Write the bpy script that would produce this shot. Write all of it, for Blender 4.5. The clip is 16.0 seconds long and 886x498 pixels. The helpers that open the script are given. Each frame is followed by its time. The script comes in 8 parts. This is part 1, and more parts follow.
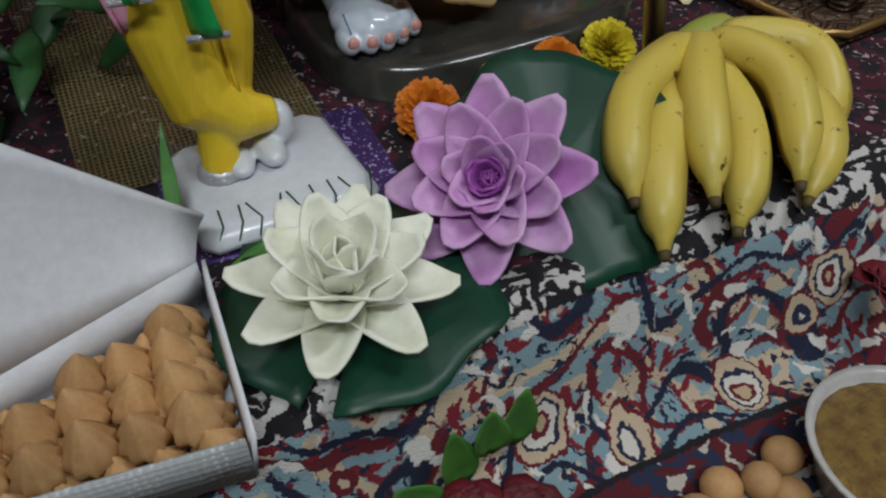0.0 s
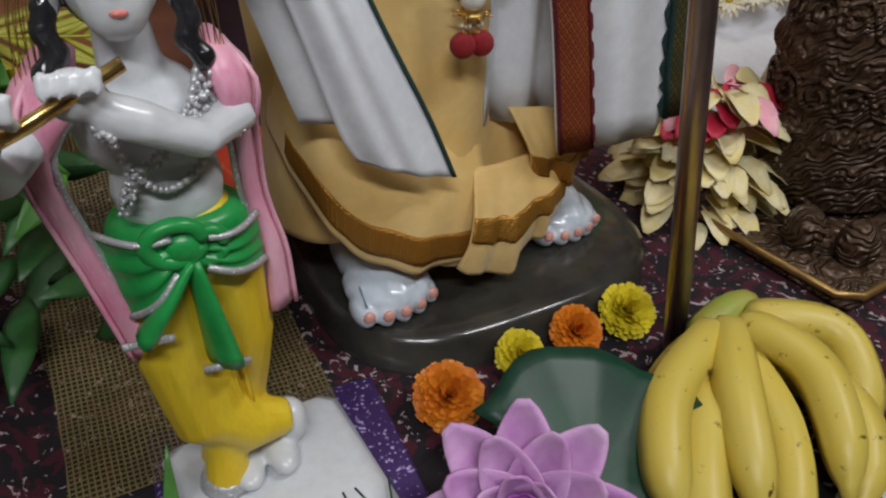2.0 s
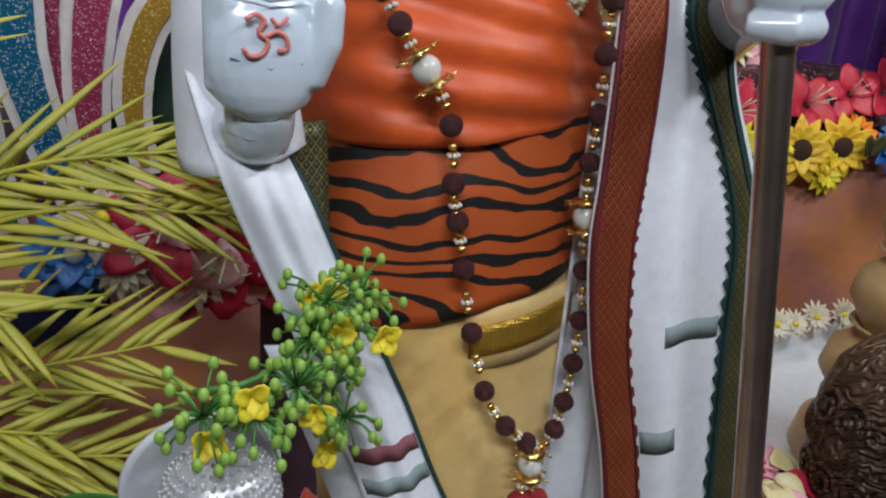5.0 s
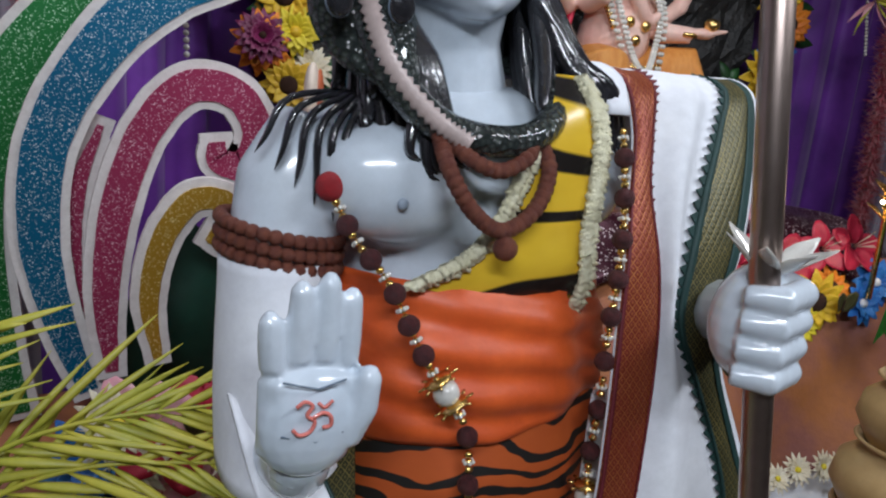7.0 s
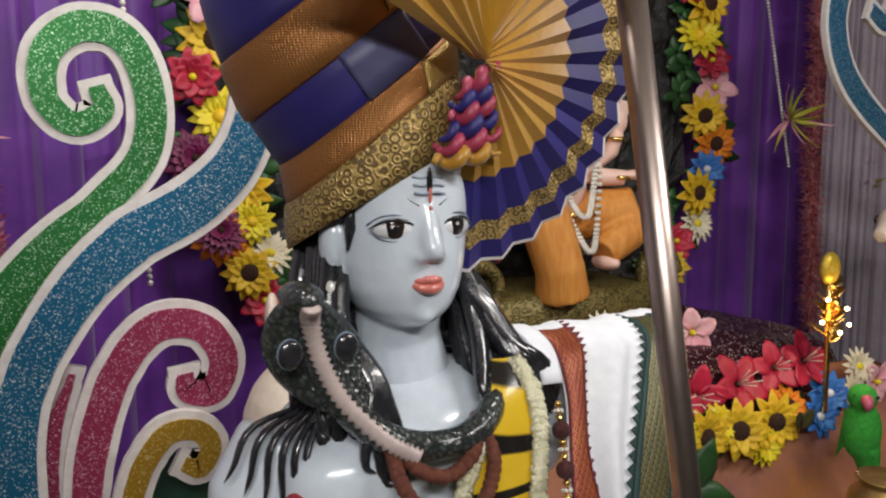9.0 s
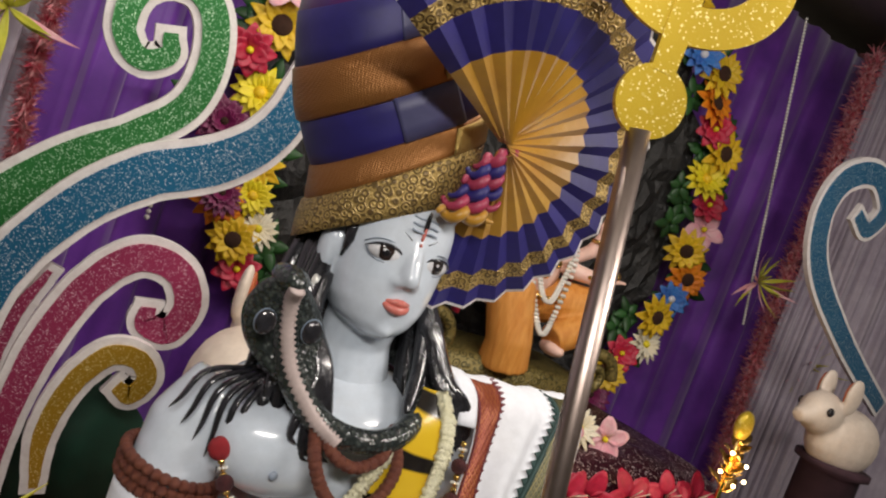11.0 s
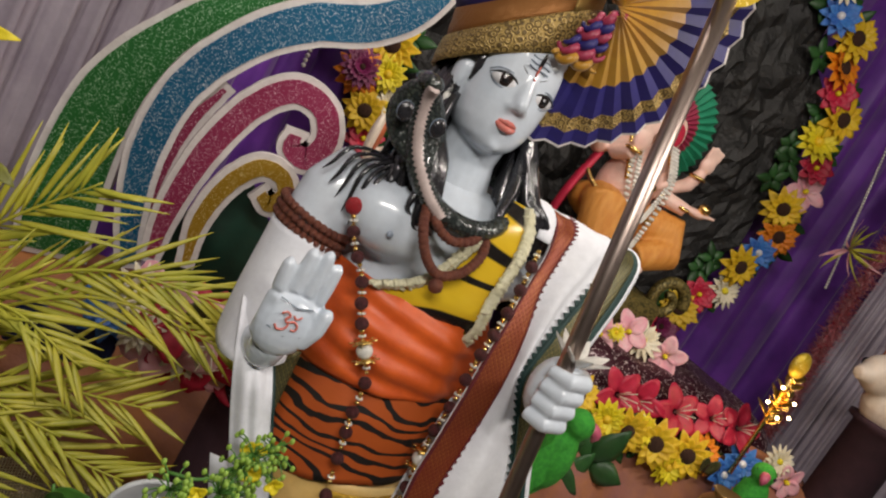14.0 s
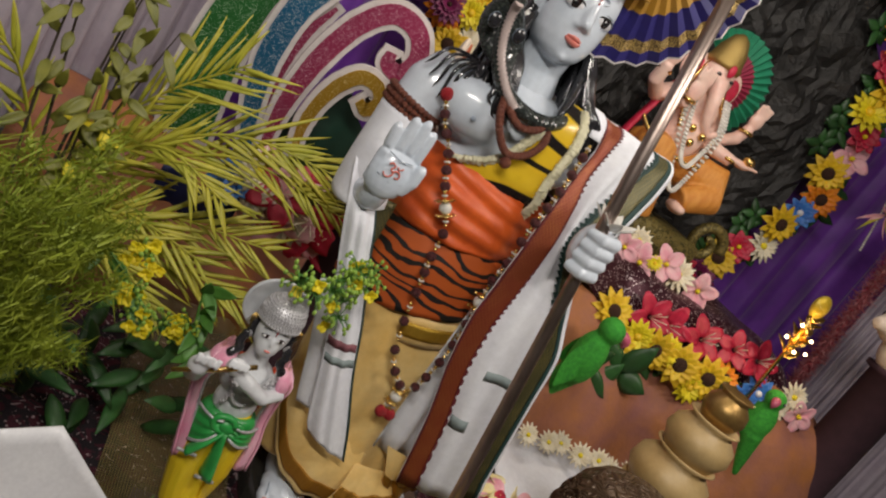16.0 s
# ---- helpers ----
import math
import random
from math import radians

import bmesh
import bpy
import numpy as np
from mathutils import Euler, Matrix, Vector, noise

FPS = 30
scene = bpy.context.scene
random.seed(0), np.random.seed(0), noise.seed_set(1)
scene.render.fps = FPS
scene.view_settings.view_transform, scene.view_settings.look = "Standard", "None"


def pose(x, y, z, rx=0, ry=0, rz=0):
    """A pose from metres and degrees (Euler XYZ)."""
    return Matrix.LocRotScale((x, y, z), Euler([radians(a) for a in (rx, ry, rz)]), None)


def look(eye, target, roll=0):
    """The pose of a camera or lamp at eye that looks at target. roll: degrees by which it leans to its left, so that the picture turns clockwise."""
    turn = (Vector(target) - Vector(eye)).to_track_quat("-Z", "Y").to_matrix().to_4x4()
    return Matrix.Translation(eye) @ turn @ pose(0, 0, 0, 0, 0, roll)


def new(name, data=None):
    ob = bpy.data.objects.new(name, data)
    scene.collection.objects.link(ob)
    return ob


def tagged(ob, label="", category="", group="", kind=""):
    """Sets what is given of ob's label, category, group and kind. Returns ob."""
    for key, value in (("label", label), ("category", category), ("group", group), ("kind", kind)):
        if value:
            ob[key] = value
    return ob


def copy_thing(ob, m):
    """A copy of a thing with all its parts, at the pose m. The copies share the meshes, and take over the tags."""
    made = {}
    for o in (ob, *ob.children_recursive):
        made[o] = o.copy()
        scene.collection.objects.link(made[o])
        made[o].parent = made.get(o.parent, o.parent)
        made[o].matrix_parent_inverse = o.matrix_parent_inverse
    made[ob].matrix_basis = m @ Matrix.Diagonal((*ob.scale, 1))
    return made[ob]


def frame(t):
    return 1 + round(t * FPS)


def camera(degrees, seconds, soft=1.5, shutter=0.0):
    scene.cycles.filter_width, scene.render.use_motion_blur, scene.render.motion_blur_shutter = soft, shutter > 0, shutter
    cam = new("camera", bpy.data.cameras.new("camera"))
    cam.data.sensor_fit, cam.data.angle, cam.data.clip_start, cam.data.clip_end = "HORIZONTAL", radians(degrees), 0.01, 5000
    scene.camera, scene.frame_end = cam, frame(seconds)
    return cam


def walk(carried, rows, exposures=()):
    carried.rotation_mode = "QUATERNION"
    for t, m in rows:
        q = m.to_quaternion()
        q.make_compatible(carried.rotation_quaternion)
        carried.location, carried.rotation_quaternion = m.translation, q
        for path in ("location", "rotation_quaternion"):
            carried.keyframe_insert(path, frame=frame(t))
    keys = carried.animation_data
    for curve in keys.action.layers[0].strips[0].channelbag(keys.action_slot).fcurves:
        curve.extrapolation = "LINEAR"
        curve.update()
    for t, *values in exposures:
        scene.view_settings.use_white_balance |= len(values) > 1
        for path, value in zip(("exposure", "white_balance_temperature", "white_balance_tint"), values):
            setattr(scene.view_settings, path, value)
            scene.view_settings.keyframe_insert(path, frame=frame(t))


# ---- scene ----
cam = camera(61.1, 16.0, soft=2.2)
METRES, EYE, TILT, LEAN, TURN = 1.75, 1.35, -43.0, 0.0, -26.0
ROWS = [
    (0.0, 0.0, 0.0, 0.0, 0.0, 0.0, -0.0),
    (0.5, -0.0165, 0.0061, 0.0199, -0.65, 1.61, -0.16),
    (1.0, -0.0197, 0.0088, 0.0514, -1.44, 4.32, 0.09),
    (1.5, -0.0216, 0.0102, 0.0827, -1.81, 7.52, 0.4),
    (2.0, -0.0305, 0.0174, 0.1011, -2.33, 9.1, -0.76),
    (2.5, -0.0456, 0.0184, 0.1215, -3.37, 11.5, -2.24),
    (3.0, -0.0512, 0.0072, 0.1403, -3.86, 14.31, -3.38),
    (3.5, -0.0575, -0.0074, 0.1566, -3.2, 16.64, -4.25),
    (4.0, -0.0584, -0.0242, 0.1794, -2.29, 19.63, -4.64),
    (4.5, -0.0576, -0.0376, 0.2032, -1.92, 22.16, -4.27),
    (7.0, -0.0905, -0.1416, 0.316, -3.47, 29.36, -3.9),
    (7.5, -0.092, -0.1657, 0.3389, -3.05, 30.34, -2.53),
    (8.0, -0.089, -0.1952, 0.3627, -2.23, 32.7, -0.8),
    (8.5, -0.0905, -0.2172, 0.3802, -1.06, 33.62, 1.39),
    (9.0, -0.0824, -0.2439, 0.3953, -2.11, 35.6, 2.34),
    (11.5, -0.0986, -0.3069, 0.3453, -18.21, 40.35, -15.47),
    (12.0, -0.1022, -0.2966, 0.3256, -18.43, 39.16, -16.5),
    (12.5, -0.1017, -0.2965, 0.2941, -19.27, 37.85, -17.96),
    (13.0, -0.0918, -0.3037, 0.2611, -18.77, 36.93, -20.91),
    (13.5, -0.0696, -0.329, 0.2313, -17.67, 36.74, -22.97),
    (14.0, -0.0567, -0.3479, 0.1981, -16.91, 36.39, -25.25),
    (14.5, -0.0461, -0.368, 0.1617, -17.39, 36.51, -28.06),
    (15.0, -0.0277, -0.3986, 0.1218, -16.56, 35.75, -30.35),
    (15.5, -0.0214, -0.4156, 0.0781, -17.36, 34.92, -31.94),
    (16.0, -0.0192, -0.4498, 0.0371, -16.57, 33.67, -31.78),
]
walk(cam, [(t, pose(0, 0, EYE, TILT, LEAN, TURN) @ pose(METRES * x, METRES * y, METRES * z, 90 + pitch, roll, yaw)) for t, x, y, z, yaw, pitch, roll in ROWS],
     exposures=[(0.0, -0.22, 5750, 6), (1.0, -0.16, 6400, 11), (1.5, -0.08, 6700, 14), (2.5, 0.03, 5450, 6), (3.5, 0.1, 5550, 6), (4.5, 0.1, 5700, 7), (7.0, -0.14, 5600, 9), (9.2, -0.08, 6500, 10), (11.5, -0.04, 6750, 12), (16.0, -0.12, 6900, 12)])


# ---- light ----
world = bpy.data.worlds.new("room_world")
scene.world = world
world.use_nodes = True
wn = world.node_tree.nodes
wn["Background"].inputs[0].default_value = (0.55, 0.6, 0.7, 1)
wn["Background"].inputs[1].default_value = 0.05


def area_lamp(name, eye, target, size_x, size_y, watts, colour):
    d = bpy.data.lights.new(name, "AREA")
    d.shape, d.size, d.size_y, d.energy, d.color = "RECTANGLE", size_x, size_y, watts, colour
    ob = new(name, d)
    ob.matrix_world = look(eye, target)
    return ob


# unseen area lights, assumed before and beside the shrine; back one added as fill
area_lamp("assumed_light_front", (-0.5, -0.9, 3.1), (0.4, 0.9, 1.5), 1.2, 0.12, 34, (1.0, 0.97, 0.93))
area_lamp("assumed_light_side", (1.5, -0.2, 3.15), (0.8, 1.3, 1.4), 1.2, 0.12, 26, (1.0, 0.95, 0.9))
area_lamp("fill_light_back", (0.45, 1.2, 3.25), (0.35, 1.6, 1.4), 1.2, 0.12, 14, (1.0, 0.93, 0.85))


# ---- materials ----
def nodes_of(name):
    m = bpy.data.materials.new(name)
    m.use_nodes = True
    nt = m.node_tree
    return m, nt, nt.nodes["Principled BSDF"]


def nd(nt, kind, **sets):
    n = nt.nodes.new("ShaderNode" + kind)
    for k, v in sets.items():
        n.inputs[k].default_value = v
    return n


def ramp(nt, stops, fac, const=False):
    r = nt.nodes.new("ShaderNodeValToRGB")
    if const:
        r.color_ramp.interpolation = "CONSTANT"
    el = r.color_ramp.elements
    while len(el) < len(stops):
        el.new(0.5)
    for e, (p, c) in zip(el, stops):
        e.position, e.color = p, (*c, 1)
    nt.links.new(fac, r.inputs[0])
    return r.outputs[0]


def coords(nt, scale=(1, 1, 1)):
    tc = nt.nodes.new("ShaderNodeTexCoord")
    mp = nt.nodes.new("ShaderNodeMapping")
    mp.inputs["Scale"].default_value = scale
    nt.links.new(tc.outputs["Object"], mp.inputs[0])
    return mp.outputs[0]


def mix(nt, fac, a, b):
    m = nt.nodes.new("ShaderNodeMix")
    m.data_type = "RGBA"
    for sock, v in ((m.inputs[0], fac), (m.inputs[6], a), (m.inputs[7], b)):
        if isinstance(v, (int, float)):
            sock.default_value = v
        elif isinstance(v, tuple):
            sock.default_value = (*v, 1)
        else:
            nt.links.new(v, sock)
    return m.outputs[2]


def bumped(nt, p, height, strength, dist=0.002):
    b = nd(nt, "Bump", Strength=strength, Distance=dist)
    nt.links.new(height, b.inputs["Height"])
    nt.links.new(b.outputs[0], p.inputs["Normal"])


def plain(name, c1, c2=None, rough=0.5, metal=0.0, scale=25.0, bump=0.15, dist=0.002, coat=0.0, sheen=0.0, piece=0.0, sub=0.0, stretch=(1, 1, 1)):
    """A surface of one colour that wanders towards a second at two scales, with fine relief."""
    m, nt, p = nodes_of(name)
    c2 = c2 or tuple(v * 0.72 for v in c1)
    co = coords(nt, stretch)
    n1 = nd(nt, "TexNoise", Scale=scale, Detail=4.0, Roughness=0.6)
    n2 = nd(nt, "TexNoise", Scale=scale * 6, Detail=3.0, Roughness=0.7)
    for n in (n1, n2):
        nt.links.new(co, n.inputs["Vector"])
    f = ramp(nt, [(0.35, (0, 0, 0)), (0.68, (1, 1, 1))], n1.outputs[0])
    col = mix(nt, f, c1, c2)
    fine = ramp(nt, [(0.3, (0.93, 0.93, 0.93)), (0.7, (1.04, 1.04, 1.04))], n2.outputs[0])
    mul = nt.nodes.new("ShaderNodeMix")
    mul.data_type, mul.blend_type = "RGBA", "MULTIPLY"
    mul.inputs[0].default_value = 1.0
    nt.links.new(col, mul.inputs[6])
    nt.links.new(fine, mul.inputs[7])
    out = mul.outputs[2]
    if piece:
        oi = nt.nodes.new("ShaderNodeObjectInfo")
        hs = nd(nt, "HueSaturation")
        ma = nd(nt, "MapRange")
        ma.inputs[3].default_value, ma.inputs[4].default_value = 1 - piece, 1 + piece
        nt.links.new(oi.outputs["Random"], ma.inputs[0])
        nt.links.new(ma.outputs[0], hs.inputs["Value"])
        nt.links.new(out, hs.inputs["Color"])
        out = hs.outputs[0]
    nt.links.new(out, p.inputs["Base Color"])
    p.inputs["Roughness"].default_value, p.inputs["Metallic"].default_value = rough, metal
    p.inputs["Coat Weight"].default_value, p.inputs["Sheen Weight"].default_value = coat, sheen
    if sub:
        p.inputs["Subsurface Weight"].default_value, p.inputs["Subsurface Scale"].default_value = sub, 0.005
    if bump:
        bumped(nt, p, n2.outputs[0], bump, dist)
    return m


def glitter(name, c1, c2, grain=650.0, light=(0.9, 0.95, 1.0)):
    """Glitter sheet: small facets, some bright."""
    m, nt, p = nodes_of(name)
    v = nd(nt, "TexVoronoi", Scale=grain)
    nt.links.new(coords(nt), v.inputs["Vector"])
    sep = nt.nodes.new("ShaderNodeSeparateColor")
    nt.links.new(v.outputs["Color"], sep.inputs[0])
    big = nd(nt, "TexNoise", Scale=9.0, Detail=3.0)
    nt.links.new(coords(nt), big.inputs["Vector"])
    base = mix(nt, big.outputs[0], c1, c2)
    fl = ramp(nt, [(0.9, (0, 0, 0)), (0.95, (1, 1, 1))], sep.outputs[0])
    nt.links.new(mix(nt, fl, base, light), p.inputs["Base Color"])
    p.inputs["Metallic"].default_value, p.inputs["Roughness"].default_value = 0.45, 0.38
    bumped(nt, p, sep.outputs[1], 0.7, 0.002)
    return m


def brocade(name, c1, c2, scale=180.0, metal=0.5, stretch=(1, 1, 1)):
    """Woven figured band: diamonds of metal thread."""
    m, nt, p = nodes_of(name)
    co = coords(nt, stretch)
    v = nd(nt, "TexVoronoi", Scale=scale)
    v.distance = "MANHATTAN"
    v.inputs["Randomness"].default_value = 0.25
    nt.links.new(co, v.inputs["Vector"])
    f = ramp(nt, [(0.28, (0, 0, 0)), (0.42, (1, 1, 1))], v.outputs["Distance"])
    n = nd(nt, "TexNoise", Scale=14.0, Detail=3.0)
    nt.links.new(co, n.inputs["Vector"])
    c = mix(nt, f, c1, c2)
    nt.links.new(mix(nt, n.outputs[0], c, tuple(x * 0.6 for x in c1)), p.inputs["Base Color"])
    p.inputs["Roughness"].default_value, p.inputs["Metallic"].default_value = 0.42, metal
    bumped(nt, p, v.outputs["Distance"], 0.5, 0.0015)
    return m


def lattice(name, c1, c2, cell=0.0085, metal=0.35):
    """Woven band: fine diamonds of gold thread with small figures."""
    m, nt, p = nodes_of(name)
    sp = nt.nodes.new("ShaderNodeSeparateXYZ")
    nt.links.new(coords(nt), sp.inputs[0])

    def math_(op, a, b=None):
        q = nt.nodes.new("ShaderNodeMath")
        q.operation = op
        for sock, v in zip(q.inputs, (a, b)):
            if isinstance(v, (int, float)):
                sock.default_value = v
            elif v is not None:
                nt.links.new(v, sock)
        return q.outputs[0]

    k = math.pi / cell
    waves = []
    for op in ("ADD", "SUBTRACT"):
        slope = math_("MULTIPLY", sp.outputs[2], 0.8)
        waves.append(math_("ABSOLUTE", math_("SINE", math_("MULTIPLY", math_(op, sp.outputs[0], slope), k))))
    f = math_("MINIMUM", waves[0], waves[1])
    thread = ramp(nt, [(0.2, (1, 1, 1)), (0.34, (0, 0, 0)), (0.8, (0, 0, 0)), (0.9, (0.7, 0.7, 0.7))], f)
    n = nd(nt, "TexNoise", Scale=22.0, Detail=4.0)
    nt.links.new(coords(nt), n.inputs["Vector"])
    c = mix(nt, thread, c2, c1)
    nt.links.new(mix(nt, n.outputs[0], c, c2), p.inputs["Base Color"])
    p.inputs["Roughness"].default_value, p.inputs["Metallic"].default_value = 0.45, metal
    bumped(nt, p, f, 0.4, 0.001)
    return m


def scrollwork(name, c1, c2, scale=55.0, metal=0.5):
    """Woven scroll figures: rings of dark thread on gold."""
    m, nt, p = nodes_of(name)
    co = coords(nt, (1, 1, 1))
    v = nd(nt, "TexVoronoi", Scale=scale)
    v.inputs["Randomness"].default_value = 0.55
    nt.links.new(co, v.inputs["Vector"])
    mu = nt.nodes.new("ShaderNodeMath")
    mu.operation = "MULTIPLY"
    mu.inputs[1].default_value = 17.0
    nt.links.new(v.outputs["Distance"], mu.inputs[0])
    si = nt.nodes.new("ShaderNodeMath")
    si.operation = "SINE"
    nt.links.new(mu.outputs[0], si.inputs[0])
    f = ramp(nt, [(0.1, (1, 1, 1)), (0.32, (0, 0, 0))], si.outputs[0])
    n = nd(nt, "TexNoise", Scale=260.0, Detail=3.0)
    nt.links.new(co, n.inputs["Vector"])
    c = mix(nt, f, c2, c1)
    nt.links.new(mix(nt, n.outputs[0], c, tuple(x * 0.4 for x in c1)), p.inputs["Base Color"])
    p.inputs["Roughness"].default_value, p.inputs["Metallic"].default_value = 0.45, metal
    bumped(nt, p, si.outputs[0], 0.5, 0.0015)
    return m


def tiger(name, c1, c2, scale, axis="Z", width=0.34, rough=0.45, warp=7.0):
    m, nt, p = nodes_of(name)
    co = coords(nt, (0.45, 0.45, 1.0) if axis == "Z" else (1, 1, 0.45))
    w = nd(nt, "TexWave", Scale=scale, Distortion=warp, Detail=2.5)
    w.inputs["Detail Scale"].default_value = 1.3
    w.bands_direction = axis
    nt.links.new(co, w.inputs["Vector"])
    n = nd(nt, "TexNoise", Scale=30.0, Detail=4.0)
    nt.links.new(co, n.inputs["Vector"])
    base = mix(nt, n.outputs[0], c1, c2)
    f = ramp(nt, [(width - 0.1, (0, 0, 0)), (width, (1, 1, 1))], w.outputs["Fac"])
    nt.links.new(mix(nt, f, (0.012, 0.01, 0.009), base), p.inputs["Base Color"])
    p.inputs["Roughness"].default_value = rough
    bumped(nt, p, n.outputs[0], 0.15, 0.002)
    return m


def scaly(name, c1, c2):
    """Moulded scales under gloss paint."""
    m, nt, p = nodes_of(name)
    co = coords(nt)
    v = nd(nt, "TexVoronoi", Scale=170.0)
    n = nd(nt, "TexNoise", Scale=45.0, Detail=4.0)
    for q in (v, n):
        nt.links.new(co, q.inputs["Vector"])
    f = ramp(nt, [(0.15, (0, 0, 0)), (0.55, (1, 1, 1))], v.outputs["Distance"])
    nt.links.new(mix(nt, n.outputs[0], mix(nt, f, c1, c2), c2), p.inputs["Base Color"])
    p.inputs["Roughness"].default_value, p.inputs["Coat Weight"].default_value = 0.2, 0.6
    bumped(nt, p, v.outputs["Distance"], 0.8, 0.003)
    return m


def carpet_material():
    """Knotted pile rug: dark maroon field with white and pink figures, a pale blue border band with cream scrolls, guard stripes."""
    m, nt, p = nodes_of("knotted_rug")
    tc = nt.nodes.new("ShaderNodeUVMap")
    tc.uv_map = "across"
    sep = nt.nodes.new("ShaderNodeSeparateXYZ")
    nt.links.new(tc.outputs[0], sep.inputs[0])
    # ragged pile: the place wanders a little
    wob = nd(nt, "TexNoise", Scale=190.0, Detail=2.0)
    nt.links.new(tc.outputs[0], wob.inputs["Vector"])
    wv = nt.nodes.new("ShaderNodeVectorMath")
    wv.operation = "MULTIPLY_ADD"
    nt.links.new(wob.outputs["Color"], wv.inputs[0])
    wv.inputs[1].default_value = (0.009, 0.009, 0)
    nt.links.new(tc.outputs[0], wv.inputs[2])
    co = wv.outputs[0]

    def blotch(scale, lo, hi, dist=1.5, off=0.0):
        mp = nt.nodes.new("ShaderNodeMapping")
        mp.inputs["Location"].default_value = (off, off * 2, 0)
        nt.links.new(co, mp.inputs[0])
        n = nd(nt, "TexNoise", Scale=scale, Detail=1.5, Distortion=dist)
        nt.links.new(mp.outputs[0], n.inputs["Vector"])
        return ramp(nt, [(lo, (0, 0, 0)), (hi, (1, 1, 1))], n.outputs[0])

    def scrolls(scale, warp, width, off=0.0):
        mp = nt.nodes.new("ShaderNodeMapping")
        mp.inputs["Location"].default_value = (off, off * 1.3, 0)
        nt.links.new(co, mp.inputs[0])
        w = nd(nt, "TexWave", Scale=scale, Distortion=warp, Detail=1.0)
        w.inputs["Detail Scale"].default_value = 1.6
        w.wave_type = "RINGS"
        nt.links.new(mp.outputs[0], w.inputs["Vector"])
        return ramp(nt, [(width, (1, 1, 1)), (width + 0.05, (0, 0, 0))], w.outputs["Fac"])

    def band(a, b):
        lo = nd(nt, "Math")
        lo.operation = "GREATER_THAN"
        hi = nd(nt, "Math")
        hi.operation = "LESS_THAN"
        sp = nt.nodes.new("ShaderNodeSeparateXYZ")
        nt.links.new(co, sp.inputs[0])
        for q, v in ((lo, a), (hi, b)):
            nt.links.new(sp.outputs[1], q.inputs[0])
            q.inputs[1].default_value = v
        pr = nd(nt, "Math")
        pr.operation = "MULTIPLY"
        nt.links.new(lo.outputs[0], pr.inputs[0])
        nt.links.new(hi.outputs[0], pr.inputs[1])
        return pr.outputs[0]

    field = mix(nt, blotch(16, 0.5, 0.53, 2.5), (0.012, 0.008, 0.012), (0.06, 0.008, 0.018))
    field = mix(nt, blotch(34, 0.645, 0.665, 3.5, 3.1), field, (0.5, 0.38, 0.4))
    guard = mix(nt, blotch(45, 0.5, 0.53, 1.0, 1.7), (0.012, 0.01, 0.014), (0.62, 0.6, 0.56))
    blue = mix(nt, blotch(8, 0.53, 0.55, 3.0, 5.0), (0.25, 0.36, 0.4), (0.6, 0.48, 0.33))
    blue = mix(nt, blotch(20, 0.585, 0.6, 3.0, 8.0), blue, (0.2, 0.015, 0.025))
    blue = mix(nt, scrolls(5.0, 14.0, 0.1), blue, (0.13, 0.012, 0.02))
    blue = mix(nt, scrolls(4.0, 18.0, 0.07, 4.0), blue, (0.012, 0.016, 0.04))
    blue = mix(nt, blotch(26, 0.62, 0.64, 3.0, 2.2), blue, (0.015, 0.02, 0.05))
    blue = mix(nt, blotch(13, 0.6, 0.62, 2.5, 9.3), blue, (0.75, 0.72, 0.66))
    vo = nd(nt, "TexVoronoi", Scale=11.0)
    vo.inputs["Randomness"].default_value = 0.7
    vw = nt.nodes.new("ShaderNodeVectorMath")
    vw.operation = "MULTIPLY_ADD"
    big = nd(nt, "TexNoise", Scale=14.0, Detail=2.0)
    nt.links.new(co, big.inputs["Vector"])
    nt.links.new(big.outputs["Color"], vw.inputs[0])
    vw.inputs[1].default_value = (0.05, 0.05, 0)
    nt.links.new(co, vw.inputs[2])
    nt.links.new(vw.outputs[0], vo.inputs["Vector"])
    inside = ramp(nt, [(0.0, (1, 1, 1)), (0.36, (0, 0, 0))], vo.outputs["Distance"], True)
    figure = ramp(nt, [(0.0, (0.55, 0.42, 0.26)), (0.1, (0.14, 0.012, 0.02)), (0.15, (0.72, 0.68, 0.6)), (0.22, (0.02, 0.025, 0.06)), (0.26, (0.6, 0.47, 0.32)), (0.33, (0.13, 0.012, 0.02))], vo.outputs["Distance"], True)
    blue = mix(nt, inside, blue, figure)
    red = mix(nt, blotch(40, 0.52, 0.55, 1.0, 4.4), (0.1, 0.01, 0.016), (0.02, 0.03, 0.07))
    red = mix(nt, blotch(45, 0.62, 0.65, 1.0, 6.1), red, (0.55, 0.5, 0.42))
    # distance across from the rug's edge: 0 at the fold, negative down the front
    c = field
    for a, b, col in ((-0.012, 0.028, guard), (0.028, 0.036, (0.012, 0.01, 0.014)), (0.036, 0.05, guard), (-0.185, -0.012, blue), (-0.192, -0.185, (0.012, 0.01, 0.014)), (-0.25, -0.192, red), (-0.258, -0.25, (0.6, 0.56, 0.5)), (-0.33, -0.258, red)):
        c = mix(nt, band(a, b), c, col)
    nt.links.new(c, p.inputs["Base Color"])
    p.inputs["Roughness"].default_value, p.inputs["Sheen Weight"].default_value = 0.95, 0.0
    pile = nd(nt, "TexNoise", Scale=600.0, Detail=1.0)
    nt.links.new(tc.outputs[0], pile.inputs["Vector"])
    bumped(nt, p, pile.outputs[0], 0.8, 0.003)
    return m


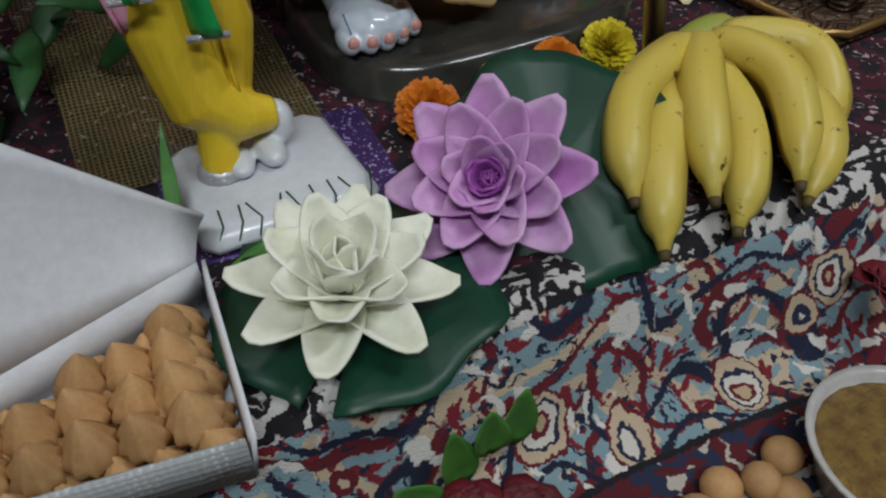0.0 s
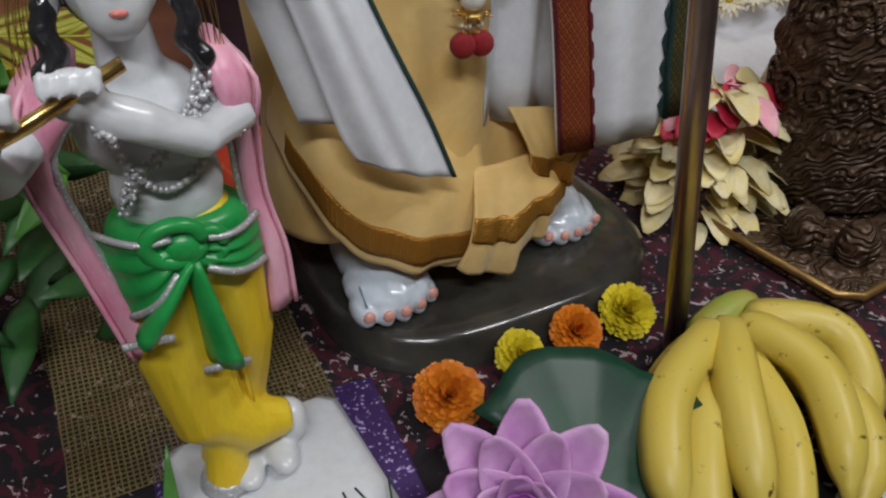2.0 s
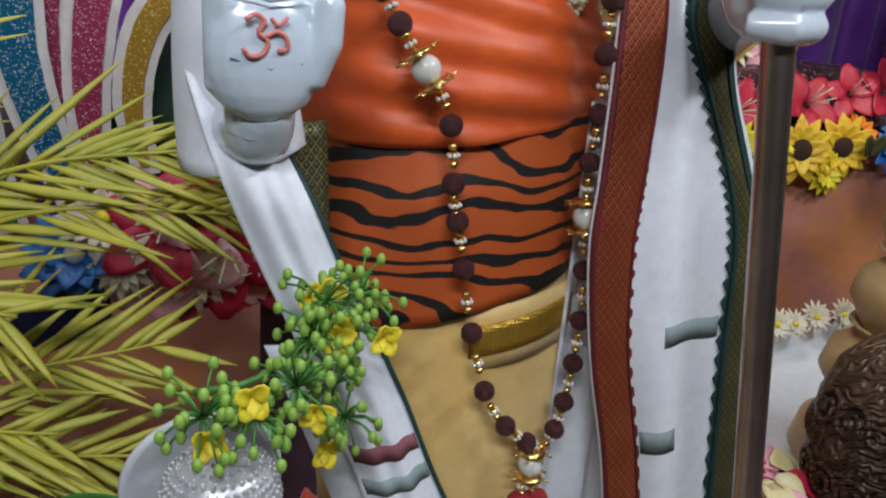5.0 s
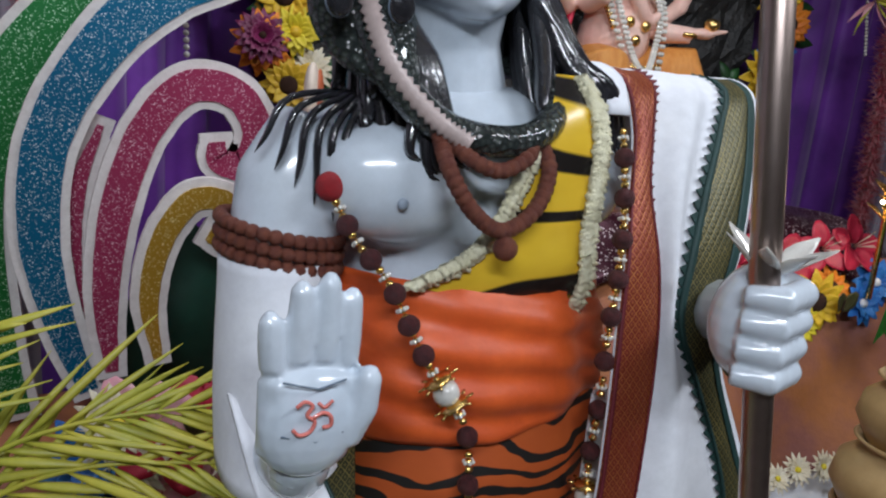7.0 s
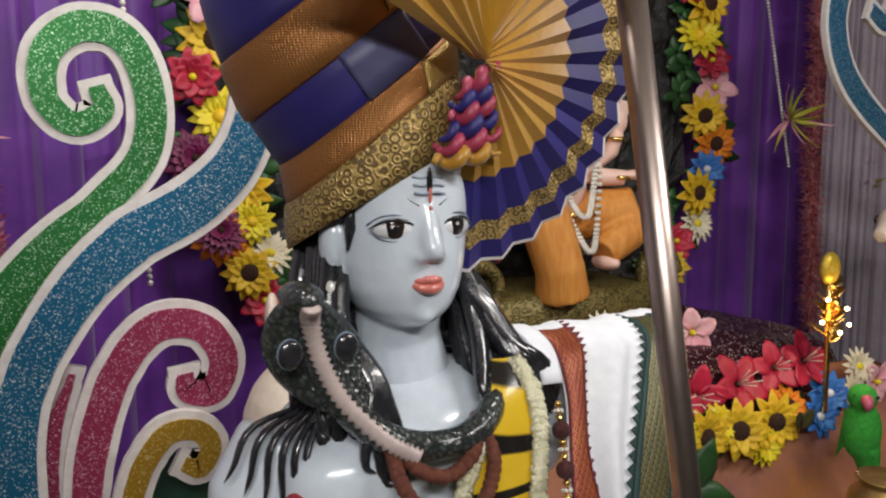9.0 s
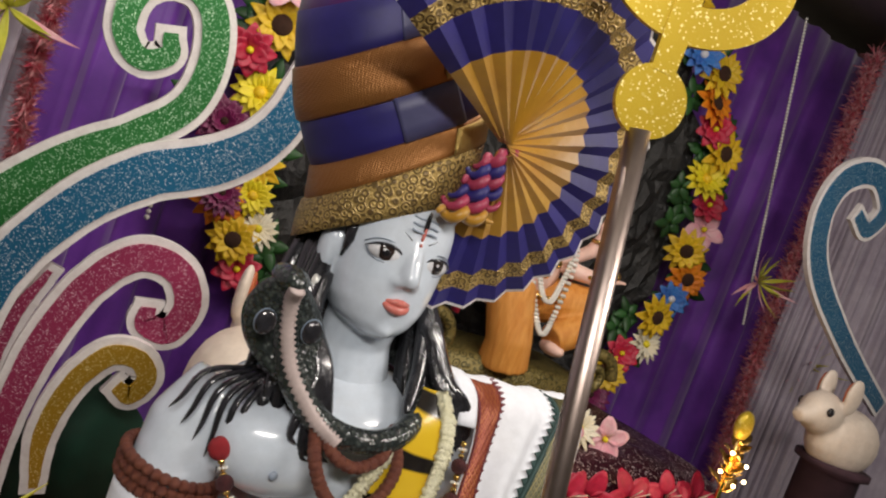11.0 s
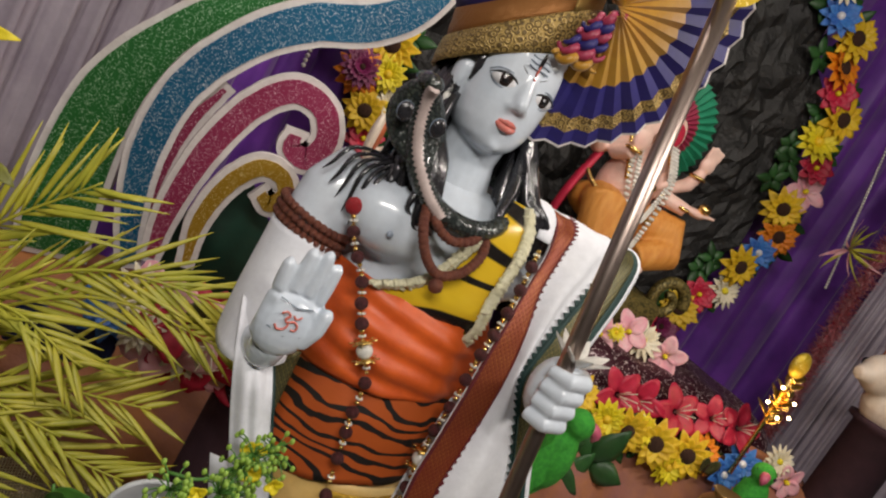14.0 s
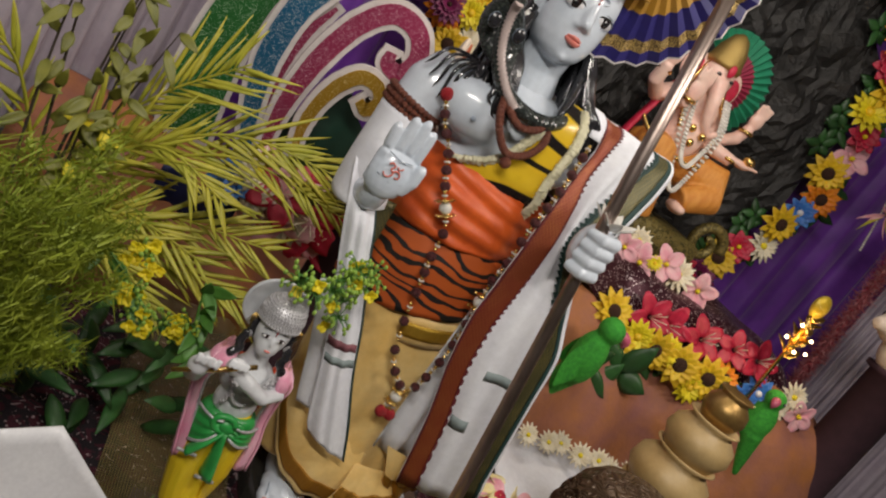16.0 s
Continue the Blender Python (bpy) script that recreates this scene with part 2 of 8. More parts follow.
def net_material():
    """Coarse olive jute net: threads with holes between them."""
    m, nt, p = nodes_of("jute_net")
    co = coords(nt)
    br = nd(nt, "TexBrick", Scale=1.0)
    br.offset = 0.0
    br.inputs["Mortar Size"].default_value = 0.0008
    br.inputs["Brick Width"].default_value, br.inputs["Row Height"].default_value = 0.0055, 0.0055
    nt.links.new(co, br.inputs["Vector"])
    n = nd(nt, "TexNoise", Scale=18.0, Detail=3.0)
    nt.links.new(co, n.inputs["Vector"])
    nt.links.new(mix(nt, n.outputs[0], (0.08, 0.065, 0.02), (0.22, 0.17, 0.06)), p.inputs["Base Color"])
    ma = nd(nt, "Math")
    ma.operation = "MAXIMUM"
    nt.links.new(br.outputs["Fac"], ma.inputs[0])
    ma.inputs[1].default_value = 0.12
    nt.links.new(ma.outputs[0], p.inputs["Alpha"])
    p.inputs["Roughness"].default_value = 0.6
    return m


M_RUG = carpet_material()
M_SKIN = plain("glossy_statue_paint", (0.68, 0.74, 0.81), (0.6, 0.68, 0.77), rough=0.2, scale=7, bump=0.02, coat=0.6)
M_SKIN_LIP = plain("coral_lip_paint", (0.75, 0.22, 0.18), rough=0.2, coat=0.4, bump=0)
M_NAIL = plain("coral_nail_paint", (0.8, 0.4, 0.33), rough=0.3, bump=0)
M_BLACK = plain("gloss_black_paint", (0.012, 0.012, 0.014), (0.03, 0.03, 0.035), rough=0.18, coat=0.6, scale=40, bump=0.25)
M_EYEWHITE = plain("eye_white_paint", (0.8, 0.8, 0.82), rough=0.12, bump=0)
M_GREYBLUE = plain("grey_blue_line_paint", (0.2, 0.26, 0.34), rough=0.3, bump=0)
M_SNAKE = scaly("snake_grey_paint", (0.11, 0.13, 0.115), (0.022, 0.028, 0.027))
M_SNAKEBELLY = plain("snake_belly_paint", (0.62, 0.5, 0.47), rough=0.3, bump=0.2)
M_PLINTH = plain("dark_plinth_paint", (0.03, 0.03, 0.026), (0.055, 0.052, 0.042), rough=0.22, scale=14, bump=0.1, coat=0.4)
M_RUDRA = plain("brown_seed_bead", (0.2, 0.06, 0.03), (0.12, 0.03, 0.02), rough=0.55, scale=120, bump=0.8, dist=0.003)
M_RUDRA_DARK = plain("dark_red_seed_bead", (0.13, 0.028, 0.03), (0.05, 0.012, 0.015), rough=0.6, scale=160, bump=1.0, dist=0.004)
M_YELLOWFUR = tiger("yellow_tiger_paint", (0.78, 0.55, 0.03), (0.6, 0.36, 0.02), 4.6, "Z", 0.22, 0.25, 8.0)
M_TIGER = tiger("orange_tiger_plush", (0.62, 0.13, 0.02), (0.42, 0.07, 0.012), 13.0, "Z", 0.36, 0.6, 11.0)
M_CREAMFUR = plain("cream_fur_trim", (0.85, 0.82, 0.6), (0.7, 0.66, 0.42), rough=0.5, scale=60, bump=0.8, dist=0.004)
M_ORANGE = plain("orange_satin", (0.72, 0.12, 0.018), (0.58, 0.08, 0.012), rough=0.46, scale=14, bump=0.1, sheen=0.05)
M_DHOTI = plain("cream_silk", (0.8, 0.58, 0.24), (0.74, 0.47, 0.14), rough=0.5, scale=9, bump=0.08, sheen=0.2)
M_GOLDTRIM = brocade("gold_thread_trim", (0.85, 0.55, 0.08), (0.55, 0.3, 0.03), 260, 0.7)
M_GOLDHEM = brocade("copper_gold_border", (0.62, 0.33, 0.05), (0.42, 0.17, 0.02), 300, 0.55)
M_SHAWL = plain("white_cotton", (0.8, 0.82, 0.86), (0.74, 0.76, 0.82), rough=0.75, scale=10, bump=0.12, sheen=0.1)
M_REDBORDER = lattice("maroon_gold_border", (0.5, 0.2, 0.05), (0.2, 0.025, 0.015))
M_MAROON = plain("maroon_thread", (0.14, 0.012, 0.02), rough=0.65)
M_GREENBORDER = lattice("green_gold_border", (0.34, 0.27, 0.08), (0.04, 0.045, 0.025))
M_DKGREEN = plain("dark_green_thread", (0.015, 0.05, 0.045), rough=0.65)
M_BLUESILK = plain("royal_blue_silk", (0.022, 0.016, 0.17), (0.014, 0.01, 0.1), rough=0.55, scale=10, sheen=0.04)
M_GREYBLUESILK = plain("grey_blue_silk", (0.075, 0.075, 0.17), (0.05, 0.05, 0.13), rough=0.5, scale=10, sheen=0.04)
M_GOLDSILK = plain("mustard_silk", (0.5, 0.27, 0.018), (0.38, 0.17, 0.012), rough=0.4, scale=10, sheen=0.3)
M_COPPERBAND = brocade("copper_tissue_band", (0.5, 0.22, 0.06), (0.36, 0.14, 0.035), 420, 0.5)
M_GOLDBAND = brocade("gold_tissue_band", (0.75, 0.55, 0.2), (0.5, 0.33, 0.09), 420, 0.75)
M_FIGBAND = scrollwork("figured_gold_band", (0.7, 0.48, 0.16), (0.04, 0.015, 0.01), 95, 0.35)
M_PLUMSILK = plain("plum_stripe_silk", (0.16, 0.02, 0.12), (0.03, 0.03, 0.18), rough=0.4, scale=8, sheen=0.2)
M_SOFTMAROON = plain("soft_maroon_thread", (0.26, 0.09, 0.11), rough=0.75)
M_PINKSILK = plain("magenta_silk", (0.38, 0.04, 0.09), rough=0.45)
M_STEEL = plain("polished_steel", (0.5, 0.41, 0.37), (0.38, 0.3, 0.26), rough=0.36, metal=1.0, scale=8, bump=0.03)
M_GOLDGLIT = glitter("gold_glitter", (0.6, 0.42, 0.02), (0.5, 0.33, 0.02), 500, (1.0, 0.85, 0.35))
M_GOLD = plain("gold_plating", (0.9, 0.65, 0.25), (0.7, 0.45, 0.12), rough=0.25, metal=1.0, scale=60, bump=0.1)
M_PEARL = plain("pearl", (0.8, 0.78, 0.72), rough=0.15, coat=0.6, bump=0)
M_REDPOM = plain("red_wool", (0.5, 0.008, 0.018), (0.34, 0.005, 0.012), rough=0.9, scale=120, bump=1.0, dist=0.004, sheen=0.08)
M_FOAM = plain("white_foam_board", (0.72, 0.68, 0.66), (0.62, 0.57, 0.55), rough=0.8, scale=40, bump=0.2)
M_GLIT_BLUE = glitter("blue_glitter", (0.01, 0.12, 0.24), (0.01, 0.17, 0.33))
M_GLIT_GREEN = glitter("green_glitter", (0.02, 0.16, 0.035), (0.03, 0.22, 0.05), light=(0.7, 1.0, 0.7))
M_GLIT_MAG = glitter("magenta_glitter", (0.33, 0.03, 0.1), (0.45, 0.05, 0.14), light=(1.0, 0.7, 0.8))
M_GLIT_GOLD = glitter("amber_glitter", (0.45, 0.26, 0.02), (0.55, 0.33, 0.03), light=(1.0, 0.85, 0.4))
M_DKGREENBOARD = plain("dark_green_board", (0.008, 0.05, 0.03), rough=0.6)
M_PURPLE = plain("purple_satin_curtain", (0.17, 0.035, 0.36), (0.1, 0.02, 0.24), rough=0.45, scale=6, bump=0.05, sheen=0.4)
M_LILAC = plain("pale_lilac_net_curtain", (0.45, 0.4, 0.46), (0.36, 0.31, 0.38), rough=0.7, scale=6, bump=0.1)
M_TINSEL = plain("red_tinsel", (0.55, 0.025, 0.07), (0.8, 0.5, 0.5), rough=0.4, metal=0.1, scale=60, bump=0.8)
M_CAVE = plain("black_crumpled_paper", (0.014, 0.014, 0.014), (0.03, 0.029, 0.027), rough=0.42, scale=11, bump=0.7, dist=0.012)
M_LEAF = plain("green_leaf", (0.03, 0.11, 0.025), (0.02, 0.07, 0.02), rough=0.45, scale=30, piece=0.3)
M_LEAFBRIGHT = plain("bright_leaf", (0.09, 0.26, 0.04), (0.06, 0.18, 0.03), rough=0.45, scale=30)
M_PADLEAF = plain("lily_pad_foam", (0.01, 0.06, 0.03), (0.007, 0.04, 0.022), rough=0.42, scale=18, bump=0.1)
M_WOVENGREY = plain("grey_green_thread", (0.26, 0.32, 0.32), rough=0.7)
M_TREELEAF = plain("olive_leaf", (0.2, 0.2, 0.03), (0.12, 0.13, 0.02), rough=0.5)
M_PALM = plain("yellow_green_palm", (0.52, 0.47, 0.05), (0.34, 0.36, 0.035), rough=0.45, scale=12)
M_BUSH = plain("feathery_green", (0.34, 0.4, 0.035), (0.2, 0.27, 0.025), rough=0.6, scale=14)
M_TWIG = plain("dark_twig", (0.06, 0.045, 0.03), rough=0.8)
M_YELLOWFL = plain("yellow_petal", (0.8, 0.55, 0.02), (0.7, 0.42, 0.015), rough=0.55, scale=40, piece=0.12)
M_ORANGEFL = plain("orange_petal", (0.8, 0.27, 0.01), (0.7, 0.18, 0.01), rough=0.55, scale=40, piece=0.12)
M_LEMON = plain("lemon_petal", (0.8, 0.68, 0.02), (0.7, 0.55, 0.015), rough=0.55, scale=40)
M_REDFL = plain("red_petal", (0.55, 0.02, 0.06), (0.4, 0.012, 0.04), rough=0.5, scale=40, piece=0.15)
M_ROSE = plain("dark_red_rose", (0.16, 0.006, 0.015), (0.08, 0.004, 0.01), rough=0.6, scale=40)
M_PINKFL = plain("pink_petal", (0.8, 0.34, 0.42), (0.8, 0.5, 0.52), rough=0.55, scale=40)
M_WHITEFL = plain("cream_petal", (0.8, 0.76, 0.62), (0.75, 0.66, 0.45), rough=0.55, scale=40)
M_BLUEFL = plain("blue_petal", (0.05, 0.22, 0.6), (0.03, 0.12, 0.45), rough=0.5, scale=40)
M_PLUM = plain("plum_petal", (0.2, 0.015, 0.09), (0.12, 0.01, 0.05), rough=0.5, scale=40)
M_BROWNEYE = plain("brown_flower_eye", (0.05, 0.018, 0.008), rough=0.9, scale=90, bump=1.0, dist=0.004)


# ---- mesh tools ----
class Build:
    """Gathers shapes with their materials into one mesh."""

    def __init__(self):
        self.bm, self.mats = bmesh.new(), []

    def slot(self, mat):
        if mat not in self.mats:
            self.mats.append(mat)
        return self.mats.index(mat)

    def rings(self, rings, mat, closed=True, caps=True):
        """Skin over rings of equally many points."""
        k, bm = self.slot(mat), self.bm
        vs = [[bm.verts.new(p) for p in r] for r in rings]
        n = len(vs[0])
        for a, b in zip(vs, vs[1:]):
            for i in range(n if closed else n - 1):
                j = (i + 1) % n
                f = bm.faces.new((a[i], a[j], b[j], b[i]))
                f.material_index, f.smooth = k, True
        if closed and caps:
            for r in (vs[0][::-1], vs[-1]):
                f = bm.faces.new(r)
                f.material_index, f.smooth = k, True
        return self

    def ball(self, c, r, mat, turn=None, n=16, h=10):
        r = (r, r, r) if isinstance(r, (int, float)) else r
        t = turn or Matrix.Identity(3)
        out = []
        for i in range(h + 1):
            a = math.pi * (0.02 + 0.96 * i / h)
            out.append([Vector(c) + t @ Vector((r[0] * math.sin(a) * math.cos(2 * math.pi * j / n), r[1] * math.sin(a) * math.sin(2 * math.pi * j / n), -r[2] * math.cos(a))) for j in range(n)])
        return self.rings(out, mat)

    def tube(self, pts, rad, mat, n=8, flat=1.0, up=(0.12, 0.3, 1)):
        pts = [Vector(p) for p in pts]
        rads = rad if isinstance(rad, (list, tuple)) else [rad] * len(pts)
        out = []
        side = None
        for i, p in enumerate(pts):
            d = (pts[min(i + 1, len(pts) - 1)] - pts[max(i - 1, 0)]).normalized()
            side = d.cross(Vector(up)) if side is None else side - d * side.dot(d)
            if side.length < 1e-5:
                side = d.cross(Vector((1, 0, 0.1)))
            side.normalize()
            w = d.cross(side)
            out.append([p + rads[i] * (side * math.cos(2 * math.pi * j / n) + w * flat * math.sin(2 * math.pi * j / n)) for j in range(n)])
        return self.rings(out, mat)

    def lathe(self, prof, mat, c=(0, 0, 0), n=24, turn=None, caps=True):
        t = turn or Matrix.Identity(3)
        return self.rings([[Vector(c) + t @ Vector((r * math.cos(2 * math.pi * j / n), r * math.sin(2 * math.pi * j / n), z)) for j in range(n)] for r, z in prof], mat, True, caps)

    def sheet(self, grid, mat):
        return self.rings(grid, mat, closed=False)

    def box(self, c, s, mat, turn=None, bevel=0.0):
        t = turn or Matrix.Identity(3)
        b = min(bevel, min(s) * 0.45) or 1e-4
        x, y, z = s[0] / 2, s[1] / 2, s[2] / 2

        def ring(ax, ay, az):
            return [Vector(c) + t @ Vector(q) for q in ((-ax + b, -ay, az), (ax - b, -ay, az), (ax, -ay + b, az), (ax, ay - b, az), (ax - b, ay, az), (-ax + b, ay, az), (-ax, ay - b, az), (-ax, -ay + b, az))]
        self.rings([ring(x - b, y - b, -z), ring(x, y, -z + b), ring(x, y, z - b), ring(x - b, y - b, z)], mat)
        return self

    def petal(self, base, along, normal, length, width, mat, cup=0.2, tip=0.25, rows=6, curl=0.0, thick=0.0):
        """One petal or leaf: a cupped blade with a narrow foot and a drawn tip."""
        a, nrm = Vector(along).normalized(), Vector(normal).normalized()
        s = a.cross(nrm).normalized()
        nrm = s.cross(a)
        g = []
        for i in range(rows + 1):
            u = i / rows
            w = width / 2 * (math.sin(math.pi * min(1, u ** 0.8 * 0.93 + 0.05)) ** (0.6 + tip)) + 0.0002
            mid = Vector(base) + a * (length * u) + nrm * (curl * length * u * u)
            g.append([mid + s * (w * v) + nrm * (cup * width * v * v * math.sin(math.pi * min(u + 0.1, 1))) for v in (-1, -0.5, 0, 0.5, 1)])
        return self.sheet(g, mat)

    def blob(self, shapes, mat, voxel, smooth=6):
        """Melts shapes (added by a function to a fresh Build) into one skin."""
        tmp = Build()
        shapes(tmp, mat)
        bmesh.ops.recalc_face_normals(tmp.bm, faces=tmp.bm.faces)
        me = bpy.data.meshes.new("tmp")
        tmp.bm.to_mesh(me)
        ob = new("tmp", me)
        r = ob.modifiers.new("r", "REMESH")
        r.mode, r.voxel_size, r.use_smooth_shade = "VOXEL", voxel, True
        if smooth:
            q = ob.modifiers.new("s", "SMOOTH")
            q.factor, q.iterations = 0.5, smooth
        got = bpy.data.meshes.new_from_object(ob.evaluated_get(bpy.context.evaluated_depsgraph_get()))
        bpy.data.objects.remove(ob)
        k, off = self.slot(mat), len(self.bm.faces)
        self.bm.from_mesh(got)
        self.bm.faces.ensure_lookup_table()
        for f in self.bm.faces[off:]:
            f.material_index, f.smooth = k, True
        bpy.data.meshes.remove(got)
        return self

    def mesh(self, name):
        me = bpy.data.meshes.new(name)
        bmesh.ops.recalc_face_normals(self.bm, faces=self.bm.faces)
        self.bm.to_mesh(me)
        self.bm.free()
        for m in self.mats:
            me.materials.append(m)
        return me


def thing(name, build, label, category, group="", kind="", thick=0.0):
    """A top-level thing: a mesh, or an Empty where build is None or a place."""
    if isinstance(build, Build):
        ob = new(name, build.mesh(name))
    else:
        ob = new(name)
        if build is not None:
            ob.matrix_world = Matrix.Translation(build)
    if thick:
        s = ob.modifiers.new("thickness", "SOLIDIFY")
        s.thickness, s.offset = thick, 0
    return tagged(ob, label, category, group, kind)


def part(name, build, parent, label="", thick=0.0):
    ob = new(name, build.mesh(name) if isinstance(build, Build) else build)
    ob.parent = parent
    ob.matrix_parent_inverse = Matrix.Identity(4) if parent.parent else parent.matrix_basis.inverted()
    if thick:
        s = ob.modifiers.new("thickness", "SOLIDIFY")
        s.thickness, s.offset = thick, 0
    if label:
        ob["label"] = label
    return ob


def curve_pts(pts, n):
    """A smooth line of n points through the given ones (Catmull-Rom)."""
    p = [Vector(q) for q in pts]
    p = [2 * p[0] - p[1]] + p + [2 * p[-1] - p[-2]]
    out = []
    for k in range(n):
        u = k / (n - 1) * (len(p) - 3)
        i = min(int(u), len(p) - 4)
        t = u - i
        a, b, c, d = p[i:i + 4]
        out.append(0.5 * (2 * b + (c - a) * t + (2 * a - 5 * b + 4 * c - d) * t * t + (3 * b - a - 3 * c + d) * t ** 3))
    return out


def wob(x, y, z, s=1.0):
    return noise.noise(Vector((x * s, y * s, z * s)))


# ---- the setting ----
FLOOR, STEP, TOP, EDGE = 0.0, 0.72, 0.87, 0.36


def slab(name, lo, hi, mat, label, category):
    b = Build()
    b.box([(p + q) / 2 for p, q in zip(lo, hi)], [q - p for p, q in zip(lo, hi)], mat)
    return thing(name, b, label, category, kind="structure")


M_WALL = plain("cream_wall_paint", (0.42, 0.39, 0.33), (0.36, 0.33, 0.28), rough=0.8, scale=3, bump=0.1)
M_TILE = plain("grey_floor_stone", (0.3, 0.28, 0.26), (0.22, 0.2, 0.19), rough=0.35, scale=5, bump=0.05)
M_CLOTHDARK = plain("dark_table_cloth", (0.05, 0.02, 0.03), rough=0.85)
slab("floor", (-3, -3, -0.1), (4.5, 2.8, FLOOR), M_TILE, "grey polished stone hall floor", "floor")
slab("ceiling", (-3, -3, 3.6), (4.5, 2.8, 3.7), M_WALL, "cream painted hall ceiling", "ceiling")
slab("wall_north", (-3, 2.8, 0), (4.5, 2.9, 3.6), M_WALL, "cream painted wall behind the curtains", "wall")
slab("wall_south", (-3, -3.1, 0), (4.5, -3, 3.6), M_WALL, "cream painted hall wall", "wall")
slab("wall_west", (-3.1, -3, 0), (-3, 2.8, 3.6), M_WALL, "cream painted hall wall", "wall")
slab("wall_east", (4.5, -3, 0), (4.6, 2.8, 3.6), M_WALL, "cream painted hall wall", "wall")


def curtain(name, pts, z0, z1, mat, label, pleats, depth, thick=0.004):
    """Hanging cloth along a line on the floor plan, in soft pleats."""
    line = curve_pts([(x, y, 0) for x, y in pts], 150)
    b = Build()
    grid = []
    for k in range(9):
        u = k / 8
        z = z0 + (z1 - z0) * u
        row = []
        for i, p in enumerate(line):
            s = i / 149
            d = (line[min(i + 1, 149)] - line[max(i - 1, 0)]).normalized()
            nrm = Vector((-d.y, d.x, 0))
            a = math.sin(s * pleats * 6.283 + 1.6 * wob(s * 9, 0.3, 0.4) + u * 0.8 * wob(s * 5, u * 2, 3)) + 0.5 * math.sin(s * pleats * 14.9 + 2 * wob(s * 7, 3, 1))
            row.append(p + nrm * (depth * a * (1 - 0.45 * u)) + Vector((0, 0, z)))
        grid.append(row)
    b.sheet(grid, mat)
    return thing(name, b, label, "curtain", thick=thick)


curtain("purple_curtain", [(-0.35, 2.0), (0.3, 2.42), (1.3, 2.5), (2.4, 2.5), (3.6, 2.42)], 0.75, 3.45, M_PURPLE, "purple satin curtain hung in pleats behind the shrine", 24, 0.028)
curtain("lilac_curtain", [(-1.7, 0.9), (-0.9, 1.45), (-0.42, 1.72), (-0.12, 1.9)], 0.75, 3.45, M_LILAC, "pale lilac net curtain at the side of the shrine", 15, 0.022)
curtain("lilac_curtain", [(2.97, 2.27), (3.3, 2.02), (4.1, 1.5)], 0.75, 3.45, M_LILAC, "pale lilac net curtain closing the shrine's side", 13, 0.022)

# the stepped table under the rug
slab("platform", (-1.6, EDGE + 0.03, 0), (3.9, 2.45, TOP - 0.012), M_CLOTHDARK, "dark cloth-covered platform under the rug", "platform")
slab("platform_step", (-1.6, -0.12, 0), (3.9, EDGE - 0.06, STEP - 0.012), M_CLOTHDARK, "lower dark cloth-covered step of the platform", "platform")


def rug():
    b = Build()
    prof = [(2.4, TOP, 2.0), (1.6, TOP, 1.2), (1.0, TOP, 0.62)] + [(EDGE + 0.4 - 0.05 * k, TOP, 0.4 - 0.05 * k) for k in range(8)]
    prof += [(EDGE + 0.012, TOP - 0.003, 0.008), (EDGE - 0.004, TOP - 0.014, -0.012), (EDGE - 0.014, TOP - 0.035, -0.035)]
    prof += [(EDGE - 0.014 - 0.008 * k, TOP - 0.035 - 0.018 * k, -0.035 - 0.02 * k) for k in range(1, 6)]
    prof += [(EDGE - 0.075, STEP + 0.008, -0.155), (EDGE - 0.12, STEP, -0.2), (EDGE - 0.25, STEP, -0.33)]
    grid, uv = [], []
    for y, z, w in prof:
        row, uvr = [], []
        for i in range(141):
            x = -0.9 + 3.4 * i / 140
            e = 0.005 * wob(x * 7, y * 9, z * 9) + 0.004 * wob(x * 17, y * 14, 2)
            dy = 0.02 * wob(x * 3.1, 0.5, z * 2) if z < TOP - 0.001 else 0
            row.append(Vector((x, y + dy, z + abs(e))))
            uvr.append((x, w))
        grid.append(row)
        uv.append(uvr)
    b.sheet(grid, M_RUG)
    flat = [c for r in uv for c in r]
    b.bm.verts.index_update()
    lay = b.bm.loops.layers.uv.new("across")
    for f in b.bm.faces:
        for lp in f.loops:
            lp[lay].uv = flat[lp.vert.index]
    thing("rug", b, "patterned maroon, black and pale blue knotted rug draped over the platform", "rug", thick=0.006)


rug()

# ---- the large statue ----
M_IRIS = plain("dark_brown_iris_paint", (0.035, 0.02, 0.015), (0.015, 0.01, 0.009), rough=0.12, coat=0.5, bump=0)
M_NIPPLE = plain("soft_grey_blue_paint", (0.38, 0.45, 0.55), rough=0.3, bump=0)
HEAD = Vector((0.289, 0.932, 2.061))


def fingers(b, mat, roots, tips, rad):
    for (r, t) in zip(roots, tips):
        r, t = Vector(r), Vector(t)
        b.tube([r, r.lerp(t, 0.35), r.lerp(t, 0.7), t, t + (t - r).normalized() * rad * 0.7], [rad, rad * 1.02, rad * 0.95, rad * 0.82, rad * 0.3], mat, 10)


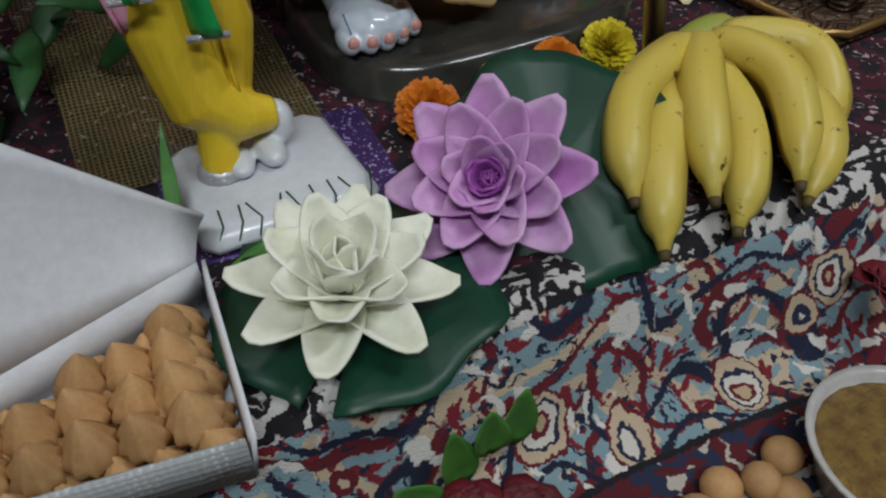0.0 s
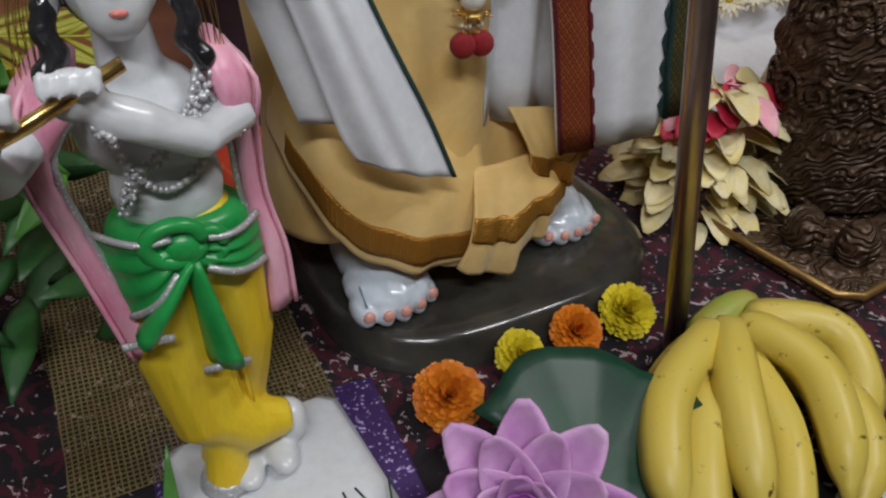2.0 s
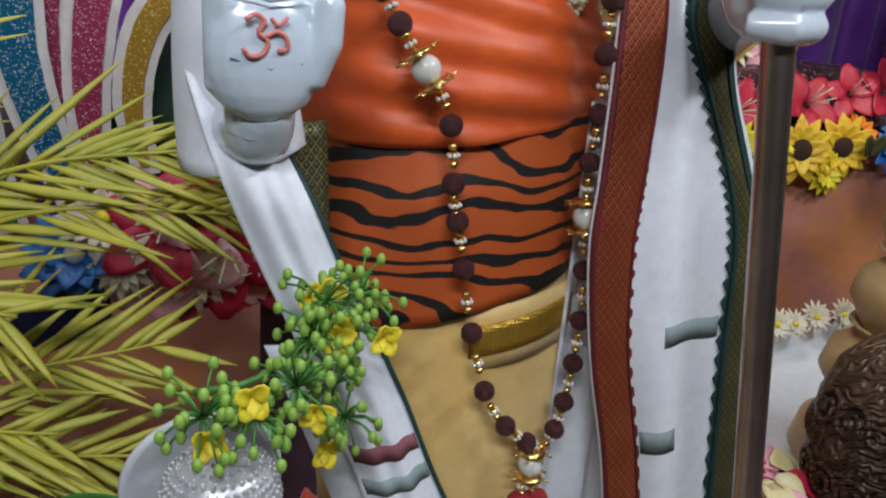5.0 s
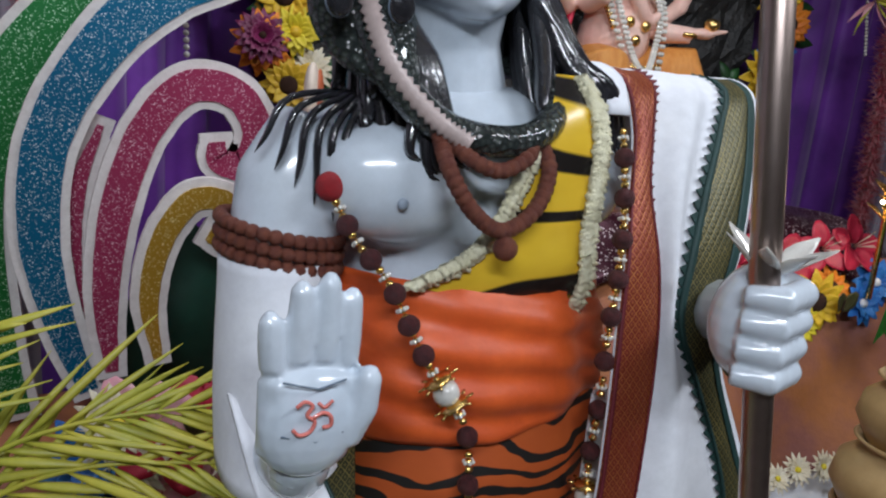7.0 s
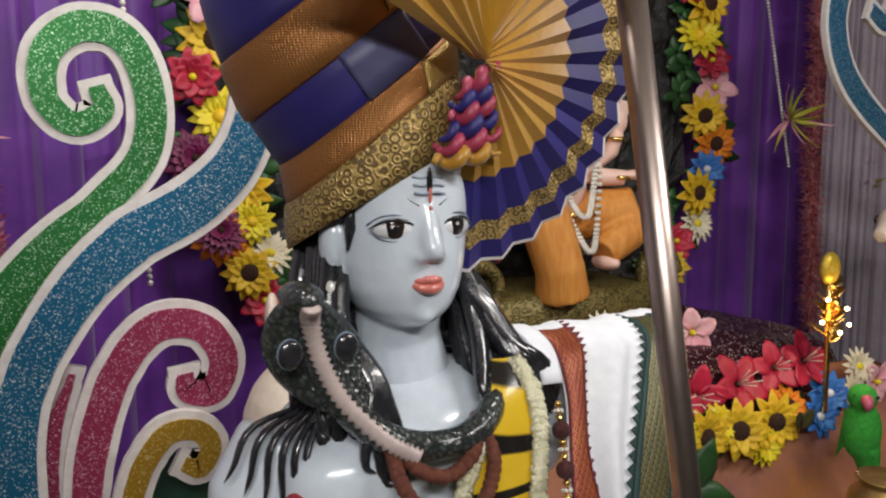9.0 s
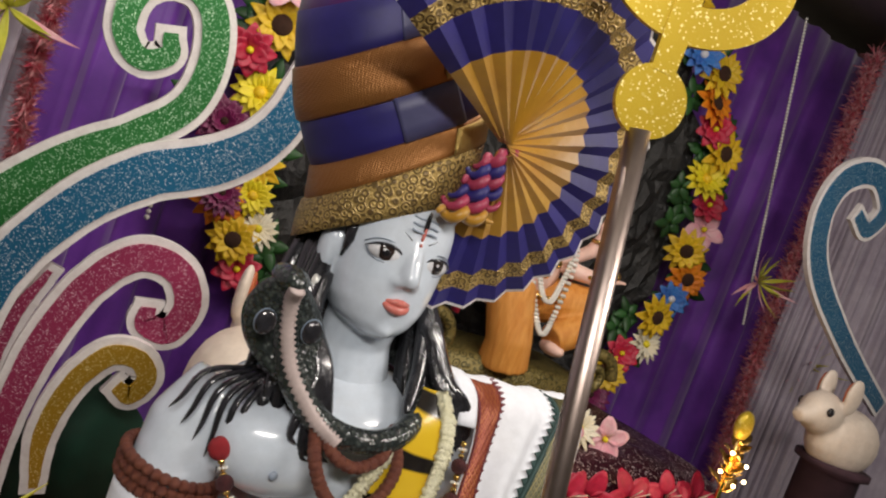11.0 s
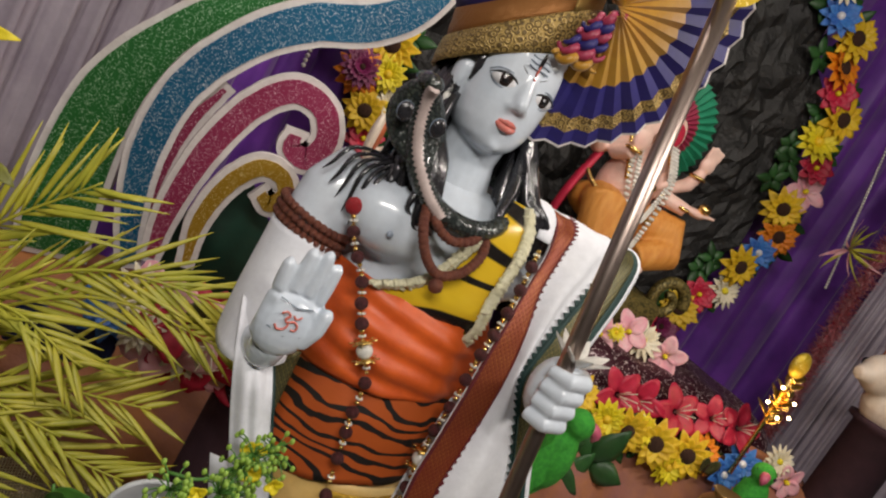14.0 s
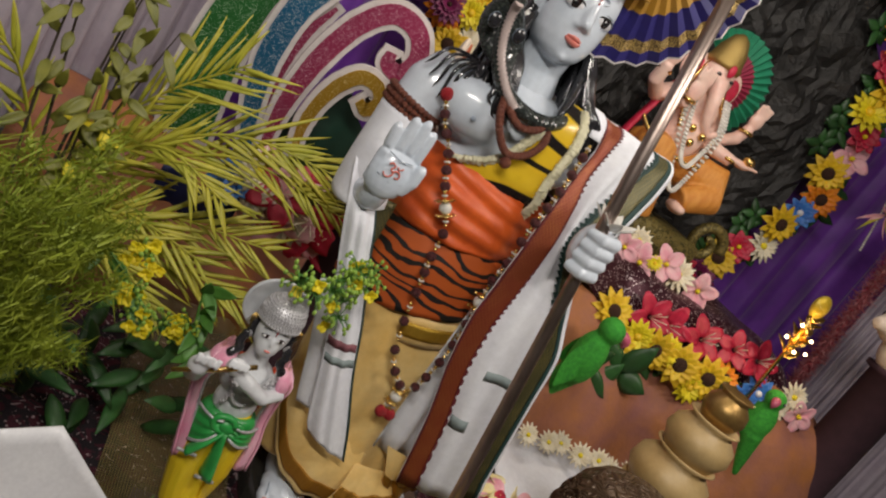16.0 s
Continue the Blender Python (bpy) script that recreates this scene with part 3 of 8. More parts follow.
def big_statue():
    b = Build()
    H = HEAD

    def head(t, m):
        zs = (-0.094, -0.088, -0.076, -0.055, -0.03, 0.0, 0.03, 0.06, 0.09, 0.108)
        ws = (0.018, 0.036, 0.051, 0.0625, 0.068, 0.071, 0.0725, 0.073, 0.06, 0.03)
        fs = (0.046, 0.058, 0.066, 0.0705, 0.0725, 0.073, 0.0725, 0.07, 0.055, 0.02)
        bs = (0.0, 0.02, 0.04, 0.06, 0.08, 0.092, 0.097, 0.097, 0.08, 0.04)
        skull = []
        for z in [-0.094 + 0.202 * i / 40 for i in range(41)]:
            w, f, k = (float(np.interp(z, zs, q)) for q in (ws, fs, bs))
            ring = []
            for j in range(40):
                a = 2 * math.pi * j / 40
                ca, sa = math.cos(a), math.sin(a)
                ring.append(H + Vector((w * math.copysign(abs(ca) ** 0.92, ca), (f if sa < 0 else k) * math.copysign(abs(sa) ** 0.92, sa), z)))
            skull.append(ring)
        t.rings(skull, m)
        for s in (-1, 1):
            t.ball(H + Vector((0.077 * s, 0.0, -0.006)), (0.012, 0.02, 0.034), m)
            t.ball(H + Vector((0.077 * s, -0.004, -0.036)), (0.008, 0.01, 0.012), m)
        t.tube([H + Vector(q) for q in ((0, -0.066, 0.034), (0, -0.0715, 0.012), (0, -0.0805, -0.012), (0, -0.079, -0.019))], [0.009, 0.0105, 0.0118, 0.0085], m, 12)
        for s in (-1, 1):
            t.ball(H + Vector((0.0095 * s, -0.072, -0.0175)), (0.0085, 0.0095, 0.0065), m)
        t.tube([H + Vector((0.005, 0.01, -0.06)), (0.297, 0.962, 1.95), (0.31, 0.97, 1.87)], [0.05, 0.051, 0.064], m, 20)
        t.ball(H + Vector((0, -0.058, -0.079)), (0.013, 0.011, 0.01), m)

    b.blob(head, M_SKIN, 0.003, 9)

    def torso(t, m):
        t.ball((0.325, 0.945, 1.80), (0.155, 0.095, 0.11), m, n=28, h=18)
        t.ball((0.325, 0.95, 1.70), (0.135, 0.09, 0.13), m, n=28, h=18)
        t.ball((0.325, 0.96, 1.86), (0.17, 0.07, 0.05), m, n=24, h=12)
        t.ball((0.222, 0.886, 1.815), (0.084, 0.052, 0.06), m, n=20)
        t.ball((0.41, 0.9, 1.81), (0.08, 0.045, 0.055), m, n=20)
        t.ball((0.52, 0.95, 1.84), (0.065, 0.065, 0.07), m)
        t.ball((0.455, 0.95, 1.855), (0.08, 0.07, 0.06), m)
        # raised right arm
        t.tube([(0.165, 0.95, 1.855), (0.135, 0.945, 1.80), (0.118, 0.925, 1.72), (0.108, 0.90, 1.63), (0.104, 0.88, 1.585)], [0.05, 0.056, 0.05, 0.043, 0.038], m, 16)
        t.tube([(0.104, 0.89, 1.585), (0.103, 0.83, 1.585), (0.102, 0.77, 1.60), (0.102, 0.755, 1.625)], [0.038, 0.034, 0.026, 0.024], m, 14)

    b.blob(torso, M_SKIN, 0.006, 14)

    def hand_right(t, m):
        t.box((0.1, 0.748, 1.662), (0.078, 0.028, 0.082), m, bevel=0.012)
        t.ball((0.1, 0.744, 1.655), (0.04, 0.02, 0.045), m)
        roots = [(0.072, 0.748, 1.70), (0.091, 0.748, 1.705), (0.11, 0.748, 1.705), (0.128, 0.75, 1.70)]
        tips = [(0.068, 0.744, 1.738), (0.09, 0.743, 1.76), (0.111, 0.744, 1.765), (0.129, 0.746, 1.752)]
        fingers(t, m, roots, tips, 0.0105)
        t.tube([(0.128, 0.745, 1.64), (0.14, 0.738, 1.667), (0.143, 0.735, 1.692), (0.143, 0.735, 1.70)], [0.015, 0.013, 0.01, 0.005], m, 10)
        t.tube([(0.1, 0.762, 1.64), (0.101, 0.77, 1.60)], [0.026, 0.024], m, 14)

    b.blob(hand_right, M_SKIN, 0.0026, 3)
    # the painted sign on the palm
    c = Vector((0.098, 0.7235, 1.668))
    om = [(-0.014, 0.01), (-0.008, 0.014), (-0.002, 0.01), (-0.006, 0.003), (0.0, -0.002), (-0.003, -0.01), (-0.011, -0.012), (-0.016, -0.007)]
    b.tube(curve_pts([c + Vector((x, 0, z)) for x, z in om], 26), 0.0016, M_SKIN_LIP, 6)
    b.tube(curve_pts([c + Vector((x, 0, z)) for x, z in ((-0.002, 0.0), (0.006, 0.004), (0.012, 0.0), (0.012, -0.007), (0.006, -0.008))], 14), 0.0016, M_SKIN_LIP, 6)
    b.tube(curve_pts([c + Vector((x, 0, z)) for x, z in ((0.002, 0.012), (0.007, 0.008), (0.013, 0.013))], 8), 0.0014, M_SKIN_LIP, 6)
    for z0 in (1.648, 1.69):
        b.tube([(0.075, 0.7285, z0 + 0.006), (0.1, 0.7252, z0), (0.122, 0.7285, z0 + 0.004)], 0.0009, M_GREYBLUE, 5)

    # left hand closed round the staff
    def hand_left(t, m):
        t.ball((0.466, 0.672, 1.735), (0.04, 0.034, 0.052), m, n=20)
        for k in range(4):
            z = 1.768 - 0.023 * k
            t.tube([(0.499, 0.675, z), (0.482, 0.642, z), (0.452, 0.634, z - 0.002), (0.43, 0.655, z - 0.002)], [0.0115, 0.0135, 0.013, 0.009], m, 10)
        t.tube([(0.495, 0.7, 1.725), (0.55, 0.79, 1.70), (0.59, 0.86, 1.68)], [0.03, 0.035, 0.042], m, 14)

    b.blob(hand_left, M_SKIN, 0.0028, 3)

    # feet and plinth
    def foot(t, m, x, y, z):
        t.ball((x, y + 0.08, z + 0.012), (0.042, 0.1, 0.036), m)
        t.ball((x, y + 0.035, z + 0.006), (0.051, 0.055, 0.026), m)
        for k in range(5):
            u = (k - 2) / 2
            t.ball((x + 0.041 * u, y + 0.002 + 0.012 * u * u + 0.006 * u, z - 0.004), (0.0122 - 0.001 * u, 0.026, 0.0165 - 0.0015 * abs(u)), m, n=14)

    for x, y in ((0.29, 0.752), (0.56, 0.808)):
        b.blob(lambda t, m, x=x, y=y: foot(t, m, x, y, 0.942), M_SKIN, 0.0028, 2)
        for k in range(5):
            u = (k - 2) / 2
            q = Vector((x + 0.041 * u, y - 0.019 + 0.012 * u * u + 0.006 * u, 0.943))
            b.ball(q, (0.0072, 0.005, 0.008), M_NAIL, n=10, h=6)
            if k:
                b.tube([(q.x - 0.0205, q.y + 0.012, 0.9525), (q.x - 0.0205, q.y + 0.034, 0.9665)], 0.0012, M_GREYBLUE, 5)
    base = []
    for z, g in ((TOP, 0.004), (TOP + 0.006, 0.0), (TOP + 0.042, -0.002), (TOP + 0.05, -0.012), (TOP + 0.053, -0.03)):
        r = []
        for j in range(56):
            a = 2 * math.pi * j / 56
            ca, sa = math.cos(a), math.sin(a)
            e = 0.66
            r.append(Vector((0.457 + (0.235 + g) * abs(ca) ** e * (1 if ca > 0 else -1), 0.9 + (0.21 + g) * abs(sa) ** e * (1 if sa > 0 else -1) + 0.02 * ca, z)))
        base.append(r)
    b.rings(base, M_PLINTH)

    # painted face
    for s in (-1, 1):
        e = H + Vector((0.0335 * s, -0.0615, 0.0105))
        turn = Euler((0.1, 0, 0.3 * s)).to_matrix()
        b.ball(e, (0.0215, 0.0072, 0.0104), M_EYEWHITE, turn, 24, 14)
        b.ball(e + turn @ Vector((0.0, -0.0046, 0.0012)), (0.0106, 0.0032, 0.0098), M_IRIS, turn, 18, 10)
        b.ball(e + turn @ Vector((0.0, -0.0066, 0.0012)), (0.0055, 0.0018, 0.0055), M_BLACK, turn, 14, 8)
        # white dot on the iris, a glint of light put in as colour
        b.ball(e + turn @ Vector((-0.0035, -0.0084, 0.0045)), (0.0018, 0.0008, 0.0018), M_EYEWHITE, None, 8, 6)
        lid = [e + turn @ Vector((x * s, -0.0072 + 0.25 * abs(x), z)) for x, z in ((-0.0235, -0.0035), (-0.016, 0.0062), (-0.002, 0.0106), (0.013, 0.0082), (0.026, 0.0015))]
        b.tube(curve_pts(lid, 18), [0.0006 + 0.0016 * math.sin(math.pi * k / 17) for k in range(18)], M_BLACK, 6)
        lid = [e + turn @ Vector((x * s, -0.0055 + 0.2 * abs(x), z)) for x, z in ((-0.0225, -0.004), (-0.012, -0.0092), (0.002, -0.0108), (0.015, -0.008), (0.0245, 0.0005))]
        b.tube(curve_pts(lid, 14), 0.0006, M_GREYBLUE, 5)
        lid = [e + turn @ Vector((x * s, -0.0045 + 0.3 * abs(x), z)) for x, z in ((-0.022, 0.003), (-0.012, 0.0125), (0.002, 0.0155), (0.016, 0.0125), (0.027, 0.005))]
        b.tube(curve_pts(lid, 14), 0.0007, M_GREYBLUE, 5)
        brow = [H + Vector((x * s, y, z)) for x, y, z in ((0.011, -0.0715, 0.0335), (0.026, -0.0655, 0.0415), (0.043, -0.056, 0.0405), (0.0595, -0.0405, 0.027))]
        b.tube(curve_pts(brow, 16), [0.0005 + 0.0017 * math.sin(math.pi * (k + 0.5) / 16) for k in range(16)], M_BLACK, 6)
        b.ball(H + Vector((0.08 * s, -0.008, -0.058)), (0.011, 0.011, 0.02), M_PEARL, None, 12, 8)
        b.tube([H + Vector((0.068 * s, -0.028, 0.045)), H + Vector((0.067 * s, -0.03, 0.01)), H + Vector((0.068 * s, -0.024, -0.012))], [0.01, 0.007, 0.002], M_BLACK, 8)
    lip = H + Vector((0, -0.0725, -0.044))
    b.tube(curve_pts([lip + Vector(q) for q in ((-0.0245, 0.0145, 0.0042), (-0.011, 0.001, 0.0028), (-0.004, -0.0022, 0.0042), (0, -0.002, 0.0034), (0.004, -0.0022, 0.0042), (0.011, 0.001, 0.0028), (0.0245, 0.0145, 0.0042))], 19), [0.0008 + 0.0037 * math.sin(math.pi * k / 18) ** 0.7 for k in range(19)], M_SKIN_LIP, 8)
    b.tube(curve_pts([lip + Vector(q) for q in ((-0.022, 0.0135, 0.0025), (-0.011, 0.0012, -0.0038), (0, -0.0018, -0.0055), (0.011, 0.0012, -0.0038), (0.022, 0.0135, 0.0025))], 17), [0.0008 + 0.005 * math.sin(math.pi * k / 16) ** 0.7 for k in range(17)], M_SKIN_LIP, 8)
    # forehead marks
    for k in range(3):
        z = 0.046 + 0.0075 * k
        b.tube(curve_pts([H + Vector((x, -0.0725 + 3.4 * x * x + 0.35 * (z - 0.05), z + 0.0012 * math.sin(x * 300))) for x in (-0.017, -0.009, 0, 0.009, 0.017)], 11), 0.0013, M_NIPPLE, 6)
    b.ball(H + Vector((0, -0.0725, 0.057)), (0.0032, 0.0022, 0.015), M_BLACK, None, 10, 8)
    b.ball(H + Vector((0, -0.0735, 0.044)), (0.0022, 0.0022, 0.009), M_SKIN_LIP, None, 8, 6)
    b.ball(H + Vector((0, -0.0745, 0.031)), 0.0026, M_SKIN_LIP, None, 8, 6)
    b.ball((0.203, 0.8352, 1.803), (0.0055, 0.003, 0.0055), M_NIPPLE, None, 10, 6)

    # hair: locks down the neck and over the shoulders
    rnd = random.Random(4)

    def hair(t, m):
        t.ball(H + Vector((0, 0.04, 0.0)), (0.084, 0.075, 0.1), m, n=20)
        t.ball((0.285, 0.995, 1.95), (0.1, 0.05, 0.1), m, n=20)

    b.blob(hair, M_BLACK, 0.006, 3)
    for s in (-1, 1):
        for k in range(17):
            x0 = H.x + s * (0.062 + 0.02 * rnd.random())
            y0 = H.y + 0.015 + 0.055 * rnd.random()
            out = s * (0.005 + (0.028 if s < 0 else 0.05) * rnd.random())
            ln = 0.15 + 0.1 * rnd.random()
            pts = [(x0, y0, H.z - 0.0), (x0 + out * 0.4, y0 - 0.005, H.z - ln * 0.35), (x0 + out, y0 - 0.03 - 0.015 * rnd.random(), H.z - ln * 0.7), (x0 + out * 1.05 + 0.012 * s, y0 - 0.06 - 0.02 * rnd.random(), H.z - ln), (x0 + out * 0.9 + 0.026 * s * rnd.random(), y0 - 0.07, H.z - ln - 0.018)]
            b.tube(curve_pts(pts, 16), [0.013 * (1 - (i / 15) ** 2.2) + 0.001 for i in range(16)], M_BLACK, 7)
    for s, ends in ((-1, ((0.198, 0.872, 1.85), (0.215, 0.862, 1.842), (0.232, 0.852, 1.865), (0.246, 0.85, 1.852), (0.19, 0.9, 1.86))), (1, ((0.352, 0.86, 1.895), (0.372, 0.866, 1.872), (0.39, 0.872, 1.862), (0.41, 0.88, 1.875), (0.425, 0.9, 1.88), (0.44, 0.91, 1.865)))):
        for k, e in enumerate(ends):
            x0, y0 = H.x + s * 0.068, H.y + 0.0 + 0.01 * k
            e = Vector(e)
            pts = [(x0, y0, H.z + 0.03), (x0 + 0.012 * s, y0 - 0.004, H.z - 0.05), (x0 + (e.x - x0) * 0.5 + 0.014 * s, y0 + (e.y - y0) * 0.5, H.z - 0.12), e, e + Vector((0.012 * (-1) ** k, -0.004, -0.012))]
            b.tube(curve_pts(pts, 18), [0.0125 * (1 - (i / 17) ** 2.5) + 0.0008 for i in range(18)], M_BLACK, 7)
    for k in range(11):
        r1, r2, r3 = rnd.random(), rnd.random(), rnd.random()
        pts = [(H.x + 0.07, H.y - 0.005 + 0.02 * r1, H.z - 0.03), (H.x + 0.083 + 0.012 * r2, H.y - 0.022, H.z - 0.075), (0.388 + 0.018 * r1, 0.886, 1.945 - 0.01 * r3), (0.402 + 0.035 * r2, 0.868, 1.915), (0.418 + 0.05 * r2, 0.862 + 0.02 * r2, 1.885 - 0.025 * r3), (0.41 + 0.05 * r2 + 0.02 * r3, 0.858 + 0.02 * r2, 1.868 - 0.025 * r3)]
        b.tube(curve_pts(pts, 22), [0.011 * (1 - (i / 21) ** 2.2) + 0.0008 for i in range(22)], M_BLACK, 7)
    for k in range(8):
        r1, r2, r3 = rnd.random(), rnd.random(), rnd.random()
        pts = [(H.x - 0.07, H.y - 0.01 + 0.02 * r1, H.z - 0.04), (H.x - 0.078, H.y - 0.03, H.z - 0.09), (0.222 + 0.012 * r1, 0.868, 1.925), (0.215 + 0.03 * r2, 0.852, 1.885), (0.206 + 0.05 * r2, 0.84, 1.852 - 0.02 * r3), (0.216 + 0.055 * r2, 0.838, 1.842 - 0.02 * r3)]
        b.tube(curve_pts(pts, 22), [0.0095 * (1 - (i / 21) ** 2.2) + 0.0008 for i in range(22)], M_BLACK, 7)
    # painted strands spread over the right shoulder
    for k in range(6):
        u = k / 5
        p0 = Vector((0.188 - 0.015 * u, 0.9 + 0.02 * u, 1.893))
        p3 = Vector((0.17 - 0.082 * u, 0.868 + 0.035 * u, 1.765 + 0.07 * u))
        mid = p0.lerp(p3, 0.45) + Vector((-0.018, -0.006, 0.016))
        q = p0.lerp(p3, 0.8) + Vector((-0.008, -0.006, 0.004))
        b.tube(curve_pts([p0, mid, q, p3], 14), [0.0052 * math.sin(math.pi * (0.25 + 0.75 * i / 13)) + 0.0005 for i in range(14)], M_BLACK, 6, 0.6)

    # cobra: hood upright at the right of the neck, body round the throat
    body = [(0.166, 0.885, 1.985), (0.176, 0.865, 1.945), (0.195, 0.85, 1.905), (0.232, 0.838, 1.873), (0.275, 0.826, 1.862), (0.32, 0.828, 1.866), (0.358, 0.85, 1.885), (0.382, 0.9, 1.915), (0.37, 0.98, 1.93), (0.3, 1.02, 1.925), (0.235, 0.97, 1.91), (0.22, 0.9, 1.9)]
    b.tube(curve_pts(body, 80), [0.0165 - 0.004 * i / 79 for i in range(80)], M_SNAKE, 12)
    hood = []
    for i in range(15):
        u = i / 14
        w = 0.015 + 0.037 * math.sin(math.pi * min(1, u ** 0.8)) ** 0.7
        c = Vector((0.2 - 0.046 * u, 0.868 - 0.004 * u + 0.02 * math.sin(u * 3), 1.9 + 0.115 * u))
        hood.append([c + Vector((w * math.cos(a), 0.014 * math.sin(a) + 0.3 * w * math.cos(a) ** 2 - 0.012, 0)) for a in [2 * math.pi * j / 16 for j in range(16)]])
    b.rings(hood, M_SNAKE)
    b.ball((0.154, 0.858, 2.017), (0.02, 0.032, 0.014), M_SNAKE)
    b.tube(curve_pts([(0.154, 0.828, 2.012), (0.157, 0.841, 1.995), (0.169, 0.848, 1.955), (0.188, 0.84, 1.915), (0.222, 0.823, 1.878), (0.25, 0.812, 1.86)], 64), [0.0062 + 0.0034 * (i % 2) for i in range(64)], M_SNAKEBELLY, 10, 0.7)
    for s in (-1, 1):
        b.ball((0.166 + 0.027 * s, 0.8475, 1.967), (0.0124, 0.005, 0.0149), M_GREYBLUE, None, 16, 8)
        b.ball((0.166 + 0.027 * s, 0.8455, 1.967), (0.0115, 0.005, 0.014), M_BLACK, None, 16, 8)

    # yellow hide over the left shoulder with cream fur at its edges
    hide = []
    left = curve_pts([(0.37, 0.872, 1.925), (0.352, 0.845, 1.895), (0.332, 0.834, 1.862), (0.316, 0.832, 1.829), (0.296, 0.832, 1.782), (0.262, 0.832, 1.75), (0.217, 0.838, 1.727)], 24)
    right = curve_pts([(0.396, 0.87, 1.925), (0.402, 0.845, 1.895), (0.403, 0.832, 1.86), (0.399, 0.826, 1.82), (0.394, 0.822, 1.775), (0.398, 0.822, 1.73), (0.396, 0.84, 1.69)], 24)
    for l, r in zip(left, right):
        low = max(0, (1.8 - l.z) / 0.16)
        hide.append([l.lerp(r, v) + Vector((0, -0.012 * math.sin(math.pi * v) * (0.4 + low), 0)) for v in [j / 14 for j in range(15)]])
    b.sheet(hide, M_YELLOWFUR)
    for col, jit in ((0, 3), (14, 7)):
        run = [r[col] for r in hide[9 if col == 0 else 0:]]
        line = curve_pts(run, 90)
        b.tube([p + Vector((0.003 * wob(i * 0.5, jit, 0), -0.003, 0.003 * wob(i * 0.45, jit, 4))) for i, p in enumerate(line)], [0.0085 + 0.0035 * wob(i * 0.8, jit, 9) + 0.0012 * (i % 3) for i in range(90)], M_CREAMFUR, 9, 0.6)
        tuft = random.Random(jit)
        for p in curve_pts(run, 110):
            for q in (-1, 1):
                d = Vector((q * (0.5 + tuft.random()), -0.3, -0.7 * tuft.random())).normalized() * (0.006 + 0.004 * tuft.random())
                o = p + Vector((0.003 * q, -0.004, (tuft.random() - 0.5) * 0.006))
                b.tube([o, o + d * 0.6, o + d], [0.0036, 0.003, 0.0008], M_CREAMFUR, 5)

    # seed-bead strings moulded on the neck and arm
    def beads(pts, n, r, move=(0, 0, 0)):
        for i, p in enumerate(curve_pts([Vector(q) + Vector(move) for q in pts], n)):
            b.ball(p, (r, r, r * 0.95), M_RUDRA, None, 8, 6)

    beads([(0.262, 0.842, 1.857), (0.262, 0.812, 1.825), (0.285, 0.805, 1.79), (0.318, 0.808, 1.772), (0.352, 0.812, 1.79), (0.372, 0.826, 1.825), (0.366, 0.85, 1.86)], 34, 0.0082, (-0.032, -0.006, 0.014))
    beads([(0.268, 0.842, 1.855), (0.28, 0.818, 1.836), (0.31, 0.812, 1.825), (0.345, 0.822, 1.838), (0.358, 0.845, 1.858)], 18, 0.0078, (-0.032, -0.008, 0.014))
    b.ball((0.288, 0.797, 1.771), 0.0115, M_RUDRA, None, 10, 8)
    for k in range(3):
        z = 1.762 - 0.013 * k
        beads([Vector((0.121, 0.93, z)) + Vector((0.0555 * math.cos(a), 0.058 * math.sin(a), 0.01 * math.cos(a) * -1)) for a in [2 * math.pi * j / 12 for j in range(13)]], 34, 0.0072)
    thing("deity_statue", b, "life-size glossy pale blue painted standing statue with snake and raised palm", "statue")


big_statue()


# ---- the statue's clothes ----
def wrap(name, z_rows, mat, label, category, folds=0.004, freq=9, thick=0.004, a0=-3.5, a1=0.36, n=70, extra=None, stay=None):
    """Cloth wound round the body: rows of (z, centre x, centre y, half width, half depth)."""
    b = Build()
    grid = []
    for z, cx, cy, rx, ry in z_rows:
        row = []
        for j in range(n):
            a = a0 + (a1 - a0) * j / (n - 1)
            f = 1 + folds / rx * (math.sin(a * freq + 6 * wob(a, z * 3, 1)) + 0.8 * wob(a * 5, z * 12, 7))
            p = Vector((cx + rx * f * math.cos(a), cy + ry * f * math.sin(a), z))
            row.append(p + extra(a, z) if extra else p)
        grid.append(row)
    b.sheet(grid, mat)
    if stay:
        stay(b, grid)
    return thing(name, b, label, category, thick=thick)


def rows(keys, n):
    """Rows between key rows, eased."""
    return [tuple(v) for v in np.array([[np.interp(i / (n - 1) * (len(keys) - 1), range(len(keys)), [k[c] for k in keys]) for c in range(5)] for i in range(n)])]


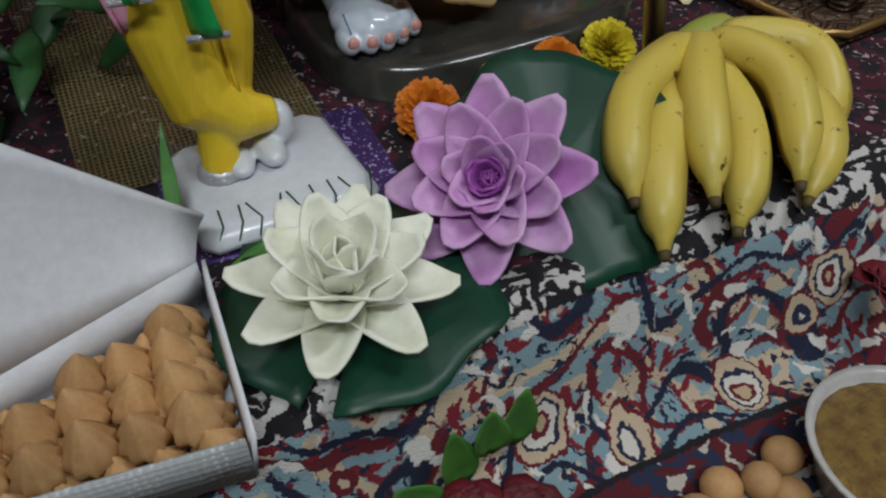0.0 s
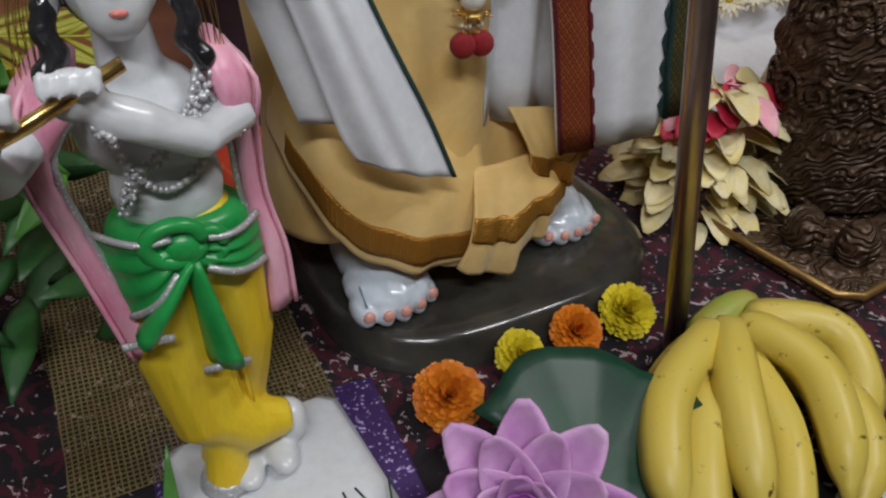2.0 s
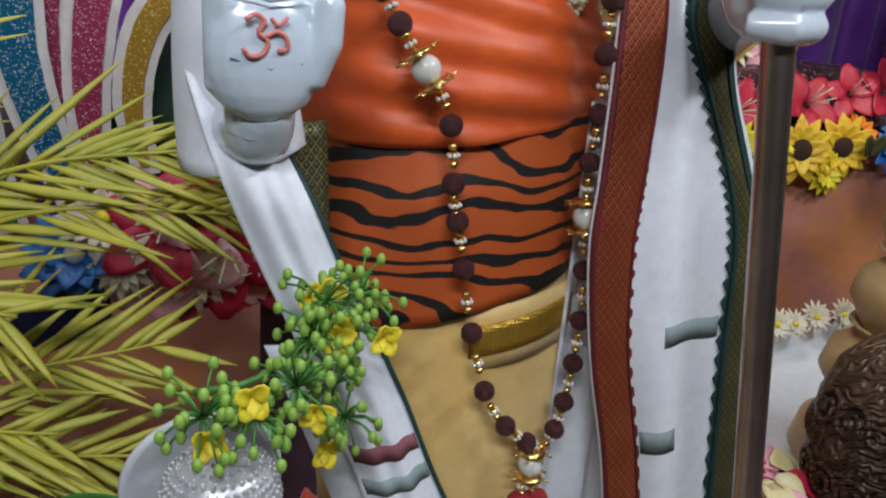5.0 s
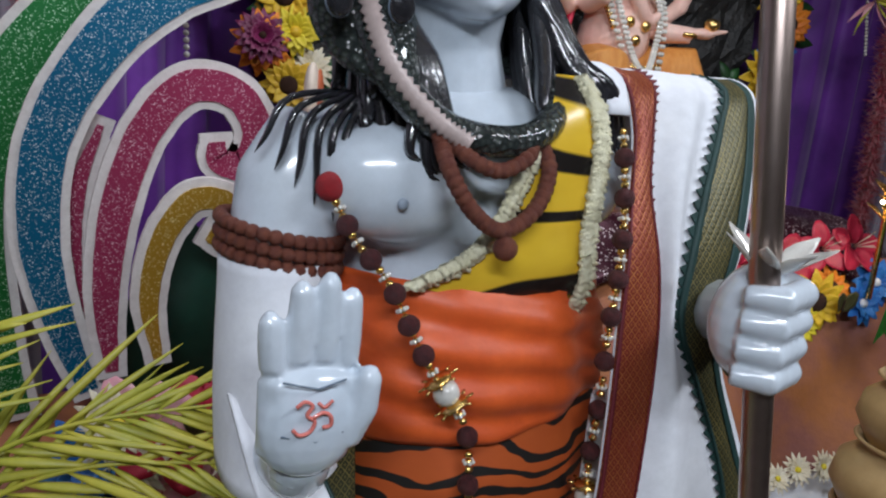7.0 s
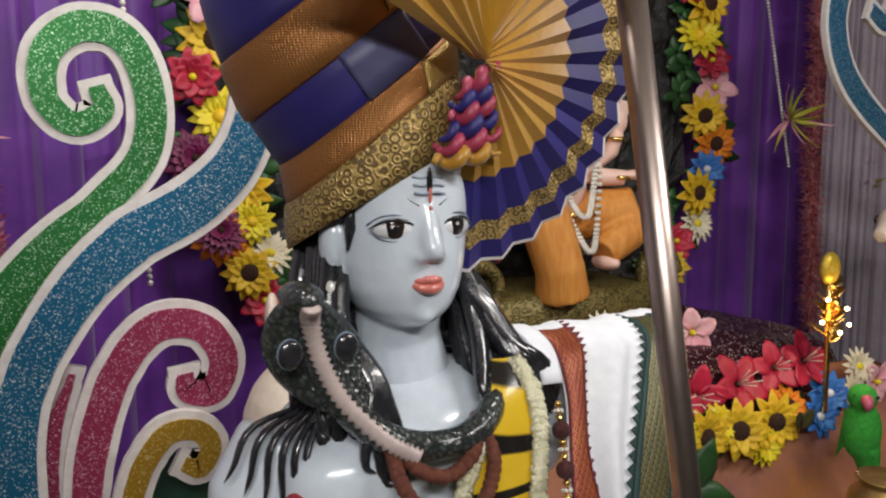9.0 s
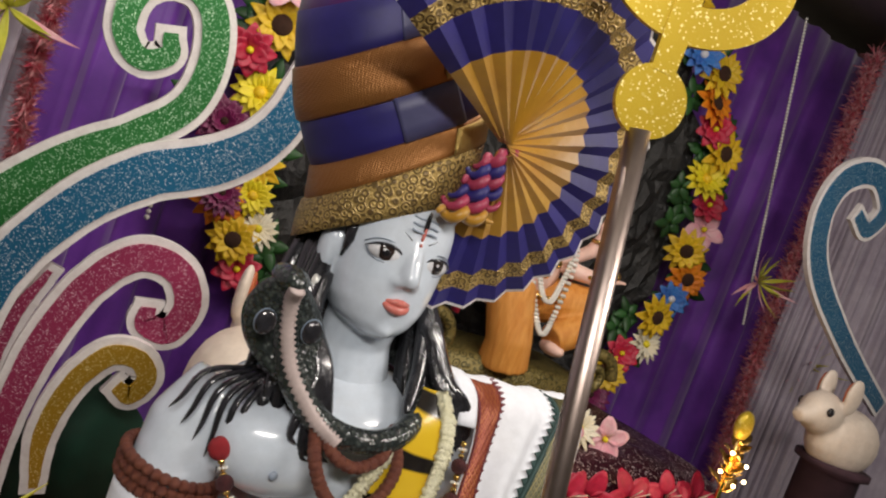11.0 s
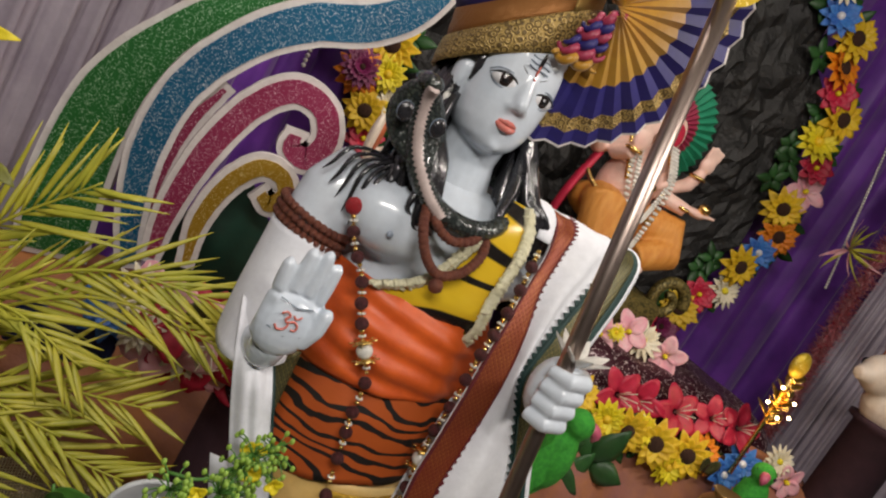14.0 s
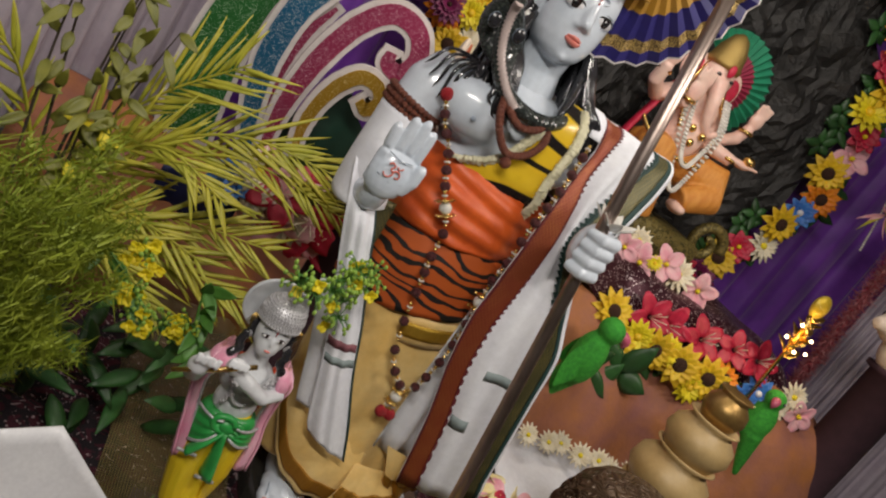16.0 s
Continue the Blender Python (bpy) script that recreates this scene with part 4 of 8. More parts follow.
def dhoti():
    keys = [(1.51, 0.335, 0.925, 0.155, 0.12), (1.40, 0.342, 0.92, 0.158, 0.125), (1.25, 0.355, 0.915, 0.162, 0.125), (1.12, 0.37, 0.91, 0.172, 0.125), (1.05, 0.38, 0.905, 0.188, 0.13), (1.0, 0.385, 0.905, 0.195, 0.14)]

    def hang(a, z):
        u = max(0, (1.3 - z) / 0.3)
        return Vector((0, -0.01 * u * math.sin(7 * a + 1.0), -0.028 * u * max(0, math.sin(3.1 * a + 0.4)) + 0.045 * u * (math.cos(a) > 0) * math.cos(a)))

    ob = wrap("dhoti_cloth", rows(keys, 30), M_DHOTI, "cream yellow silk dhoti hanging in folds with gold hem", "cloth", 0.006, 8, 0.004, -math.pi * 1.15, math.pi * 0.85, 110, hang)
    # hem turned up in wide folds, each with a gold border
    for up_, low_, puff, r0, r1, nm in (
            (((0.205, 0.9, 1.22), (0.208, 0.845, 1.2), (0.228, 0.802, 1.17), (0.27, 0.787, 1.14), (0.33, 0.782, 1.12), (0.4, 0.784, 1.1)), ((0.196, 0.89, 1.12), (0.2, 0.83, 1.09), (0.218, 0.785, 1.05), (0.248, 0.755, 1.01), (0.31, 0.744, 0.985), (0.39, 0.746, 0.975)), 0.012, 17, 23, "hem_fold"),
            (((0.385, 0.772, 1.08), (0.42, 0.77, 1.082), (0.46, 0.772, 1.085), (0.505, 0.785, 1.08)), ((0.355, 0.742, 0.978), (0.41, 0.738, 0.955), (0.455, 0.746, 0.98), (0.505, 0.768, 0.992)), 0.016, 10, 16, "turned_fold"),
            (((0.43, 0.782, 1.14), (0.47, 0.78, 1.135), (0.52, 0.795, 1.12), (0.56, 0.835, 1.12)), ((0.455, 0.764, 1.07), (0.5, 0.764, 1.042), (0.535, 0.778, 1.05), (0.585, 0.826, 1.075)), 0.012, 16, 24, "side_fold")):
        A, C = curve_pts(up_, 44), curve_pts(low_, 44)
        grid = []
        for k in range(26):
            v = k / 25
            grid.append([A[i].lerp(C[i], v) + Vector((0, -puff * math.sin(math.pi * v) - 0.007 * math.sin(i * 0.42 + 2.5 * wob(i * 0.12, v, 3)) * v, 0.006 * wob(i * 0.2, v * 2, 8) * v)) for i in range(44)])
        b = Build()
        b.sheet(grid, M_DHOTI)
        fold_ = part(nm, b, ob, "cream silk hem folded over", 0.003)
        b = Build()
        b.sheet([[q + Vector((0, -0.003, 0)) for q in row] for row in grid[r0:r1 + 1]], M_GOLDHEM)
        part("gold_border", b, fold_, "copper gold woven border", 0.002)
    b = Build()
    b.sheet([[Vector((0.305 + 0.11 * i / 16, 0.797 - 0.012 * math.sin(i / 16 * 3), 1.405 - 0.008 * k + 0.034 * i / 16 * 0.8)) for i in range(17)] for k in range(5)], M_GOLDTRIM)
    part("gold_waist_trim", b, ob, "gold thread band at the waist", 0.002)
    b = Build()
    b.sheet([[Vector((0.3 + 0.118 * i / 16, 0.801 - 0.012 * math.sin(i / 16 * 3), 1.42 - 0.016 * k + 0.034 * i / 16 * 0.8)) for i in range(17)] for k in range(5)], M_DHOTI)
    part("folded_flap", b, ob, "folded cream silk flap", 0.003)


dhoti()
wrap("tiger_wrap", rows([(1.62, 0.325, 0.93, 0.155, 0.118), (1.54, 0.33, 0.925, 0.163, 0.13), (1.43, 0.335, 0.925, 0.164, 0.132)], 20), M_TIGER, "orange and black tiger-striped plush wrap round the hips", "cloth", 0.003, 7, 0.006, -math.pi * 1.15, math.pi * 0.85, 90,
     lambda a, z: Vector((0, 0, (1.62 - z) / 0.19 * (0.045 * math.cos(a)))))
wrap("orange_sash", rows([(1.728, 0.318, 0.935, 0.145, 0.108), (1.68, 0.32, 0.932, 0.157, 0.124), (1.63, 0.325, 0.93, 0.164, 0.13), (1.585, 0.325, 0.93, 0.163, 0.128)], 26), M_ORANGE, "bright orange satin sash bound round the waist", "cloth", 0.006, 2.4, 0.004, -math.pi * 1.15, math.pi * 0.85, 90,
     lambda a, z: Vector((0, -0.004 * math.sin(z * 160 + 5 * math.cos(a)), -0.012 * math.sin(2 * a) * (1.73 - z) / 0.15)))


def edge_strip(grid, a, b_):
    return [[p + Vector((0, -0.0035, 0)) for p in r[a:b_ + 1]] for r in grid]


def teeth(b, line, out, mat, n, h):
    """Small woven triangles along a border."""
    pts = curve_pts(line, n + 1)
    k = b.slot(mat)
    for i in range(n):
        p, q = pts[i], pts[i + 1]
        o = Vector(out)
        m = (p + q) / 2 + o * h
        f = b.bm.faces.new([b.bm.verts.new(v) for v in (p, q, m)])
        f.material_index = k


def shawl():
    top = thing("shawl", (0.5, 0.9, 1.07), "white cotton shawl with maroon and green gold woven borders", "shawl")
    # front fall over the left shoulder: the lines of its borders down the body
    back = (1.89, 1.935, 1.925, 1.88, 1.825, 1.76, 1.70, 1.64, 1.56, 1.49, 1.385, 1.26, 1.095)
    deep = (1.01, 0.945, 0.885, 0.85, 0.818, 0.79, 0.779, 0.769, 0.758, 0.752, 0.748, 0.746, 0.747)
    lines = [(0, (0.45, 0.452, 0.455, 0.45, 0.43, 0.414, 0.407, 0.402, 0.395, 0.391, 0.407, 0.440, 0.472)),
             (13, (0.50, 0.503, 0.498, 0.476, 0.456, 0.456, 0.459, 0.455, 0.446, 0.441, 0.452, 0.485, 0.520)),
             (29, (0.595, 0.60, 0.595, 0.562, 0.524, 0.492, 0.481, 0.506, 0.541, 0.562, 0.571, 0.587, 0.612)),
             (37, (0.63, 0.637, 0.632, 0.612, 0.585, 0.556, 0.533, 0.537, 0.567, 0.598, 0.613, 0.631, 0.656)),
             (40, (0.647, 0.654, 0.65, 0.632, 0.603, 0.572, 0.547, 0.552, 0.585, 0.615, 0.628, 0.645, 0.668))]
    runs = [(c, curve_pts(list(zip(xs, deep, back)), 60)) for c, xs in lines]
    grid = []
    for i in range(60):
        r = []
        for j in range(41):
            q = max(k for k in range(4) if runs[k][0] <= j)
            (c0, a), (c1, e) = runs[q], runs[q + 1]
            v = (j - c0) / (c1 - c0)
            fold = (-0.012 if q == 1 else -0.003) * math.sin(math.pi * v) + (0.004 * math.sin(v * 9 + i * 0.05) if q == 1 else 0) - 0.004 * (q % 2 == 0)
            r.append(a[i].lerp(e[i], v) + Vector((0, fold, 0.003 * wob(i * 0.1, j * 0.15, 2) + (0.02 * (j > 28) if i > 57 else 0))))
        grid.append(r)
    b = Build()
    b.sheet([[p + Vector((-0.026 * (1 - k / 5), 0.004 * (1 - k / 5), 0.004)) for k, p in enumerate([r[0]] * 6)] for r in grid[2:15]], M_SHAWL)
    part("collar_fold", b, top, "white cotton fold beside the border", 0.003)
    b = Build()
    b.sheet(grid, M_SHAWL)
    part("front_fall", b, top, "white cotton length", 0.003)
    b = Build()
    b.sheet(edge_strip(grid, 0, 13), M_REDBORDER)
    red = part("maroon_border", b, top, "maroon and gold woven border", 0.002)
    for a, c in ((0, 1), (12, 13)):
        b = Build()
        b.sheet([[p + Vector((0, -0.0025, 0)) for p in r] for r in edge_strip(grid, a, c)], M_MAROON)
        part("border_line", b, red, "dark maroon line", 0.002)
    b = Build()
    teeth(b, [r[13] + Vector((0, -0.0045, 0)) for r in grid], (1, 0, 0.3), M_MAROON, 64, 0.009)
    part("toothed_edge", b, top, "maroon woven teeth", 0.002)
    b = Build()
    b.sheet(edge_strip(grid, 29, 37), M_GREENBORDER)
    green = part("green_border", b, top, "dark green and gold woven border", 0.002)
    for a, c in ((29, 30), (36, 38)):
        b = Build()
        b.sheet([[p + Vector((0, -0.0025, 0)) for p in r] for r in edge_strip(grid, a, c)], M_DKGREEN)
        part("border_line", b, green, "dark green line", 0.002)
    b = Build()
    teeth(b, [r[29] + Vector((0, -0.0045, 0)) for r in grid], (-1, 0, 0.3), M_DKGREEN, 64, 0.009)
    part("toothed_edge", b, top, "dark green woven teeth", 0.002)
    for z0, a, c in ((48, 18, 29), (53, 14, 21)):
        b = Build()
        b.sheet([[p + Vector((0, -0.0008, 0)) for p in r[a:c]] for r in grid[z0:z0 + 2]], M_WOVENGREY)
        part("woven_bar", b, top, "grey green woven bar", 0.002)
    # inner fold behind the maroon border
    b = Build()
    b.sheet([[Vector((0.405 + 0.09 * j / 10, 0.79 + 0.01 * math.sin(j), 1.62 - 0.5 * k / 10)) for j in range(11)] for k in range(11)], M_SHAWL)
    part("inner_fold", b, top, "white cotton inner fold", 0.003)
    # over the raised arm: from behind the shoulder round the forearm and down
    b = Build()
    grid = []
    for k in range(20):
        u = k / 19
        row = []
        for j in range(33):
            a = math.pi * (0.7 + 1.0 * j / 32)
            c = Vector((0.117 - 0.009 * u, 0.926 - 0.05 * u, 1.738 - 0.165 * u))
            r = 0.052 + 0.001 * u
            f = 1 + 0.05 * math.sin(4 * a + 5 * u) * u
            row.append(c + Vector((r * f * math.cos(a), r * f * 1.1 * math.sin(a) - 0.045 * u * u * (math.sin(a) < 0) * -math.sin(a), 0.02 * math.cos(a) * u)))
        grid.append(row)
    b.sheet(grid, M_SHAWL)
    part("sleeve_fold", b, top, "white cotton folded over the forearm", 0.003)
    L = curve_pts([(0.062, 0.86, 1.63), (0.072, 0.79, 1.575), (0.1, 0.775, 1.5), (0.15, 0.755, 1.38), (0.19, 0.742, 1.27), (0.222, 0.738, 1.17), (0.24, 0.738, 1.135)], 40)
    R = curve_pts([(0.12, 0.83, 1.6), (0.14, 0.775, 1.55), (0.165, 0.765, 1.49), (0.215, 0.75, 1.38), (0.255, 0.742, 1.28), (0.31, 0.738, 1.17), (0.34, 0.735, 1.1)], 40)
    grid = [[L[i].lerp(R[i], j / 20) + Vector((0, -0.014 * math.sin(math.pi * j / 20) + 0.002 * math.sin(j * 0.9), 0)) for j in range(21)] for i in range(40)]
    b = Build()
    b.sheet(grid, M_SHAWL)
    part("side_fall", b, top, "white cotton end hanging at the side", 0.003)
    b = Build()
    b.sheet([[p + Vector((0.002, -0.003, 0)) for p in r[19:]] for r in grid], M_DKGREEN)
    part("dark_edge", b, top, "dark woven edge", 0.002)
    for i in (22, 24):
        b = Build()
        b.sheet([[p + Vector((0, -0.001, 0)) for p in r[1:20]] for r in grid[i:i + 2]], M_SOFTMAROON if i == 22 else M_WOVENGREY)
        part("woven_bar", b, top, "maroon woven bar", 0.002)
    b = Build()
    grid2 = [[p + Vector((-0.03 + 0.006 * j, 0.03, 0.01)) for j, p in enumerate(r[:13:2])] for r in grid[18:35]]
    b.sheet(grid2, M_SHAWL)
    part("back_layer", b, top, "white cotton layer behind", 0.003)
    # green border seen inside the sleeve
    b = Build()
    b.sheet([[Vector((0.118 + 0.045 * j / 6, 0.80 - 0.02 * k / 8 + 0.01 * j / 6, 1.6 - 0.1 * k / 8)) for j in range(7)] for k in range(9)], M_GREENBORDER)
    part("sleeve_border", b, top, "dark green woven border inside the fold", 0.002)


shawl()


# ---- turban with fan ----
def turban():
    top = thing("turban", (0.28, 0.95, 2.1), "blue, gold and copper turban with a large pleated fan", "turban")
    # each band's plane: centre x and z, slope to the side, lift at the brow, half width
    levels = [(0.276, 2.098, 27, 0.03, 0.1), (0.276, 2.162, 37, 0.026, 0.112), (0.27, 2.203, 38, 0.018, 0.114), (0.238, 2.253, 38, 0.012, 0.114), (0.212, 2.303, 38, 0.008, 0.112), (0.192, 2.36, 36, 0.0, 0.106), (0.176, 2.405, 34, 0.0, 0.085), (0.17, 2.425, 34, 0.0, 0.03)]

    def ring_at(u, grow=0.0, a0=0.0, a1=2 * math.pi, n=72):
        cx, cz, slope, brow, rx = (float(np.interp(u, range(len(levels)), [q[i] for q in levels])) for i in range(5))
        t = math.radians(slope)
        out = []
        for j in range(n):
            a = a0 + (a1 - a0) * j / n
            w = 1 + 0.01 * math.sin(a * 3 + u * 2) + 0.012 * wob(math.cos(a) * 2, math.sin(a) * 2, u * 2)
            x = (rx + grow) * w * math.cos(a)
            y = (rx * 0.94 + grow) * w * math.sin(a)
            out.append(Vector((cx + x * math.cos(t), 0.965 + 0.12 * (cz - 2.1) + y, cz + x * math.sin(t) - brow * math.sin(a))))
        return out

    names = [("figured_band", M_FIGBAND, 0.004), ("copper_band", M_COPPERBAND, 0.0), ("blue_layer", M_BLUESILK, -0.003), ("copper_band", M_COPPERBAND, 0.001), ("blue_layer", M_BLUESILK, -0.002), ("plum_crown", M_PLUMSILK, -0.003)]
    for k, (nm, mt, g) in enumerate(names):
        b = Build()
        lev = [(k - 0.06, g - 0.004), (k, g), (k + 0.3, g + 0.0012), (k + 0.7, g + 0.0012), (k + 1, g), (k + 1.05, g - 0.004)]
        if nm == "plum_crown":
            lev += [(6.0, g), (6.5, g), (7.0, 0)]
        b.rings([ring_at(u, e) for u, e in lev], mt, True, nm == "plum_crown")
        part(nm, b, top, "wound " + nm.replace("_", " ") + " of silk", 0.002)
    for k in (1, 3):
        b = Build()
        b.rings([ring_at(k + v, 0.0045, math.pi * 1.56, math.pi * 1.98, 26) for v in (0.04, 0.35, 0.65, 0.97)], M_GOLDBAND, False)
        part("gold_fold", b, top, "bright gold tissue fold", 0.002)
    for k in (2, 4):
        b = Build()
        b.rings([ring_at(k + v, 0.001, math.pi * (1.32 + 0.03 * k), math.pi * 1.62, 20) for v in (0.04, 0.35, 0.65, 0.97)], M_GREYBLUESILK, False)
        part("grey_check", b, top, "greyer blue check of the silk", 0.002)
    # plaited knot at the front
    for k in range(6):
        b = Build()
        pts = []
        for i in range(30):
            u = i / 29
            pts.append(Vector((0.284 + 0.006 * k + 0.078 * u - 0.006 * k * u, 0.848 - 0.006 * math.sin(math.pi * u), 2.136 + 0.0135 * k + (0.014 + 0.003 * k) * u + 0.005 * math.sin(u * 18 + k * 2.1))) + Vector((0, -0.006 * math.cos(u * 18 + k * 2.1), 0)))
        b.tube(pts, [0.0076 * math.sin(math.pi * (0.12 + 0.8 * i / 29)) for i in range(30)], (M_GOLDSILK, M_PINKSILK, M_BLUESILK, M_PINKSILK, M_BLUESILK, M_PINKSILK)[k], 8)
        part("plait", b, top, "plaited silk strand")
    # the fan
    fc = Vector((0.333, 0.835, 2.232))
    fr = Euler((math.radians(18), 0, math.radians(8))).to_matrix()
    a0, a1, n = math.radians(-86), math.radians(158), 44
    bands = [("fan_gold", M_GOLDSILK, 0.008, 0.118, 8), ("fan_blue", M_BLUESILK, 0.118, 0.17, 3), ("fan_brocade", M_FIGBAND, 0.17, 0.194, 2), ("fan_rim", M_BLUESILK, 0.194, 0.217, 2), ("fan_edge", M_FOAM, 0.217, 0.221, 1)]
    for nm, mt, r0, r1, m in bands:
        b = Build()
        grid = []
        for k in range(m + 1):
            r = r0 + (r1 - r0) * k / m
            row = []
            for i in range(n + 1):
                a = a0 + (a1 - a0) * i / n
                rr = r * (1 + 0.03 * math.sin(a * 3)) * (1.012 if i % 2 else 0.995)
                row.append(fc + fr @ Vector((rr * math.cos(a), (-1 if i % 2 else 1) * (0.002 + 0.01 * r) + 0.012 * math.sin(a * 2.3), rr * math.sin(a))))
            grid.append(row)
        b.sheet(grid, mt)
        for f in b.bm.faces:
            f.smooth = False
        part(nm, b, top, "", 0.0015)


turban()


# ---- trident ----
def trident():
    top = thing("trident", (0.565, 0.605, TOP), "tall steel trident staff with a gold glitter head", "trident")
    foot, tip = Vector((0.574, 0.603, TOP)), Vector((0.380, 0.684, 2.285))
    b = Build()
    b.tube([foot, foot.lerp(tip, 0.3), foot.lerp(tip, 0.7), tip], 0.0125, M_STEEL, 16)
    part("staff", b, top, "polished steel tube")
    d = (tip - foot).normalized()
    side = Vector((0.94, -0.34, 0)).normalized()
    up = (d - side * d.dot(side)).normalized()
    nrm = side.cross(up)

    def plate(outline, name, parent, th=0.008):
        b = Build()
        b.rings([[tip + side * x + up * z + nrm * s for x, z in outline] for s in (-th / 2, th / 2)], M_GOLDGLIT)
        for f in b.bm.faces:
            f.smooth = False
        return part(name, b, parent, "gold glitter board")

    disc = [(0.0375 * math.cos(2 * math.pi * j / 32), 0.03 + 0.0375 * math.sin(2 * math.pi * j / 32)) for j in range(32)]
    plate(disc, "disc", top)
    plate([(-0.013, 0.06), (0.013, 0.06), (0.015, 0.11), (0.01, 0.19), (0.018, 0.25), (0.0, 0.30), (-0.018, 0.25), (-0.01, 0.19), (-0.015, 0.11)], "middle_prong", top, 0.009)
    for k in (-1, 1):
        arc = [math.pi * (1.5 + k * 0.68 * j / 24) for j in range(25)]
        out = [(0.105 * math.cos(a), 0.175 + 0.082 * math.sin(a)) for a in arc] + [(0.066 * math.cos(a), 0.182 + 0.05 * math.sin(a)) for a in arc[::-1]]
        plate(out, "side_prong", top, 0.007 + 0.001 * k)


trident()

sl = thing("silver_flower", (0.462, 0.662, 1.785), "small silver foil flower tied on the staff above the grip", "flower")
for k in range(7):
    a = k * 0.9
    b = Build()
    b.petal((0.462 + 0.012 * math.cos(a), 0.662 + 0.012 * math.sin(a), 1.782), (math.cos(a), math.sin(a) - 0.2, 0.9), (0, -0.3, 1), 0.045, 0.02, M_PEARL, 0.2, 0.4, 5)
    part("petal", b, sl, "", 0.0008)


# ---- the long bead garland ----
def bead_garland():
    top = thing("bead_garland", (0.38, 0.76, 1.2), "long garland of dark red seed beads, gold spacers and pearls", "garland")
    left = [(0.149, 0.87, 1.806), (0.163, 0.845, 1.772), (0.19, 0.822, 1.735), (0.205, 0.805, 1.70), (0.222, 0.79, 1.665), (0.243, 0.78, 1.61), (0.252, 0.778, 1.545), (0.262, 0.777, 1.50), (0.277, 0.772, 1.42), (0.302, 0.768, 1.34), (0.338, 0.762, 1.298), (0.362, 0.758, 1.285)]
    right = [(0.43, 0.838, 1.888), (0.42, 0.812, 1.84), (0.41, 0.79, 1.79), (0.402, 0.778, 1.74), (0.397, 0.774, 1.69), (0.388, 0.776, 1.62), (0.384, 0.774, 1.56), (0.388, 0.77, 1.49), (0.392, 0.766, 1.42), (0.388, 0.763, 1.36), (0.378, 0.76, 1.31), (0.366, 0.758, 1.288)]
    left, right = ([(x + (0.013 if z < 1.66 else 0), y - 0.002, z) for x, y, z in run] for run in (left, right))
    bd = Build()
    bd.ball((0, 0, 0), (0.0102, 0.0102, 0.0098), M_RUDRA_DARK, None, 12, 8)
    bead = bd.mesh("bead")
    gd = Build()
    for k in (-1, 0, 1):
        gd.ball((0, 0, 0.0075 * k), (0.0042, 0.0042, 0.0036), M_GOLD, None, 8, 6)
    for k in range(6):
        a = k * 1.047
        gd.ball((0.0042 * math.cos(a), 0.0042 * math.sin(a), 0), 0.0022, M_PEARL, None, 6, 4)
    spacer = gd.mesh("spacer")
    pl = Build()
    pl.ball((0, 0, 0), 0.0125, M_PEARL, None, 14, 10)
    for s in (-1, 1):
        pl.lathe([(0.004, s * 0.011), (0.013, s * 0.0125), (0.014, s * 0.015), (0.004, s * 0.017)], M_GOLD, n=10)
        for k in range(8):
            a = k * 0.785
            pl.tube([(0.012 * math.cos(a), 0.012 * math.sin(a), s * 0.014), (0.02 * math.cos(a), 0.02 * math.sin(a), s * 0.014)], 0.0013, M_GOLD, 5)
    pearl = pl.mesh("pearl")

    def place(me, p, d, nm):
        ob = part(nm, me, top)
        ob.matrix_basis = Matrix.Translation(p) @ Vector(d).to_track_quat("Z", "Y").to_matrix().to_4x4()

    for line, n, mark in ((left, 15, 6), (right, 15, 9)):
        pts = curve_pts(line, n * 2 + 1)
        for i in range(1, n * 2):
            d = pts[i + 1] - pts[i - 1]
            if i % 2:
                place(spacer, pts[i], d, "spacer")
            else:
                place(pearl if i // 2 == mark else bead, pts[i], d, "pearl" if i // 2 == mark else "bead")
    place(pearl, Vector((0.364, 0.756, 1.268)), (0, 0, 1), "pearl")
    for x in (0.358, 0.371):
        place(spacer, Vector((x, 0.756, 1.243)), (0, 0, 1), "spacer")
    pom = Build()
    pom.ball((0, 0, 0), 0.0125, M_REDPOM, None, 14, 10)
    pom = pom.mesh("pompom")
    for p in ((0.355, 0.755, 1.225), (0.375, 0.755, 1.225)):
        place(pom, Vector(p), (0, 0, 1), "pompom")
    pom2 = Build()
    pom2.ball((0, 0, 0), 0.0135, M_REDPOM, None, 14, 10)
    place(pom2.mesh("pompom_large"), Vector((0.147, 0.868, 1.812)), (0, 0, 1), "pompom")


bead_garland()


# ---- smaller statue with flute, and what it stands on ----
M_KSKIN = plain("white_marble_paint", (0.72, 0.74, 0.76), (0.64, 0.67, 0.7), rough=0.28, scale=12, bump=0.05, coat=0.3)
M_SILVER = glitter("silver_glitter_paint", (0.5, 0.5, 0.52), (0.62, 0.62, 0.64), 700, (1, 1, 1))
M_KYELLOW = plain("yellow_gloss_paint", (0.8, 0.6, 0.03), (0.75, 0.5, 0.02), rough=0.3, scale=20, bump=0.08, stretch=(3, 3, 0.5))
M_KGREEN = plain("green_gloss_paint", (0.03, 0.36, 0.08), (0.02, 0.25, 0.05), rough=0.3, scale=20)
M_KPINK = plain("pink_gloss_paint", (0.8, 0.3, 0.45), (0.85, 0.5, 0.6), rough=0.35, scale=50, stretch=(1, 1, 0.3))
